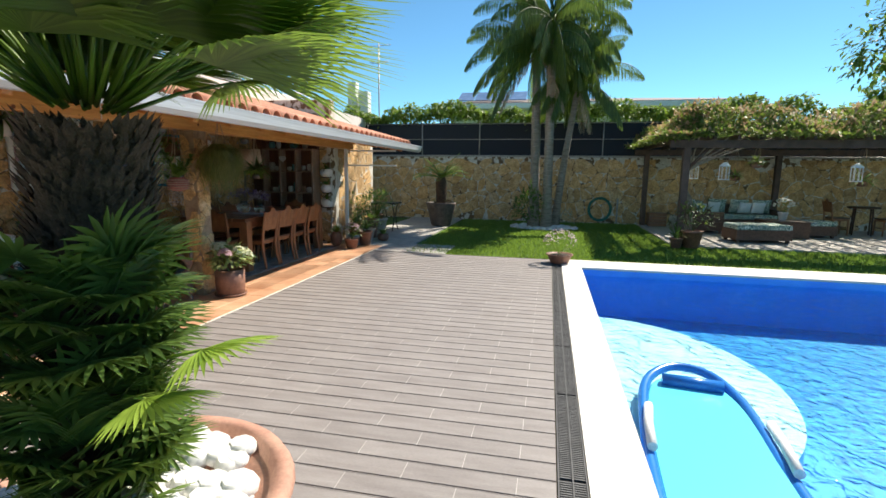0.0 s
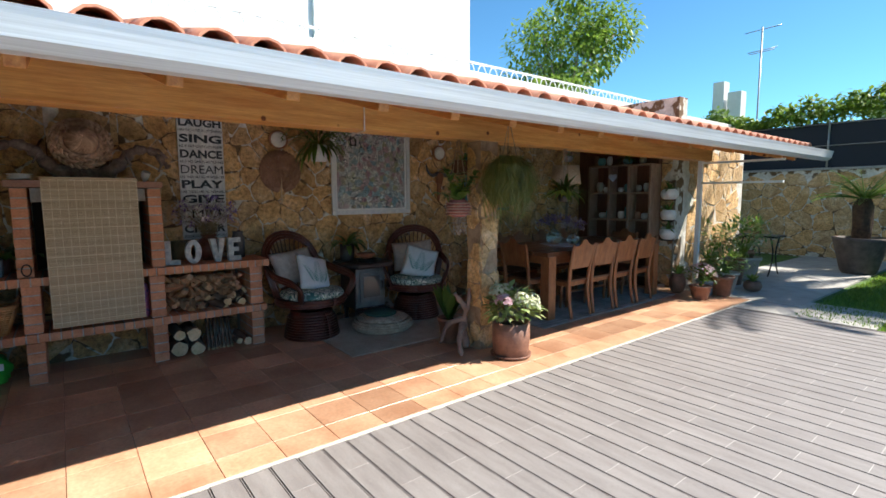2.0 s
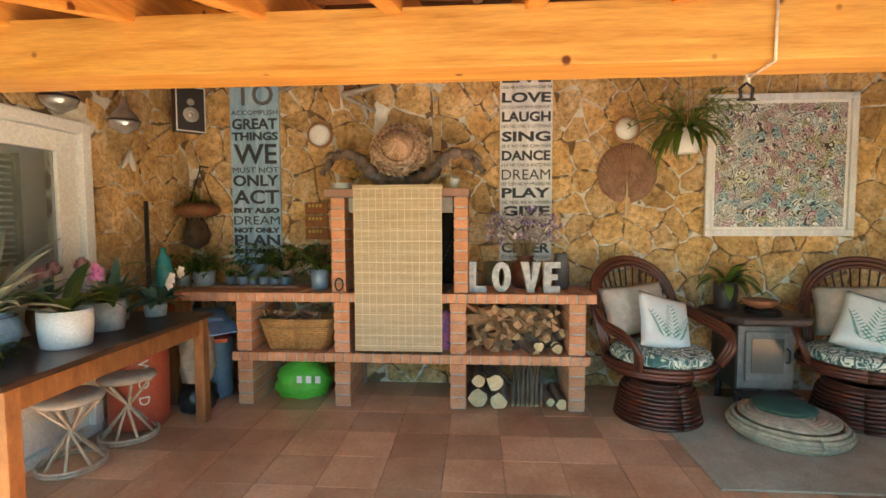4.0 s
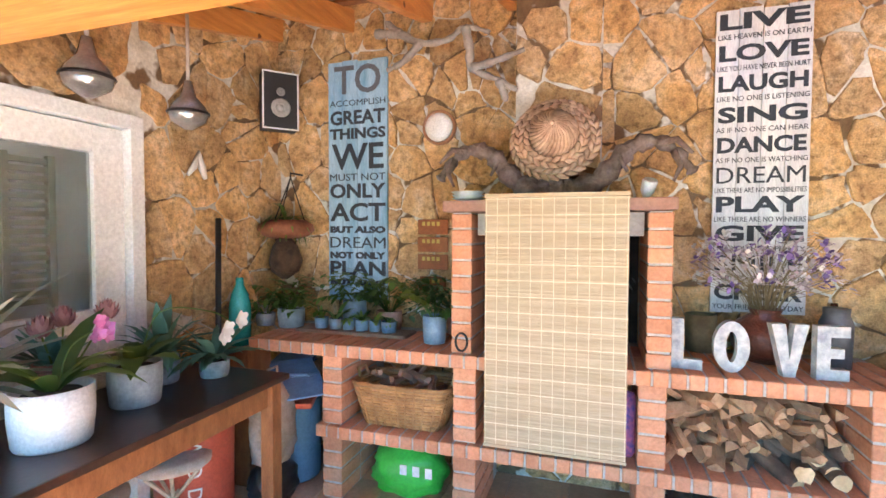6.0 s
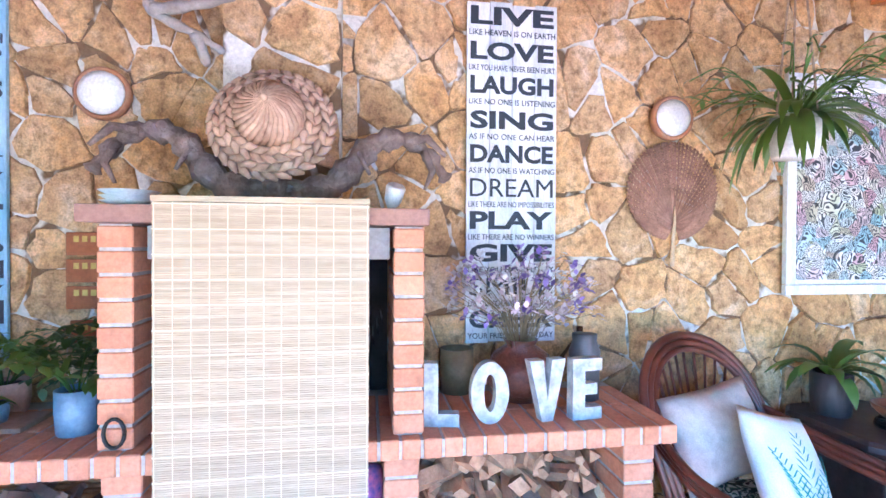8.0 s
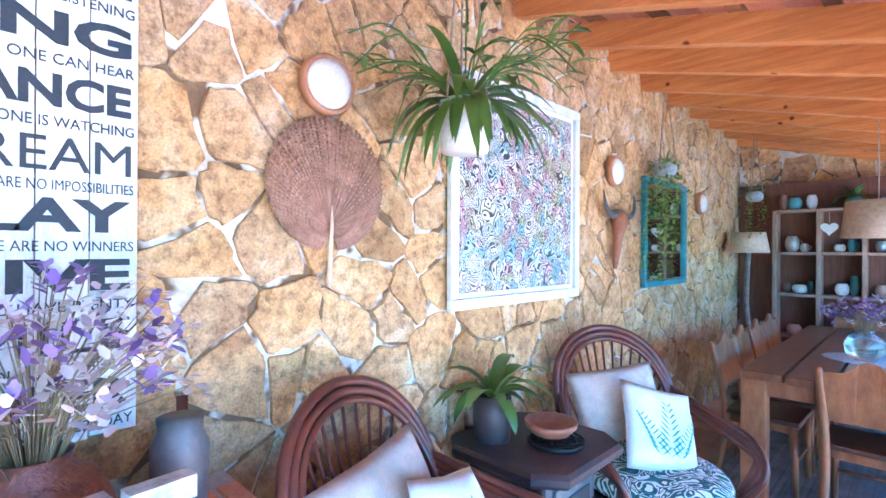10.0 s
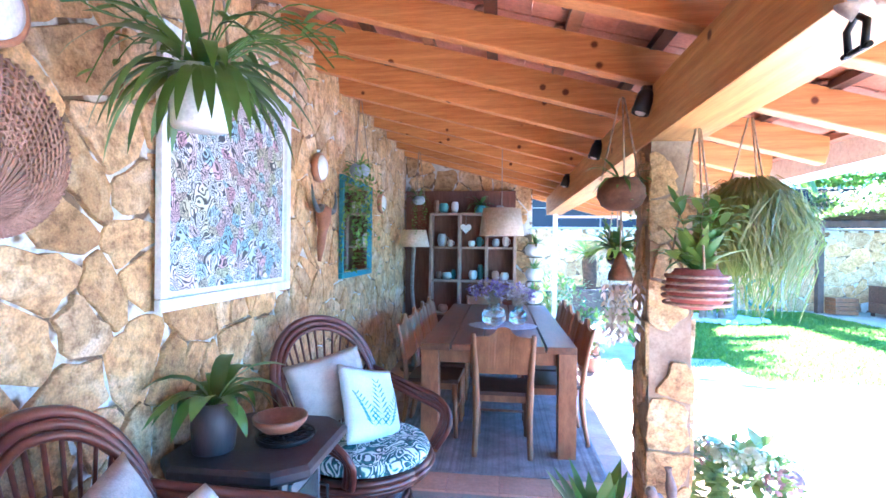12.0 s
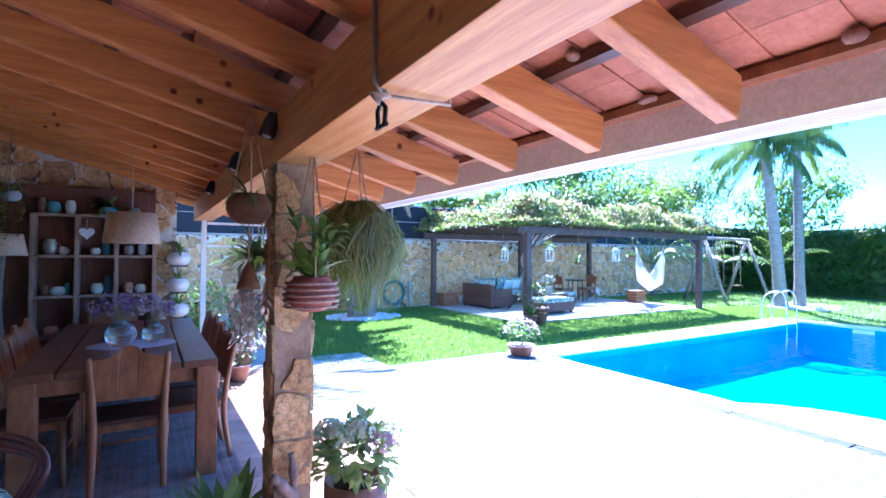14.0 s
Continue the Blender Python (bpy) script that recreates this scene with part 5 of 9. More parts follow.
vase("round clear glass vase with dried purple flowers on the dining table", (-5.10, 7.30, 0.828), 0.11, 0.20, gm, [PURPLE, PALEFLOWER, PURPLE], 0.25, 0.24, 70)
vase("small clear glass vase with dried purple flowers on the dining table", (-4.88, 7.42, 0.828), 0.085, 0.16, gm, [PURPLE, PALEFLOWER], 0.17, 0.2, 40)

# lamps
SHADE = surf("woven beige lampshade", (0.42, 0.31, 0.21), (0.58, 0.45, 0.33), 40, 0.9, 0.3, vary=0, grain=150)
pl = thing("pendant_lamp", "beige woven drum pendant lamp over the dining table", "lamp", (-5.04, 7.44, 1.64))
part("shade", smooth(lathe([(0.205, 0), (0.205, 0.005), (0.175, 0.25), (0.172, 0.25), (0.2, 0.005)], seg=36)), SHADE, pl)
part("cord", tube([(0, 0, 0.16), (0, 0, under(-5.04) - 1.64 + 0.02)], 0.004, 5), BEIGE, pl)
part("bulb", smooth(lathe([(0.015, 0.17), (0.03, 0.12), (0.032, 0.09), (0.001, 0.06)], seg=14)), GLOBE, pl)
part("ring", lathe([(0.176, 0.236), (0.176, 0.242), (0.006, 0.243)], seg=8), IRON, pl)
fl = thing("floor_lamp", "floor lamp with a driftwood stem and a beige shade", "lamp", (-6.12, 8.9, 0))
part("shade", smooth(lathe([(0.19, 1.53), (0.15, 1.74), (0.147, 1.74), (0.186, 1.53)], seg=32)), SHADE, fl)
part("stem", tube(curve_pts([(0, 0, 0.03), (0.03, 0.01, 0.5), (-0.02, 0, 1.0), (0.0, 0, 1.56)], 6), 0.024, 8), TRUNK, fl)
part("base", lathe([(0.16, 0), (0.16, 0.025), (0.03, 0.04)], seg=24), DARKWOOD, fl)

# shelf unit with its contents
SHELFWOOD = surf("whitewashed brown shelf", (0.25, 0.15, 0.10), (0.40, 0.27, 0.20), 6, 0.7, 0.3, vary=0.05, stretch=(2, 2, 1))
cab = thing("shelf_unit", "open wooden shelf unit filled with crockery and ornaments", "shelf", (-5.41, 9.45, 0))
cols = (-0.56, -0.18, 0.18, 0.55)
for x in cols:
    part("upright", box((x - 0.018, -0.15, 0), (x + 0.018, 0.15, 1.98), 0.003), SHELFWOOD, cab)
for z in (0.18, 0.63, 1.07, 1.51, 1.96):
    for a, b in zip(cols, cols[1:]):
        part("shelf", box((a + 0.019, -0.15, z), (b - 0.019, 0.15, z + 0.028), 0.003), SHELFWOOD, cab)
structure("panel", box((-6.35, 9.53, 0.0), (-4.85, 9.64, 2.3)), surf("red brown boards", (0.10, 0.035, 0.02), (0.19, 0.075, 0.045), 4, 0.6, 0.3, vary=0, stretch=(8, 1, 1)))
TEALC = plain("teal ceramic", (0.10, 0.30, 0.32), 0.3)
WHITEC = plain("white ceramic", (0.70, 0.69, 0.66), 0.3)
BRONZE = surf("tin", (0.3, 0.3, 0.28), (0.45, 0.44, 0.42), 9, 0.4, 0.2, vary=0.1, metal=0.5)
orn = [(-0.42, 1.54, 0.065, 0.17, "milk can", BRONZE), (-0.31, 1.54, 0.04, 0.09, "cup", WHITEC), (-0.02, 1.54, 0.05, 0.08, "bowl", WHITEC), (0.08, 1.54, 0.04, 0.13, "jug", TEALC),
       (0.30, 1.54, 0.05, 0.11, "jar", BRONZE), (0.43, 1.54, 0.045, 0.14, "jug", WHITEC), (-0.46, 1.10, 0.04, 0.10, "jar", POTCLAY), (-0.35, 1.10, 0.07, 0.09, "teapot", WHITEC),
       (-0.26, 1.10, 0.03, 0.13, "bottle", TEALC), (0.0, 1.10, 0.06, 0.12, "jar", WHITEC), (0.1, 1.10, 0.04, 0.2, "bottle", TEALC), (0.30, 1.10, 0.05, 0.12, "jar", TERRACOTTA),
       (0.42, 1.10, 0.06, 0.1, "bowl", WHITEC), (-0.4, 0.66, 0.07, 0.1, "bowl", TERRACOTTA), (0.0, 0.66, 0.07, 0.14, "jar", WHITEC), (0.36, 0.66, 0.07, 0.12, "pot", BLUEPOT),
       (-0.40, 1.99, 0.07, 0.13, "pot", TEALC), (-0.25, 1.99, 0.05, 0.15, "jar", WHITEC), (0.35, 1.99, 0.06, 0.1, "pot", BRONZE), (-0.5, 1.99, 0.04, 0.17, "bottle", POTCLAY)]
for x, z, r, h, nm, mt in orn:
    t = thing(nm.replace(" ", "_"), "small " + {"WHITEC": "white"}.get(nm, "") + mt.name + " " + nm + " on the open shelf unit", nm, (-5.41 + x, 9.42, z))
    part("body", smooth(lathe(pot_profile(r, h, "round"), seg=16)), mt, t)
    if nm in ("jug", "cup", "teapot", "milk can"):
        part("handle", tube([(r * 0.8, 0, h * 0.8), (r * 1.35, 0, h * 0.65), (r * 1.3, 0, h * 0.35), (r * 0.85, 0, h * 0.2)], 0.006, 5), mt, t)
heart = thing("heart_ornament", "pale heart ornament hanging on the shelf unit", "decoration", (-5.50, 9.27, 1.78))
bm = bmesh.new()
pts = [(0.0045 * 16 * math.sin(a) ** 3, 0.0045 * (13 * math.cos(a) - 5 * math.cos(2 * a) - 2 * math.cos(3 * a) - math.cos(4 * a))) for a in [2 * math.pi * k / 28 for k in range(28)]]
a = [bm.verts.new((x, 0, z)) for x, z in pts]
b = [bm.verts.new((x, 0.02, z)) for x, z in pts]
bm.faces.new(a)
bm.faces.new(b[::-1])
for i in range(28):
    bm.faces.new((a[i], b[i], b[(i + 1) % 28], a[(i + 1) % 28]))
part("heart", bm, WHITEC, heart)
part("string", tube([(0, 0.01, 0.05), (0, 0.02, 0.18)], 0.002, 4), BEIGE, heart)
potted("trailing green plant on top of the shelf unit", (-5.32, 9.42, 1.99), 0.08, 0.10, TEALC, GREEN, n=26, length=0.26, width=0.04, droop=2.0, kind="round")

# side table with legs along the south wall
sd = thing("side_table", "dark-topped wooden side table crowded with plants", "table", (-4.76, 0.61, 0))
part("top", box((-0.78, -0.33, 0.735), (0.76, 0.33, 0.765), 0.008), surf("near black tabletop", (0.022, 0.012, 0.010), (0.055, 0.028, 0.02), 5, 0.3, 0.15, vary=0), sd)
for sx, sy in ((-0.71, 0.27), (0.69, 0.27), (-0.71, -0.27), (0.69, -0.27)):
    part("leg", box((sx - 0.035, sy - 0.035, 0), (sx + 0.035, sy + 0.035, 0.733), 0.006), TEAK, sd)
for y in (-0.27, 0.27):
    part("apron", box((-0.672, y - 0.012, 0.62), (0.652, y + 0.012, 0.733), 0.003), TEAK, sd)
for x in (-0.71, 0.69):
    part("apron", box((x - 0.012, -0.232, 0.62), (x + 0.012, 0.232, 0.733), 0.003), TEAK, sd)

potted("white-potted orchid with broad dark leaves on the side table", (-4.60, 0.68, 0.766), 0.12, 0.19, WHITEPOT, LEAFDARK, n=9, length=0.3, width=0.09, kind="cyl", droop=1.5)
potted("green-leaved plant in a blue-grey pot on the side table", (-4.97, 0.60, 0.766), 0.10, 0.17, GREYPOT, LEAFDARK, n=9, length=0.27, width=0.08, kind="cyl", droop=1.6)
potted("blue-green fern in a pale blue pot on the side table", (-5.22, 0.46, 0.766), 0.08, 0.12, BLUEPOT, BLUELEAF, n=40, length=0.30, width=0.05, kind="cyl", droop=1.2)
potted("blue-green leafy plant in a small pot on the side table", (-5.38, 0.62, 0.766), 0.07, 0.08, GREYPOT, BLUELEAF, n=40, length=0.26, width=0.05, kind="cyl", droop=1.5)
potted("silvery long-leaved plant in a blue bowl on the side table", (-4.42, 0.42, 0.766), 0.15, 0.20, BLUEPOT, GREYLEAF, n=46, length=0.55, width=0.06, kind="round", droop=0.8, spread=1.4)
potted("blue-green succulent in a brown vase on the side table", (-4.78, 0.40, 0.766), 0.09, 0.2, POTCLAY, BLUELEAF, n=30, length=0.18, width=0.05, kind="round", droop=0.7, spread=1.5)
potted("trailing green plant in a low dish on the side table", (-4.22, 0.62, 0.766), 0.07, 0.05, GREYPOT, GREEN, n=30, length=0.22, width=0.025, droop=2.2)


def orchid(at, pts, mat, n, size, label):
    t = thing("orchid_spray", label, "flower", at)
    part("stem", tube(curve_pts(pts, 5), 0.003, 5), GREEN, t)
    rng = random.Random(int(at[0] * 100) + 7)
    bm = bmesh.new()
    for k in range(n):
        p = Vector(pts[-1]) + Vector((rng.uniform(-1, 1), rng.uniform(-0.6, 0.6), rng.uniform(-1, 1))) * size * 1.6
        for j in range(5):
            a = 2 * math.pi * j / 5
            add_leaf(bm, p, (math.cos(a), 0.35, math.sin(a)), size, size * 0.95, 0.1, seg=3, up=Vector((0, 1, 0)), tip=0.35)
    part("petals", bm, mat, t)


orchid((-4.97, 0.62, 0.92), [(0, 0, 0), (-0.05, 0.06, 0.22), (-0.22, 0.17, 0.20), (-0.33, 0.20, 0.12)], leafmat("white petals", (0.78, 0.78, 0.76), (0.86, 0.86, 0.84), 0.5, 0.3, (0.9, 0.9, 0.85)), 3, 0.045, "arching spray of white orchid flowers over the side table")
orchid((-4.62, 0.68, 0.94), [(0, 0, 0), (-0.02, 0.03, 0.14), (-0.12, 0.06, 0.20)], leafmat("magenta petals", (0.45, 0.10, 0.35), (0.68, 0.28, 0.55), 0.5, 0.3, (0.9, 0.4, 0.7)), 9, 0.026, "cluster of magenta orchid flowers over the side table")
prot = thing("dried_protea", "dried pink protea heads among the side table plants", "flower", (-4.80, 0.42, 0.86))
for dx, dy, dz in ((0.0, 0.02, 0.26), (-0.14, 0.07, 0.27), (0.1, 0.05, 0.24)):
    part("stem", tube([(0, 0, 0), (dx, dy, dz)], 0.004, 5), GREEN, prot)
    bm = bmesh.new()
    for k in range(60):
        a, c = k * 2.4, k / 60
        add_leaf(bm, Vector((dx, dy, dz)) + Vector((math.cos(a), math.sin(a), 0)) * 0.03 * math.sin(c * 2.6 + 0.4) + Vector((0, 0, c * 0.05 - 0.02)), (math.cos(a) * (1 - c), math.sin(a) * (1 - c), 0.6 + c), 0.045, 0.018, -0.3, seg=2)
    part("head", bm, leafmat("dried pink", (0.22, 0.09, 0.10), (0.42, 0.22, 0.22), 0.8, 0.1, (0.5, 0.2, 0.2)), prot, kind="stuff")


def stool(x, y, rz):
    """A cane stool."""
    t = thing("stool", "low stool of crossed bamboo canes with a padded seat", "stool", (x, y, 0), rz, "cane stools under the side table")
    part("seat", smooth(lathe([(0.16, 0.42), (0.19, 0.43), (0.19, 0.455), (0.15, 0.475), (0.001, 0.48)], seg=24)), BEIGE, t)
    cane = surf("pale cane", (0.42, 0.33, 0.24), (0.62, 0.52, 0.42), 10, 0.5, 0.2, vary=0.1)
    for k in range(8):
        a0, a1 = math.pi * k / 4, math.pi * k / 4 + math.pi * 0.8
        part("cane", tube([(0.17 * math.cos(a0), 0.17 * math.sin(a0), 0.42), (0.02 * math.cos(a0), 0.02 * math.sin(a0), 0.25), (0.19 * math.cos(a1), 0.19 * math.sin(a1), 0.01)], 0.010, 6), cane, t)
    t.scale = (0.88, 0.88, 0.9)
    for r, z in ((0.19, 0.012), (0.19, 0.034)):
        part("foot_ring", tube([(r * math.cos(a), r * math.sin(a), z) for a in [2 * math.pi * i / 24 for i in range(25)]], 0.010, 6), cane, t)


stool(-5.22, 0.52, 0)
stool(-4.83, 0.47, 20)

# bags, drum and bucket beside the barbecue
RED = surf("red oil drum plastic", (0.42, 0.07, 0.04), (0.58, 0.12, 0.07), 4, 0.5, 0.1, vary=0)
t = thing("red_bin", "tall red bin with white lettering beside the side table", "bin", (-5.42, 0.45, 0))
part("bin", smooth(lathe([(0.17, 0), (0.185, 0.03), (0.19, 0.45), (0.17, 0.58), (0.14, 0.60), (0.13, 0.58)], seg=28)), RED, t)
for k, c in enumerate("WOD"):
    text_mesh(c, 0.09, pose(0.136, 0.136, 0.44 - k * 0.115, 90, 0, 135) @ pose(0, 0, 0.003, 0, 0, -90), WHITE, t, name="letter")
t = thing("blue_drum", "tall dented blue tub beside the brick piers", "tub", (-5.98, 0.68, 0))
part("tub", smooth(lathe([(0.13, 0), (0.135, 0.02), (0.145, 0.47), (0.15, 0.48), (0.14, 0.485), (0.135, 0.46)], seg=24, wob=0.02)), surf("dull blue", (0.06, 0.16, 0.26), (0.14, 0.28, 0.40), 5, 0.6, 0.2, vary=0), t)
part("lid", box((-0.13, -0.13, 0.486), (0.13, 0.13, 0.52), 0.012, pose(0, 0, 0, 0, 8, 20)), RED, t, "red lid")
for k, (x, y, z, ry, rz) in enumerate(((-6.05, 0.62, 0.56, -22, 15), (-5.93, 0.72, 0.60, 20, 50), (-6.1, 0.5, 0.60, 12, 5))):
    t = thing("cardboard_box", "flattened blue cardboard box on the blue tub", "box", (0, 0, 0))
    t.matrix_world = pose(x, y, z, 0, ry, rz)
    part("panel", box((-0.19, -0.13, 0), (0.19, 0.13, 0.012), 0.003), surf("blue card", (0.10, 0.20, 0.36), (0.18, 0.32, 0.50), 5, 0.7, 0.1, vary=0.15), t)
    part("flap", box((-0.19, -0.13, 0.012), (0.0, 0.13, 0.02), 0.003, pose(0, 0, 0, 0, -12, 0)), surf("blue card", (0, 0, 0), (1, 1, 1)), t)


def sack(label, at, r, h, mat, seed, name="sack"):
    rng = random.Random(seed)
    t = thing(name, label, "bag", at)
    bm = bmesh.new()
    N, M = 22, 12
    rings = []
    for j in range(M + 1):
        v = j / M
        rr = r * (0.95 if v < 0.1 else 1.0 + 0.1 * math.sin(v * 5)) * (1 - 0.55 * max(0, v - 0.72) / 0.28)
        rings.append([bm.verts.new(((rr * (1 + 0.07 * math.sin(i * 1.7 + j * 0.9) + rng.uniform(-0.05, 0.05))) * math.cos(2 * math.pi * i / N),
                                    (rr * (1 + 0.07 * math.cos(i * 1.3 + j) + rng.uniform(-0.05, 0.05))) * math.sin(2 * math.pi * i / N) * 0.8, v * h)) for i in range(N)])
    for a, b in zip(rings, rings[1:]):
        for i in range(N):
            bm.faces.new((a[i], a[(i + 1) % N], b[(i + 1) % N], b[i])).smooth = True
    bm.faces.new(rings[0][::-1])
    bm.faces.new(rings[-1])
    part("bag", bm, mat, t)
    part("handle", tube([(r * 0.3, 0, h), (r * 0.3, 0, h + 0.08), (-r * 0.3, 0, h + 0.08), (-r * 0.3, 0, h)], 0.008, 5), mat, t)
    return t


sack("crumpled beige plastic sack standing on black bags", (-5.72, 0.70, 0.22), 0.13, 0.42, surf("crumpled beige plastic", (0.30, 0.25, 0.19), (0.58, 0.52, 0.45), 7, 0.4, 0.5, vary=0), 3)
sack("black plastic bag under the beige sack", (-5.72, 0.70, 0.0), 0.14, 0.215, surf("black plastic", (0.012, 0.012, 0.014), (0.04, 0.04, 0.045), 9, 0.3, 0.5, vary=0), 4, "rubbish_bag")
g = sack("bright green plastic shopping bag with white lettering", (-6.08, 1.38, 0.0), 0.19, 0.25, surf("green plastic", (0.03, 0.42, 0.04), (0.08, 0.60, 0.09), 6, 0.35, 0.3, vary=0), 5, "shopping_bag")
g.scale = (0.8, 1.35, 1.1)
for k in range(3):
    part("logo_bar", box((0.20, 0.00 + k * 0.055, 0.12), (0.205, 0.03 + k * 0.055, 0.17), 0.001), WHITE, g)

# basket
WICKER = surf("honey wicker", (0.32, 0.15, 0.05), (0.56, 0.31, 0.13), 14, 0.6, 0.3, vary=0.2, island=True)
bk = thing("basket", "honey-coloured rectangular wicker basket full of kindling", "basket", (-5.99, 1.40, 0.416))
bm = bmesh.new()
for j in range(13):
    z = 0.012 + j * 0.018
    s = 1 + 0.34 * j / 12
    pts = []
    for i in range(45):
        a = 2 * math.pi * i / 44
        c, sn = math.cos(a), math.sin(a)
        k = 1 / max(abs(c), abs(sn)) ** 0.75
        pts.append((0.125 * s * c * k, 0.215 * s * sn * k, z + 0.002 * (-1) ** (i + j)))
    add_tube(bm, pts, 0.0095 if j < 12 else 0.014, 5)
part("weave", bm, WICKER, bk)
bm = bmesh.new()
for i in range(36):
    a = 2 * math.pi * i / 36
    c, sn = math.cos(a), math.sin(a)
    k = 1 / max(abs(c), abs(sn)) ** 0.75
    part("stake", tube([(0.132 * c * k, 0.222 * sn * k, 0), (0.172 * c * k, 0.295 * sn * k, 0.235)], 0.0055, 4), WICKER, bk)
for s in (-1, 1):
    part("handle", tube([(-0.05, s * 0.27, 0.23), (-0.04, s * 0.29, 0.28), (0.04, s * 0.29, 0.28), (0.05, s * 0.27, 0.23)], 0.010, 6), WICKER, bk)
part("base", box((-0.12, -0.2, 0.0), (0.12, 0.2, 0.012)), WICKER, bk)

rng = random.Random(17)
for k in range(14):
    t = thing("kindling", "short piece of kindling lying in the wicker basket", "firewood")
    t.matrix_world = pose(-5.99 + rng.uniform(-0.06, 0.06), 1.22 + k * 0.028, 0.60 + rng.uniform(0.0, 0.09), rng.uniform(0, 90), rng.uniform(-30, 30), rng.uniform(-60, 60))
    part("stick", box((-0.08, -0.016, -0.012), (0.08, 0.016, 0.012), 0.003), surf("dark kindling", (0.12, 0.06, 0.04), (0.32, 0.19, 0.13), 7, 0.85, 0.4, vary=0.3), t)
t = thing("parasol", "closed dark stick leaning in the corner behind the side table", "stick", (-5.62, 0.36, 0.0))
part("stick", tube([(0, 0.05, 0.0), (-0.1, -0.02, 1.55)], 0.016, 8), BLACK, t)
t = thing("bottle", "tall teal bottle standing in the corner behind the side table", "bottle", (-5.84, 0.38, 0.801))
part("bottle", smooth(lathe([(0.06, 0), (0.065, 0.22), (0.05, 0.30), (0.022, 0.36), (0.022, 0.40), (0.001, 0.40)], seg=18)), plain("teal glass", (0.03, 0.30, 0.30), 0.2), t)
t = thing("crate", "pale wooden crate in the corner under the bottle", "crate", (-5.84, 0.40, 0.0))
part("body", box((-0.10, -0.12, 0), (0.10, 0.12, 0.80), 0.006), TEAK, t)

# firewood
LOGBARK = surf("log bark", (0.09, 0.055, 0.04), (0.22, 0.15, 0.11), 10, 0.9, 0.6, vary=0.25)
CUT = surf("cut wood", (0.50, 0.34, 0.18), (0.74, 0.56, 0.34), 8, 0.8, 0.2, vary=0.15)
SPLIT = surf("split wood", (0.26, 0.13, 0.07), (0.50, 0.30, 0.17), 7, 0.85, 0.4, vary=0.35, stretch=(1, 4, 4))


def log(at, r, ln, rz, ry, seed, split=False, name="log"):
    rng = random.Random(seed)
    t = thing(name, "split firewood stick in the brick wood store" if split else "round cut log with pale sawn ends in the wood store", "firewood")
    t.matrix_world = pose(*at, 0, ry, rz)
    N = 3 + rng.randrange(3) if split else 12
    a = [Vector((0, r * (1 + rng.uniform(-0.2, 0.2)) * math.cos(2 * math.pi * i / N), r * (1 + rng.uniform(-0.2, 0.2)) * math.sin(2 * math.pi * i / N))) for i in range(N)]
    bm = bmesh.new()
    A = [bm.verts.new(v + Vector((ln / 2, 0, 0))) for v in a]
    B = [bm.verts.new(v + Vector((-ln / 2, 0, 0))) for v in a]
    for i in range(N):
        bm.faces.new((A[i], B[i], B[(i + 1) % N], A[(i + 1) % N])).smooth = not split
    bmesh.ops.recalc_face_normals(bm, faces=bm.faces[:])
    part("bark" if not split else "stick", bm, SPLIT if split else LOGBARK, t)
    for s in (1, -1):
        bm = bmesh.new()
        f = [bm.verts.new(v * 0.97 + Vector((s * (ln / 2 + 0.001), 0, 0))) for v in a]
        bm.faces.new(f if s > 0 else f[::-1])
        part("cut_face", bm, CUT if not split else SPLIT, t)
    return t


rng = random.Random(21)
k = 0
for layer in range(6):
    for j in range(12):
        y = 2.77 + j * 0.057 + rng.uniform(-0.02, 0.02)
        z = 0.45 + layer * 0.05
        big = layer < 2 and j > 5
        log((-6.02 + rng.uniform(-0.05, 0.06), min(3.40, y), z), rng.uniform(0.018, 0.042) if not big else 0.036, rng.uniform(0.16, 0.30),
            rng.uniform(-60, 60), rng.uniform(-30, 30), 50 + k, split=not big)
        k += 1
for (y, z, r) in ((2.80, 0.075, 0.072), (2.92, 0.20, 0.062), (2.965, 0.065, 0.062), (2.80, 0.215, 0.05), (3.40, 0.05, 0.04), (3.31, 0.06, 0.03)):
    log((-5.99, y, z), r, 0.36, rng.uniform(-6, 6), rng.uniform(-3, 3), 200 + int(y * 50))
for k in range(7):
    t = thing("branch", "thin dark branch leaning in the wood store", "firewood", (-5.98, 3.06 + k * 0.035, 0.0))
    part("stick", tube([(0.1, 0, 0.012), (-0.05, 0.02, 0.15 + 0.02 * (k % 3)), (-0.14, 0.03, 0.28)], [0.016, 0.013, 0.009], 6), LOGBARK, t)
    part("cut_face", lathe([(0.001, 0), (0.017, 0.001), (0.001, 0.003)], seg=8, m=pose(0.103, 0, 0.014, 0, 90, 0)), CUT, t)

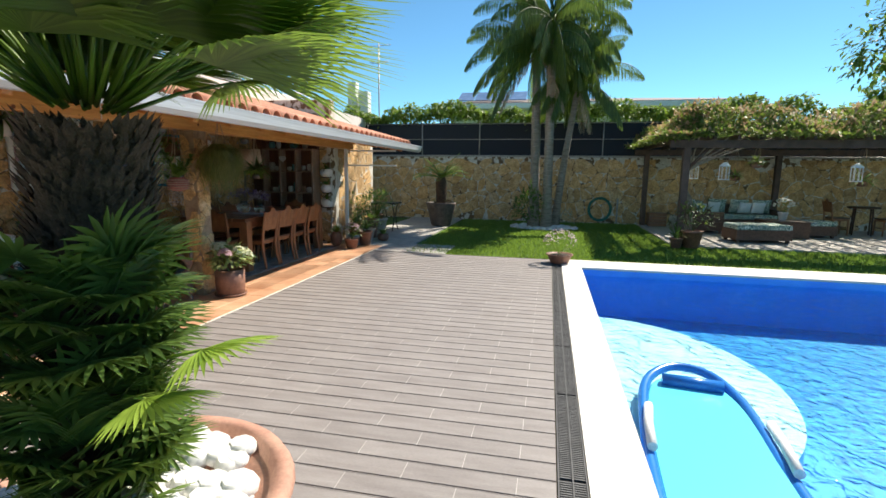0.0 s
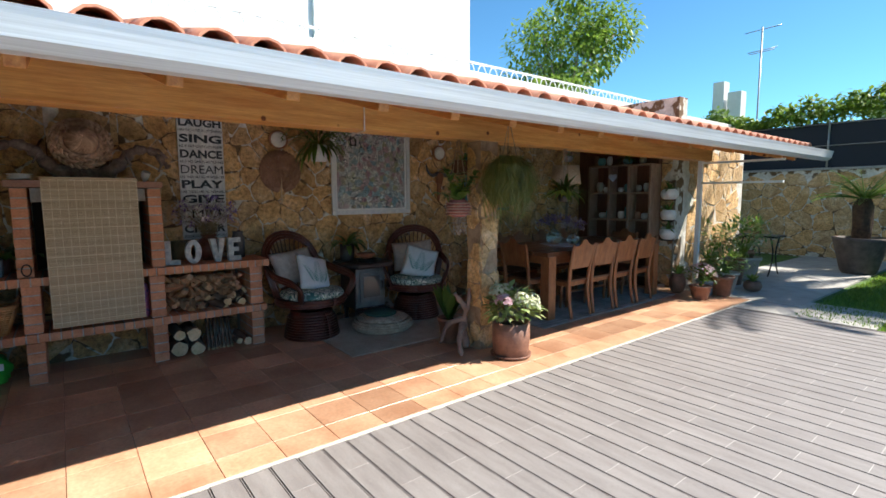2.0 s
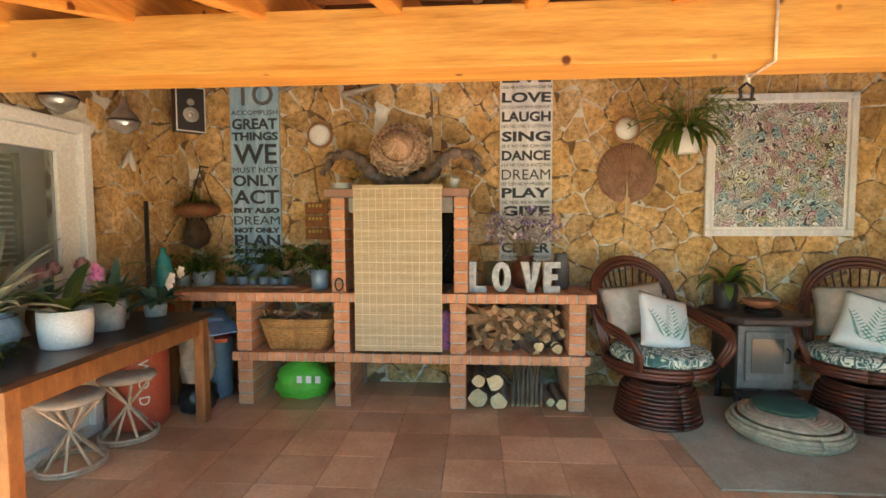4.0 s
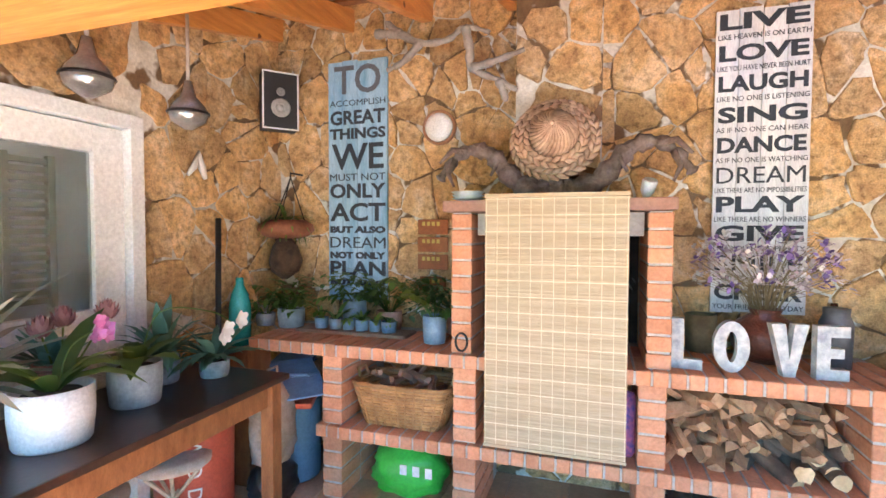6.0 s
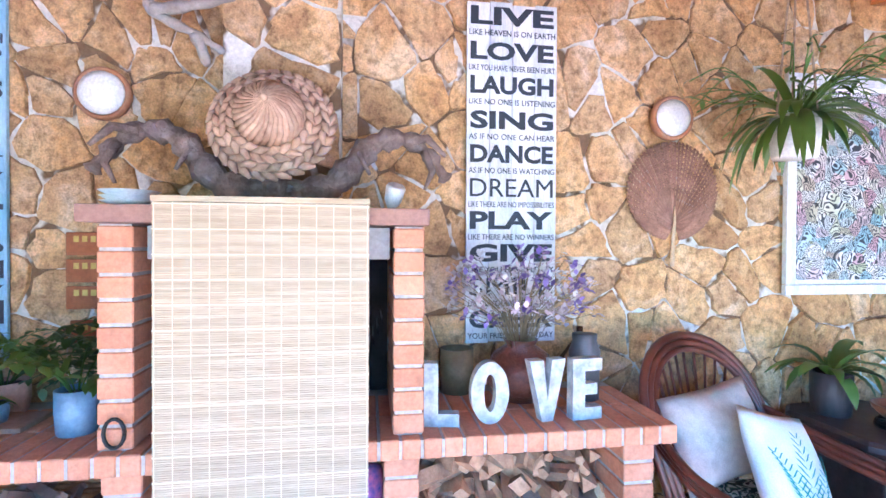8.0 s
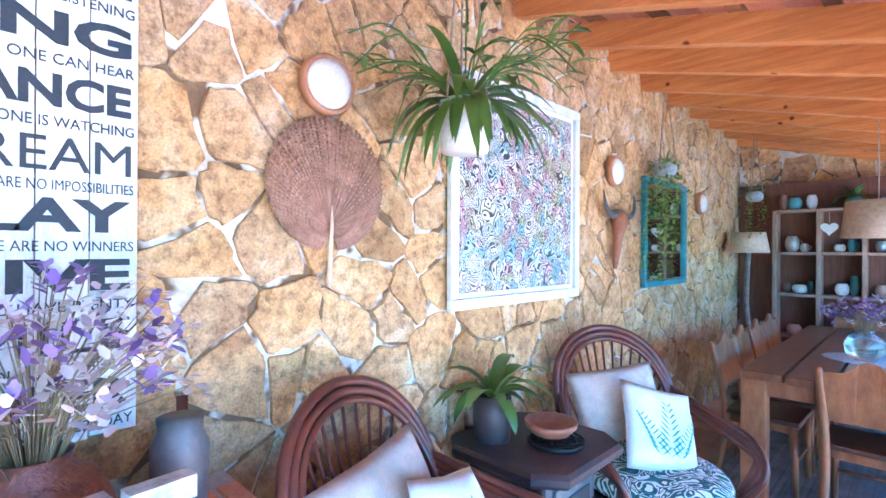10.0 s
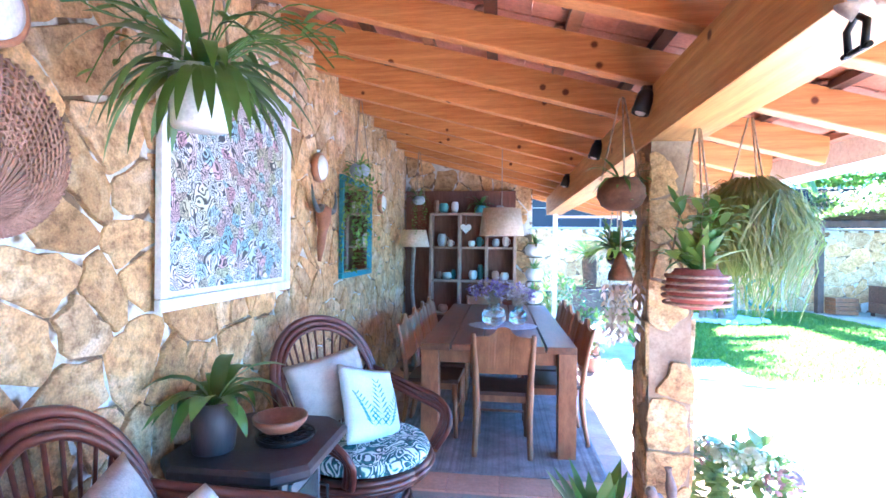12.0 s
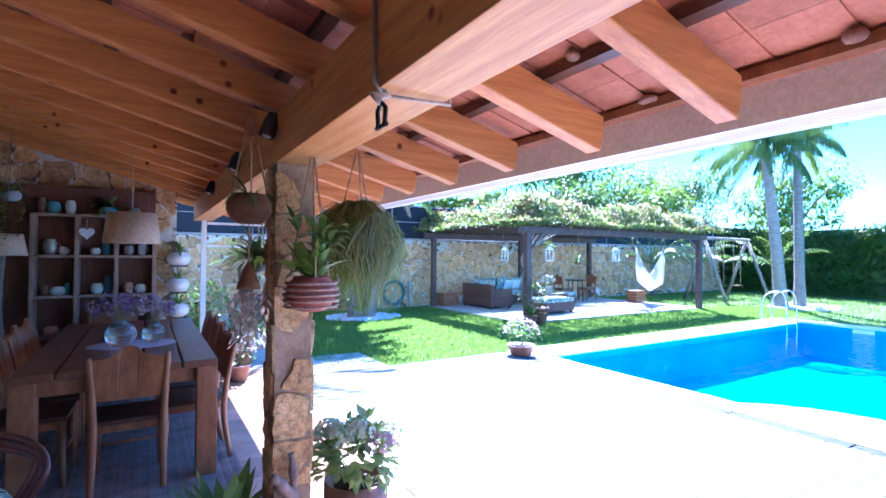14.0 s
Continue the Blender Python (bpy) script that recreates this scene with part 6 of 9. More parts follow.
# things on the brick shelves
MIXLEAF = leafmat("mottled leaf", (0.025, 0.06, 0.025), (0.20, 0.26, 0.13), 0.5, 0.25)
CX = 0.869
small = [(-5.98, 1.56, 0.065, 0.15, BLUEPOT, GREEN, 30, 0.2, 0.04, "speckled blue pot with a leafy green plant on the brick shelf"),
         (-6.12, 0.54, 0.085, 0.12, GREYPOT, GREEN, 26, 0.2, 0.04, "grey-blue pot with a striped green plant on the brick shelf"),
         (-6.24, 0.93, 0.075, 0.17, BLUEPOT, GREEN, 24, 0.16, 0.03, "dark blue pot with a green plant on the brick shelf"),
         (-6.10, 0.36, 0.06, 0.08, GREYPOT, GREEN, 22, 0.17, 0.03, "small pot with a trailing green plant on the brick shelf"),
         (-6.22, 1.18, 0.08, 0.12, TERRACOTTA, LEAFDARK, 50, 0.27, 0.02, "terracotta pot with a spiky green plant on the brick shelf"),
         (-6.25, 1.60, 0.05, 0.12, TERRACOTTA, LEAFLIGHT, 34, 0.2, 0.018, "pot with pale green stems beside the hearth")]
for x, y, r, h, pm, lm, n, ln, wd, lb in small:
    potted(lb, (x, y, CX), r, h, pm, (MIXLEAF, lm)[int(y * 10) % 2], style="sprays", n=max(9, n // 2), length=ln * 1.5, width=0.022 + wd * 0.25, kind="cyl", droop=1.3)
tray = thing("tray", "long flat clay tray on the brick shelf", "tray", (-6.08, 1.02, CX))
part("tray", box((-0.09, -0.36, 0), (0.09, 0.36, 0.018), 0.005), surf("clay tray", (0.25, 0.14, 0.09), (0.4, 0.25, 0.17), 8, 0.8, 0.2, vary=0), tray)
for k, (y, r) in enumerate(((0.80, 0.042), (0.90, 0.04), (0.985, 0.036), (1.075, 0.04), (1.16, 0.036), (1.25, 0.045))):
    potted("tiny blue pot with a green succulent on the clay tray", (-6.06, y, CX + 0.019), r, 0.065, BLUEPOT, (LEAFLIGHT, GREEN)[k % 2], n=(14, 9, 18)[k % 3], length=(0.09, 0.14, 0.07)[k % 3], width=(0.022, 0.036, 0.018)[k % 3], kind="cyl", droop=(0.6, 1.4, 1.9)[k % 3], spread=1.3)
VASEBROWN = surf("oxblood vase", (0.085, 0.022, 0.014), (0.20, 0.06, 0.035), 45, 0.3, 0.8, vary=0, depth=0.006)
vase("round oxblood vase with dried purple and white flowers", (-6.13, 3.17, CX), 0.145, 0.25, VASEBROWN, [PURPLE, PALEFLOWER, WHITEBLOOM, PALEFLOWER], 0.33, 0.40, 120)
t = thing("candle_holder", "small dark bamboo candle holder behind the letters", "candle holder", (-6.26, 2.92, CX))
part("body", lathe([(0.07, 0), (0.075, 0.19), (0.068, 0.19), (0.06, 0.02)], seg=18), surf("olive bamboo", (0.12, 0.09, 0.04), (0.22, 0.17, 0.09), 12, 0.6, 0.3, vary=0), t)
t = thing("bottle", "dark brown bottle standing behind the letters", "bottle", (-6.28, 3.50, CX))
part("bottle", smooth(lathe([(0.04, 0), (0.042, 0.16), (0.015, 0.22), (0.015, 0.27), (0.001, 0.27)], seg=14)), plain("brown glass", (0.05, 0.02, 0.015), 0.15), t)
t = thing("jar", "dark jar standing behind the letter E", "jar", (-6.1, 3.44, CX))
part("body", smooth(lathe([(0.06, 0), (0.065, 0.2), (0.05, 0.24), (0.052, 0.27), (0.001, 0.27)], seg=16)), surf("slate jar", (0.05, 0.05, 0.055), (0.12, 0.11, 0.11), 8, 0.5, 0.2, vary=0), t)
t = thing("bundle", "rolled pink and blue patterned cloth beside the hearth", "cloth", (-5.92, 2.55, 0.416))
part("roll", smooth(lathe([(0.03, 0), (0.05, 0.03), (0.045, 0.14), (0.055, 0.25), (0.03, 0.30), (0.001, 0.31)], seg=14, wob=0.1)), surf("patterned cloth", (0.10, 0.10, 0.35), (0.60, 0.15, 0.22), 30, 0.9, 0.3, vary=0), t)
t = thing("shackle", "dark iron ring hanging from the hearth pier", "ring", (-5.79, 1.77, 0.93))
part("ring", tube([(0.012, 0.03 * math.cos(a), 0.045 * math.sin(a)) for a in [2 * math.pi * i / 14 for i in range(15)]], 0.006, 6), IRON, t)

# hat and driftwood on the mantel
DRIFT = surf("red brown driftwood", (0.09, 0.055, 0.045), (0.36, 0.27, 0.235), 13, 0.85, 1.0, vary=0, grain=70, depth=0.012)
GREYDRIFT = surf("grey driftwood", (0.20, 0.17, 0.15), (0.42, 0.38, 0.34), 8, 0.9, 0.6, vary=0)
t = thing("driftwood", "curved red-brown driftwood branch lying on the mantel", "driftwood", (-6.06, 2.2, 1.634))
for s in (-1, 1):
    q = curve_pts([(0, s * -0.04, 0.065), (0.0, s * 0.16, 0.08), (0, s * 0.27, 0.17), (-0.02, s * 0.36, 0.27), (-0.03, s * 0.49, 0.29), (-0.02, s * 0.58, 0.22), (0, s * 0.64, 0.13)], 6)
    part("branch", tube(q, [max(0.014, 0.066 - 0.0013 * k + 0.009 * math.sin(k * 1.3) + 0.005 * math.sin(k * 2.9)) for k in range(len(q))], 11), DRIFT, t)
    for w0, w1, w2, rr in (((0, 0.48, 0.28), (0.02, 0.56, 0.29), (0.03, 0.63, 0.22), 0.022), ((0, 0.55, 0.24), (0.03, 0.58, 0.16), (0.02, 0.55, 0.09), 0.018), ((0, 0.34, 0.25), (0.03, 0.30, 0.22), (0.05, 0.34, 0.14), 0.02)):
        part("twig", tube([(x_, s * y_, z_) for x_, y_, z_ in (w0, w1, w2)], [rr, rr * 0.8, rr * 0.35], 7), DRIFT, t)
HATSTRAW = surf("hat straw", (0.30, 0.17, 0.11), (0.58, 0.40, 0.28), 14, 0.85, 0.5, vary=0.25, island=True)
t = thing("hat", "broad woven palm-leaf hat leaning above the mantel", "hat", (0, 0, 0))
t.matrix_world = pose(-6.02, 2.19, 1.95, 0, 72, 0)
part("lining", smooth(lathe([(0.205, -0.012), (0.21, 0.0), (0.15, 0.03), (0.11, 0.045), (0.105, 0.10), (0.06, 0.145), (0.001, 0.155)], seg=28)), HATSTRAW, t)
bm = bmesh.new()
for ring_, (r, z, n) in enumerate(((0.212, 0.0, 30), (0.186, 0.016, 27), (0.160, 0.030, 24), (0.136, 0.042, 21))):
    for k in range(n):
        a = 2 * math.pi * (k + 0.5 * (ring_ % 2)) / n
        way = Vector((-math.sin(a), math.cos(a), 0)) * (-1) ** ring_ + Vector((math.cos(a), math.sin(a), 0)) * 0.45
        p = Vector((r * math.cos(a), r * math.sin(a), z))
        add_tube(bm, [p - way * 0.030, p + Vector((0, 0, 0.010)), p + way * 0.030], [0.006, 0.0165, 0.007], 6)
part("brim", bm, HATSTRAW, t, kind="stuff")
bm = bmesh.new()
for k in range(30):
    a = 2 * math.pi * k / 30
    add_tube(bm, [(0.116 * math.cos(a), 0.116 * math.sin(a), 0.045), (0.108 * math.cos(a + 0.25), 0.108 * math.sin(a + 0.25), 0.095), (0.075 * math.cos(a + 0.55), 0.075 * math.sin(a + 0.55), 0.135), (0.032 * math.cos(a + 0.85), 0.032 * math.sin(a + 0.85), 0.158), (0, 0, 0.162)], [0.0125, 0.0125, 0.0095, 0.005, 0.002], 5)
part("crown", bm, HATSTRAW, t, kind="stuff")
part("knot", lathe([(0.012, 0.155), (0.014, 0.168), (0.006, 0.178)], seg=10), HATSTRAW, t)
t = thing("bowl_stack", "stack of white saucers on the mantel", "crockery", (-5.86, 1.78, 1.634))
part("stack", lathe([(0.05, 0), (0.085, 0.012), (0.06, 0.014), (0.085, 0.028), (0.06, 0.03), (0.088, 0.045), (0.001, 0.03)], seg=24), WHITEC, t)
t = thing("shell", "pale shell piece on the mantel", "shell", (0, 0, 0))
t.matrix_world = pose(-5.88, 2.62, 1.665, 0, 25, 30)
part("shell", smooth(lathe([(0.012, -0.03), (0.03, 0), (0.035, 0.05), (0.028, 0.06), (0.02, 0.0)], seg=12)), WHITEC, t)
t = thing("driftwood", "tangled grey driftwood branch fixed high on the wall", "driftwood", (-6.27, 1.5, 2.5))
for q in ([(0.02, -0.42, 0.20), (0.04, -0.25, 0.17), (0.05, -0.12, 0.10), (0.05, 0.05, 0.10), (0.05, 0.16, 0.16), (0.03, 0.30, 0.12)], [(0.05, 0.16, 0.16), (0.06, 0.19, 0.02), (0.05, 0.2, -0.08), (0.04, 0.36, -0.16), (0.03, 0.46, -0.22)],
          [(0.05, 0.2, -0.08), (0.05, 0.34, -0.05), (0.03, 0.50, 0.0)], [(0.05, -0.12, 0.10), (0.06, -0.22, 0.0), (0.05, -0.33, -0.04)], [(0.04, 0.36, -0.16), (0.04, 0.40, -0.28)], [(0.04, -0.25, 0.17), (0.03, -0.35, 0.26)]):
    c = curve_pts(q, 5)
    part("branch", tube(c, [0.030 - 0.018 * k / len(c) + 0.004 * math.sin(k * 2.1) for k in range(len(c))], 8), GREYDRIFT, t)

# small wall things
t = thing("wall_sign", "small red and yellow cut-out sign on the stone wall", "sign", (WX + 0.03, 1.42, 1.08))
for k, (z, w) in enumerate(((0.38, 0.2), (0.27, 0.2), (0.16, 0.2), (0.02, 0.17))):
    part("panel", box((0, -w / 2, z), (0.014, w / 2, z + 0.095), 0.006), surf("red brown sign paint", (0.24, 0.07, 0.02), (0.36, 0.12, 0.04), 8, 0.7, 0.2, vary=0.05), t)
    for j in range(4):
        part("painted_bar", box((0.0142, -0.07 + j * 0.032, z + 0.055), (0.0155, -0.05 + j * 0.032, z + 0.08)), surf("sign yellow", (0.5, 0.36, 0.08), (0.6, 0.44, 0.12), 8, 0.7, 0, vary=0), t)
t = thing("loudspeaker", "black rectangular loudspeaker with a pale rim on the corner wall", "loudspeaker", (0, 0, 0))
t.matrix_world = pose(-6.17, 0.42, 2.31, 0, 0, 48)
part("cabinet", box((-0.06, -0.11, -0.18), (0.06, 0.11, 0.18), 0.006), BLACK, t)
for lo, hi in (((0.061, -0.112, -0.182), (0.068, 0.112, -0.174)), ((0.061, -0.112, 0.174), (0.068, 0.112, 0.182)), ((0.061, -0.112, -0.173), (0.068, -0.104, 0.173)), ((0.061, 0.104, -0.173), (0.068, 0.112, 0.173))):
    part("rim", box(lo, hi), WHITE, t)
for z, r in ((-0.045, 0.058), (0.055, 0.026)):
    part("cone", smooth(lathe([(r, 0), (r * 1.05, 0.006), (r * 0.9, 0.008), (r * 0.4, -0.004), (r * 0.35, 0.004), (0.001, 0.008)], seg=24, m=pose(0.061, 0, z, 0, 90, 0))), BRONZE, t)
wbk = potted("trailing plant in a hanging wire basket in the wall corner", (-6.17, 0.47, 1.43), 0.18, 0.12, surf("rust wire basket", (0.16, 0.05, 0.02), (0.28, 0.10, 0.05), 12, 0.7, 0.4), GREEN, n=80, length=0.24, width=0.018, kind="round", droop=2.8, name="hanging_basket")
for dx, dy in ((0.12, 0), (-0.06, 0.1), (-0.06, -0.1)):
    part("chain", tube([(dx, dy, 0.11), (-0.05, 0, 0.40)], 0.004, 5), IRON, wbk)
part("wall_hook", tube([(-0.185, 0, 0.43), (-0.05, 0, 0.43), (-0.05, 0, 0.395)], 0.006, 6), IRON, wbk)
t = thing("bird_house", "dark round woven nest hanging in the wall corner", "decoration", (-6.22, 0.42, 1.16))
part("nest", smooth(lathe([(0.02, 0), (0.09, 0.05), (0.11, 0.12), (0.08, 0.22), (0.02, 0.30), (0.001, 0.31)], seg=18, wob=0.08)), SHAGGY, t)
t = thing("wall_ornament", "small white figure ornament on the side wall", "decoration", (-5.62, SY + 0.04, 1.83))
part("ornament", tube([(-0.05, 0.01, -0.06), (-0.02, 0.015, 0.0), (0.0, 0.015, 0.08), (0.03, 0.012, 0.0), (0.07, 0.01, -0.05)], [0.012, 0.022, 0.012, 0.018, 0.01], 7), WHITEC, t)
for x, z in ((-4.96, 2.12), (-5.48, 2.09)):
    t = thing("hanging_lantern", "glass bottle lantern hanging from a rope on the side wall", "lantern", (x, SY + 0.13, z))
    part("glass", smooth(lathe([(0.02, -0.09), (0.085, -0.05), (0.10, -0.01), (0.085, 0.03), (0.04, 0.08), (0.02, 0.16), (0.018, 0.16), (0.03, 0.08), (0.075, 0.025)], seg=20)), surf("smoked silver glass", (0.30, 0.28, 0.27), (0.62, 0.60, 0.58), 6, 0.12, 0.0, vary=0, metal=0.6), t)
    part("band", lathe([(0.101, -0.012), (0.104, -0.005), (0.1, 0.004)], seg=20), IRON, t)
    part("rope", tube([(0, 0, 0.16), (0, 0, 0.5)], 0.009, 6), BEIGE, t)

# door in the side wall
d = structure("door", box((-5.30, SY - 0.12, 0.0), (-4.41, SY + 0.02, 0.06), 0.003), WHITE, "white glazed door with a pale frame in the side wall")
for lo, hi in (((-5.30, SY - 0.1, 0.062), (-5.23, SY + 0.035, 2.03)), ((-4.48, SY - 0.1, 0.062), (-4.41, SY + 0.035, 2.03)), ((-5.229, SY - 0.1, 1.96), (-4.481, SY + 0.035, 2.03))):
    part("door_frame", box(lo, hi, 0.006), WHITE, d)
for lo, hi in (((-5.225, SY - 0.06, 0.065), (-5.08, SY - 0.01, 1.955)), ((-4.63, SY - 0.06, 0.065), (-4.485, SY - 0.01, 1.955)), ((-5.079, SY - 0.06, 1.83), (-4.631, SY - 0.01, 1.955)), ((-5.079, SY - 0.06, 0.065), (-4.631, SY - 0.01, 1.12))):
    part("door_leaf", box(lo, hi, 0.006), WHITE, d)
SHUTTER = surf("olive shutter paint", (0.12, 0.14, 0.08), (0.20, 0.22, 0.14), 6, 0.6, 0.2, vary=0.05)
for k in range(2):
    x0 = -5.075 + k * 0.222
    part("shutter_frame", box((x0, SY - 0.28, 1.12), (x0 + 0.03, SY - 0.25, 1.82)), SHUTTER, d)
    part("shutter_frame", box((x0 + 0.19, SY - 0.28, 1.12), (x0 + 0.22, SY - 0.25, 1.82)), SHUTTER, d)
    for j in range(17):
        part("shutter_slat", box((x0 + 0.031, SY - 0.28, 1.14 + j * 0.04), (x0 + 0.189, SY - 0.26, 1.165 + j * 0.04)), SHUTTER, d)
part("glass", box((-5.078, SY - 0.04, 1.122), (-4.632, SY - 0.034, 1.828)), gm, d)
part("handle", tube([(-4.55, SY - 0.01, 1.02), (-4.55, SY + 0.03, 1.02), (-4.66, SY + 0.03, 1.02)], 0.009, 6), BRONZE, d)

sw = thing("light_switch", "small white plastic light switch on the stone wall", "switch", (WX + 0.02, 5.33, 1.62))
part("plate", box((0, -0.04, -0.04), (0.012, 0.04, 0.04), 0.003), WHITEC, sw)
part("rocker", box((0.0125, -0.018, -0.022), (0.017, 0.018, 0.022), 0.001), WHITE, sw)
# ---- hanging plants and post ----
HYDLEAF = leafmat("hydrangea leaf", (0.13, 0.22, 0.06), (0.44, 0.52, 0.24), 0.5, 0.3)
ROPE = surf("brown rope", (0.28, 0.19, 0.12), (0.46, 0.34, 0.23), 30, 0.9, 0.4, vary=0)
ROPESTRIPE = surf("striped rope pot", (0.28, 0.07, 0.06), (0.40, 0.13, 0.11), 8, 0.85, 0.4, vary=0)


def hang(t, pts, top, r):
    for a in (0.4, 2.5, 4.6):
        part("rope", tube([(r * math.cos(a), r * math.sin(a), pts), (0.01 * math.cos(a), 0.01 * math.sin(a), top)], 0.0045, 5), ROPE, t)


def hanging(label, at, r, h, potm, leafm, top, n, length, width, droop, kind="round", spread=1.2, trail=0, seed=1, leaf=0.02, wide=1.3, tl=0.0, up=1.0, lseg=4):
    rng = random.Random(seed)
    t = thing("hanging_plant", label, "plant", at)
    part("pot", smooth(lathe(pot_profile(r, h, kind), seg=24)), potm, t)
    hang(t, h, top - at[2], r * 0.9)
    bm = bmesh.new()
    tuft(bm, rng, n, length, width, spread, droop, (0, 0, h * 0.92), up=up, seg=lseg)
    part("leaves", bm, leafm, t)
    if trail:
        bm = bmesh.new()
        for k in range(trail):
            a = rng.uniform(0, 6.28)
            ln = rng.uniform(0.4, 1.0) * max(length * 3.2, tl)
            rr = r * rng.uniform(0.6, wide)
            z = h
            p = Vector((rr * math.cos(a), rr * math.sin(a), z))
            steps = int(ln / 0.035)
            for s in range(steps):
                q = p + Vector((rng.uniform(-0.012, 0.012), rng.uniform(-0.012, 0.012), -0.035))
                add_leaf(bm, p, (rng.uniform(-1, 1), rng.uniform(-1, 1), rng.uniform(-0.8, 0.4)), leaf * 1.6, leaf, 0.3, seg=2)
                p = q
        part("trailing_vine", bm, leafm, t, kind="stuff")
    return t


wp_ = hanging("white pot with long green strap leaves hanging from the rafters", (-5.96, 4.30, 1.88), 0.09, 0.175, WHITEPOT, MIXGREEN, under(-5.96) + 0.14, 58, 0.40, 0.040, 2.5, kind="cyl", spread=2.1, seed=3, lseg=8)
bm = bmesh.new()
rng = random.Random(33)
for k in range(26):
    a = rng.uniform(0, 6.28)
    q = curve_pts([(0, 0, 0.15), (0.12 * math.cos(a), 0.12 * math.sin(a), 0.26), (0.26 * math.cos(a), 0.26 * math.sin(a), rng.uniform(0.24, 0.42)), (0.40 * math.cos(a), 0.40 * math.sin(a), rng.uniform(0.15, 0.42))], 4)
    add_tube(bm, q, 0.0028, 4)
    for p in q[5::2]:
        add_leaf(bm, p, (math.cos(a) + rng.uniform(-0.8, 0.8), math.sin(a) + rng.uniform(-0.8, 0.8), rng.uniform(-0.2, 0.8)), rng.uniform(0.05, 0.10), 0.022, 0.8, seg=3)
part("shoot", bm, MIXGREEN, wp_)
hanging("small grey pot with long trailing vines on the stone wall", (-6.22, 6.85, 2.10), 0.085, 0.11, GREYPOT, LEAFLIGHT, under(-6.24), 14, 0.14, 0.02, 1.5, trail=34, seed=4, leaf=0.026, wide=1.9, tl=1.0)
hanging("coconut-shell pot with small ferns hanging from the beam", (-4.52, 5.15, 1.70), 0.105, 0.14, surf("coconut fibre", (0.10, 0.04, 0.02), (0.22, 0.10, 0.05), 16, 0.9, 0.6), GREEN, 2.2, 26, 0.18, 0.02, 1.6, trail=8, seed=5, leaf=0.014)
sp_ = hanging("striped rope basket with round-leaved succulent hanging beside the post", (-4.29, 4.91, 1.30), 0.112, 0.155, ROPESTRIPE, LEAFLIGHT, 2.0, 34, 0.21, 0.055, 0.7, seed=6, spread=0.9, lseg=5)
bm = bmesh.new()
sprays(bm, random.Random(66), 9, 0.30, 0.075, 0.045, (0, 0, 0.14), lift=1.6, sag=0.6)
part("stem", bm, MIXGREEN, sp_)
bm = bmesh.new()
for k in range(5):
    z = 0.022 + k * 0.026
    r = 0.112 * (0.80 + 0.2 * math.sin(math.pi * (z / 0.155) * 0.8 + 0.5)) + 0.010
    add_tube(bm, [(r * math.cos(a), r * math.sin(a), z) for a in [2 * math.pi * i / 24 for i in range(25)]], 0.007, 5)
part("stripes", bm, surf("pale rope stripe", (0.30, 0.16, 0.12), (0.44, 0.28, 0.22), 30, 0.9, 0.3, vary=0), sp_)
OLIVE = leafmat("olive moss", (0.07, 0.085, 0.02), (0.24, 0.23, 0.08))
moss = hanging("mossy hanging ball of thin trailing green stems", (-3.95, 5.22, 1.62), 0.11, 0.12, POTCLAY, OLIVE, 2.12, 60, 0.2, 0.006, 2.9, spread=2.2, seed=7)
bm = bmesh.new()
rng = random.Random(77)
for k in range(1700):
    a, up_ = rng.uniform(0, 6.28), rng.uniform(-0.3, 1.0)
    reach = rng.uniform(0.10, 0.20) * (1 + 0.18 * math.sin(3 * a))
    fall = rng.uniform(0.05, 0.26) + (0.18 if rng.random() < 0.12 else 0)
    ca, sa, tw = math.cos(a), math.sin(a), rng.uniform(-0.09, 0.09)
    pts = [(0.03 * ca, 0.03 * sa, 0.12), (reach * 0.55 * ca - tw * sa * 0.5, reach * 0.55 * sa + tw * ca * 0.5, 0.13 + 0.10 * up_), (reach * ca - tw * sa, reach * sa + tw * ca, 0.10 + 0.06 * up_),
           (reach * 1.08 * ca - tw * 2 * sa, reach * 1.08 * sa + tw * 2 * ca, 0.08 - fall * 0.6), ((reach * 1.0) * ca - tw * sa, reach * sa + tw * ca, 0.04 - fall)]
    w = Vector((-sa, ca, rng.uniform(-0.6, 0.6))) * 0.0021
    va = [(bm.verts.new(Vector(p) - w), bm.verts.new(Vector(p) + w)) for p in pts]
    for q0, q1 in zip(va, va[1:]):
        bm.faces.new((q0[0], q0[1], q1[1], q1[0]))
part("trailing_stem", bm, OLIVE, moss, kind="stuff")
hanging("dark hanging plant beneath the beam near the dining end", (-4.25, 6.4, 1.42), 0.07, 0.10, BLACK, LEAFDARK, 2.0, 110, 0.30, 0.035, 1.3, spread=1.6, seed=8)
hanging("trailing plant hanging in the far corner of the veranda", (-6.05, 8.8, 2.05), 0.08, 0.1, GREYPOT, GREEN, under(-6.05), 26, 0.2, 0.02, 1.8, trail=18, seed=9, leaf=0.02)
t = thing("hanging_ornament", "wind chime of shells and pale strips under a woven cone", "wind chime", (-4.52, 5.15, 1.10))
part("cone", smooth(lathe([(0.055, 0.29), (0.05, 0.32), (0.015, 0.40), (0.001, 0.42)], seg=18)), surf("coconut fibre", (0, 0, 0), (1, 1, 1)), t)
part("cord", tube([(0, 0, 0.42), (0, 0, 0.6)], 0.004, 5), ROPE, t)
bm = bmesh.new()
rng = random.Random(12)
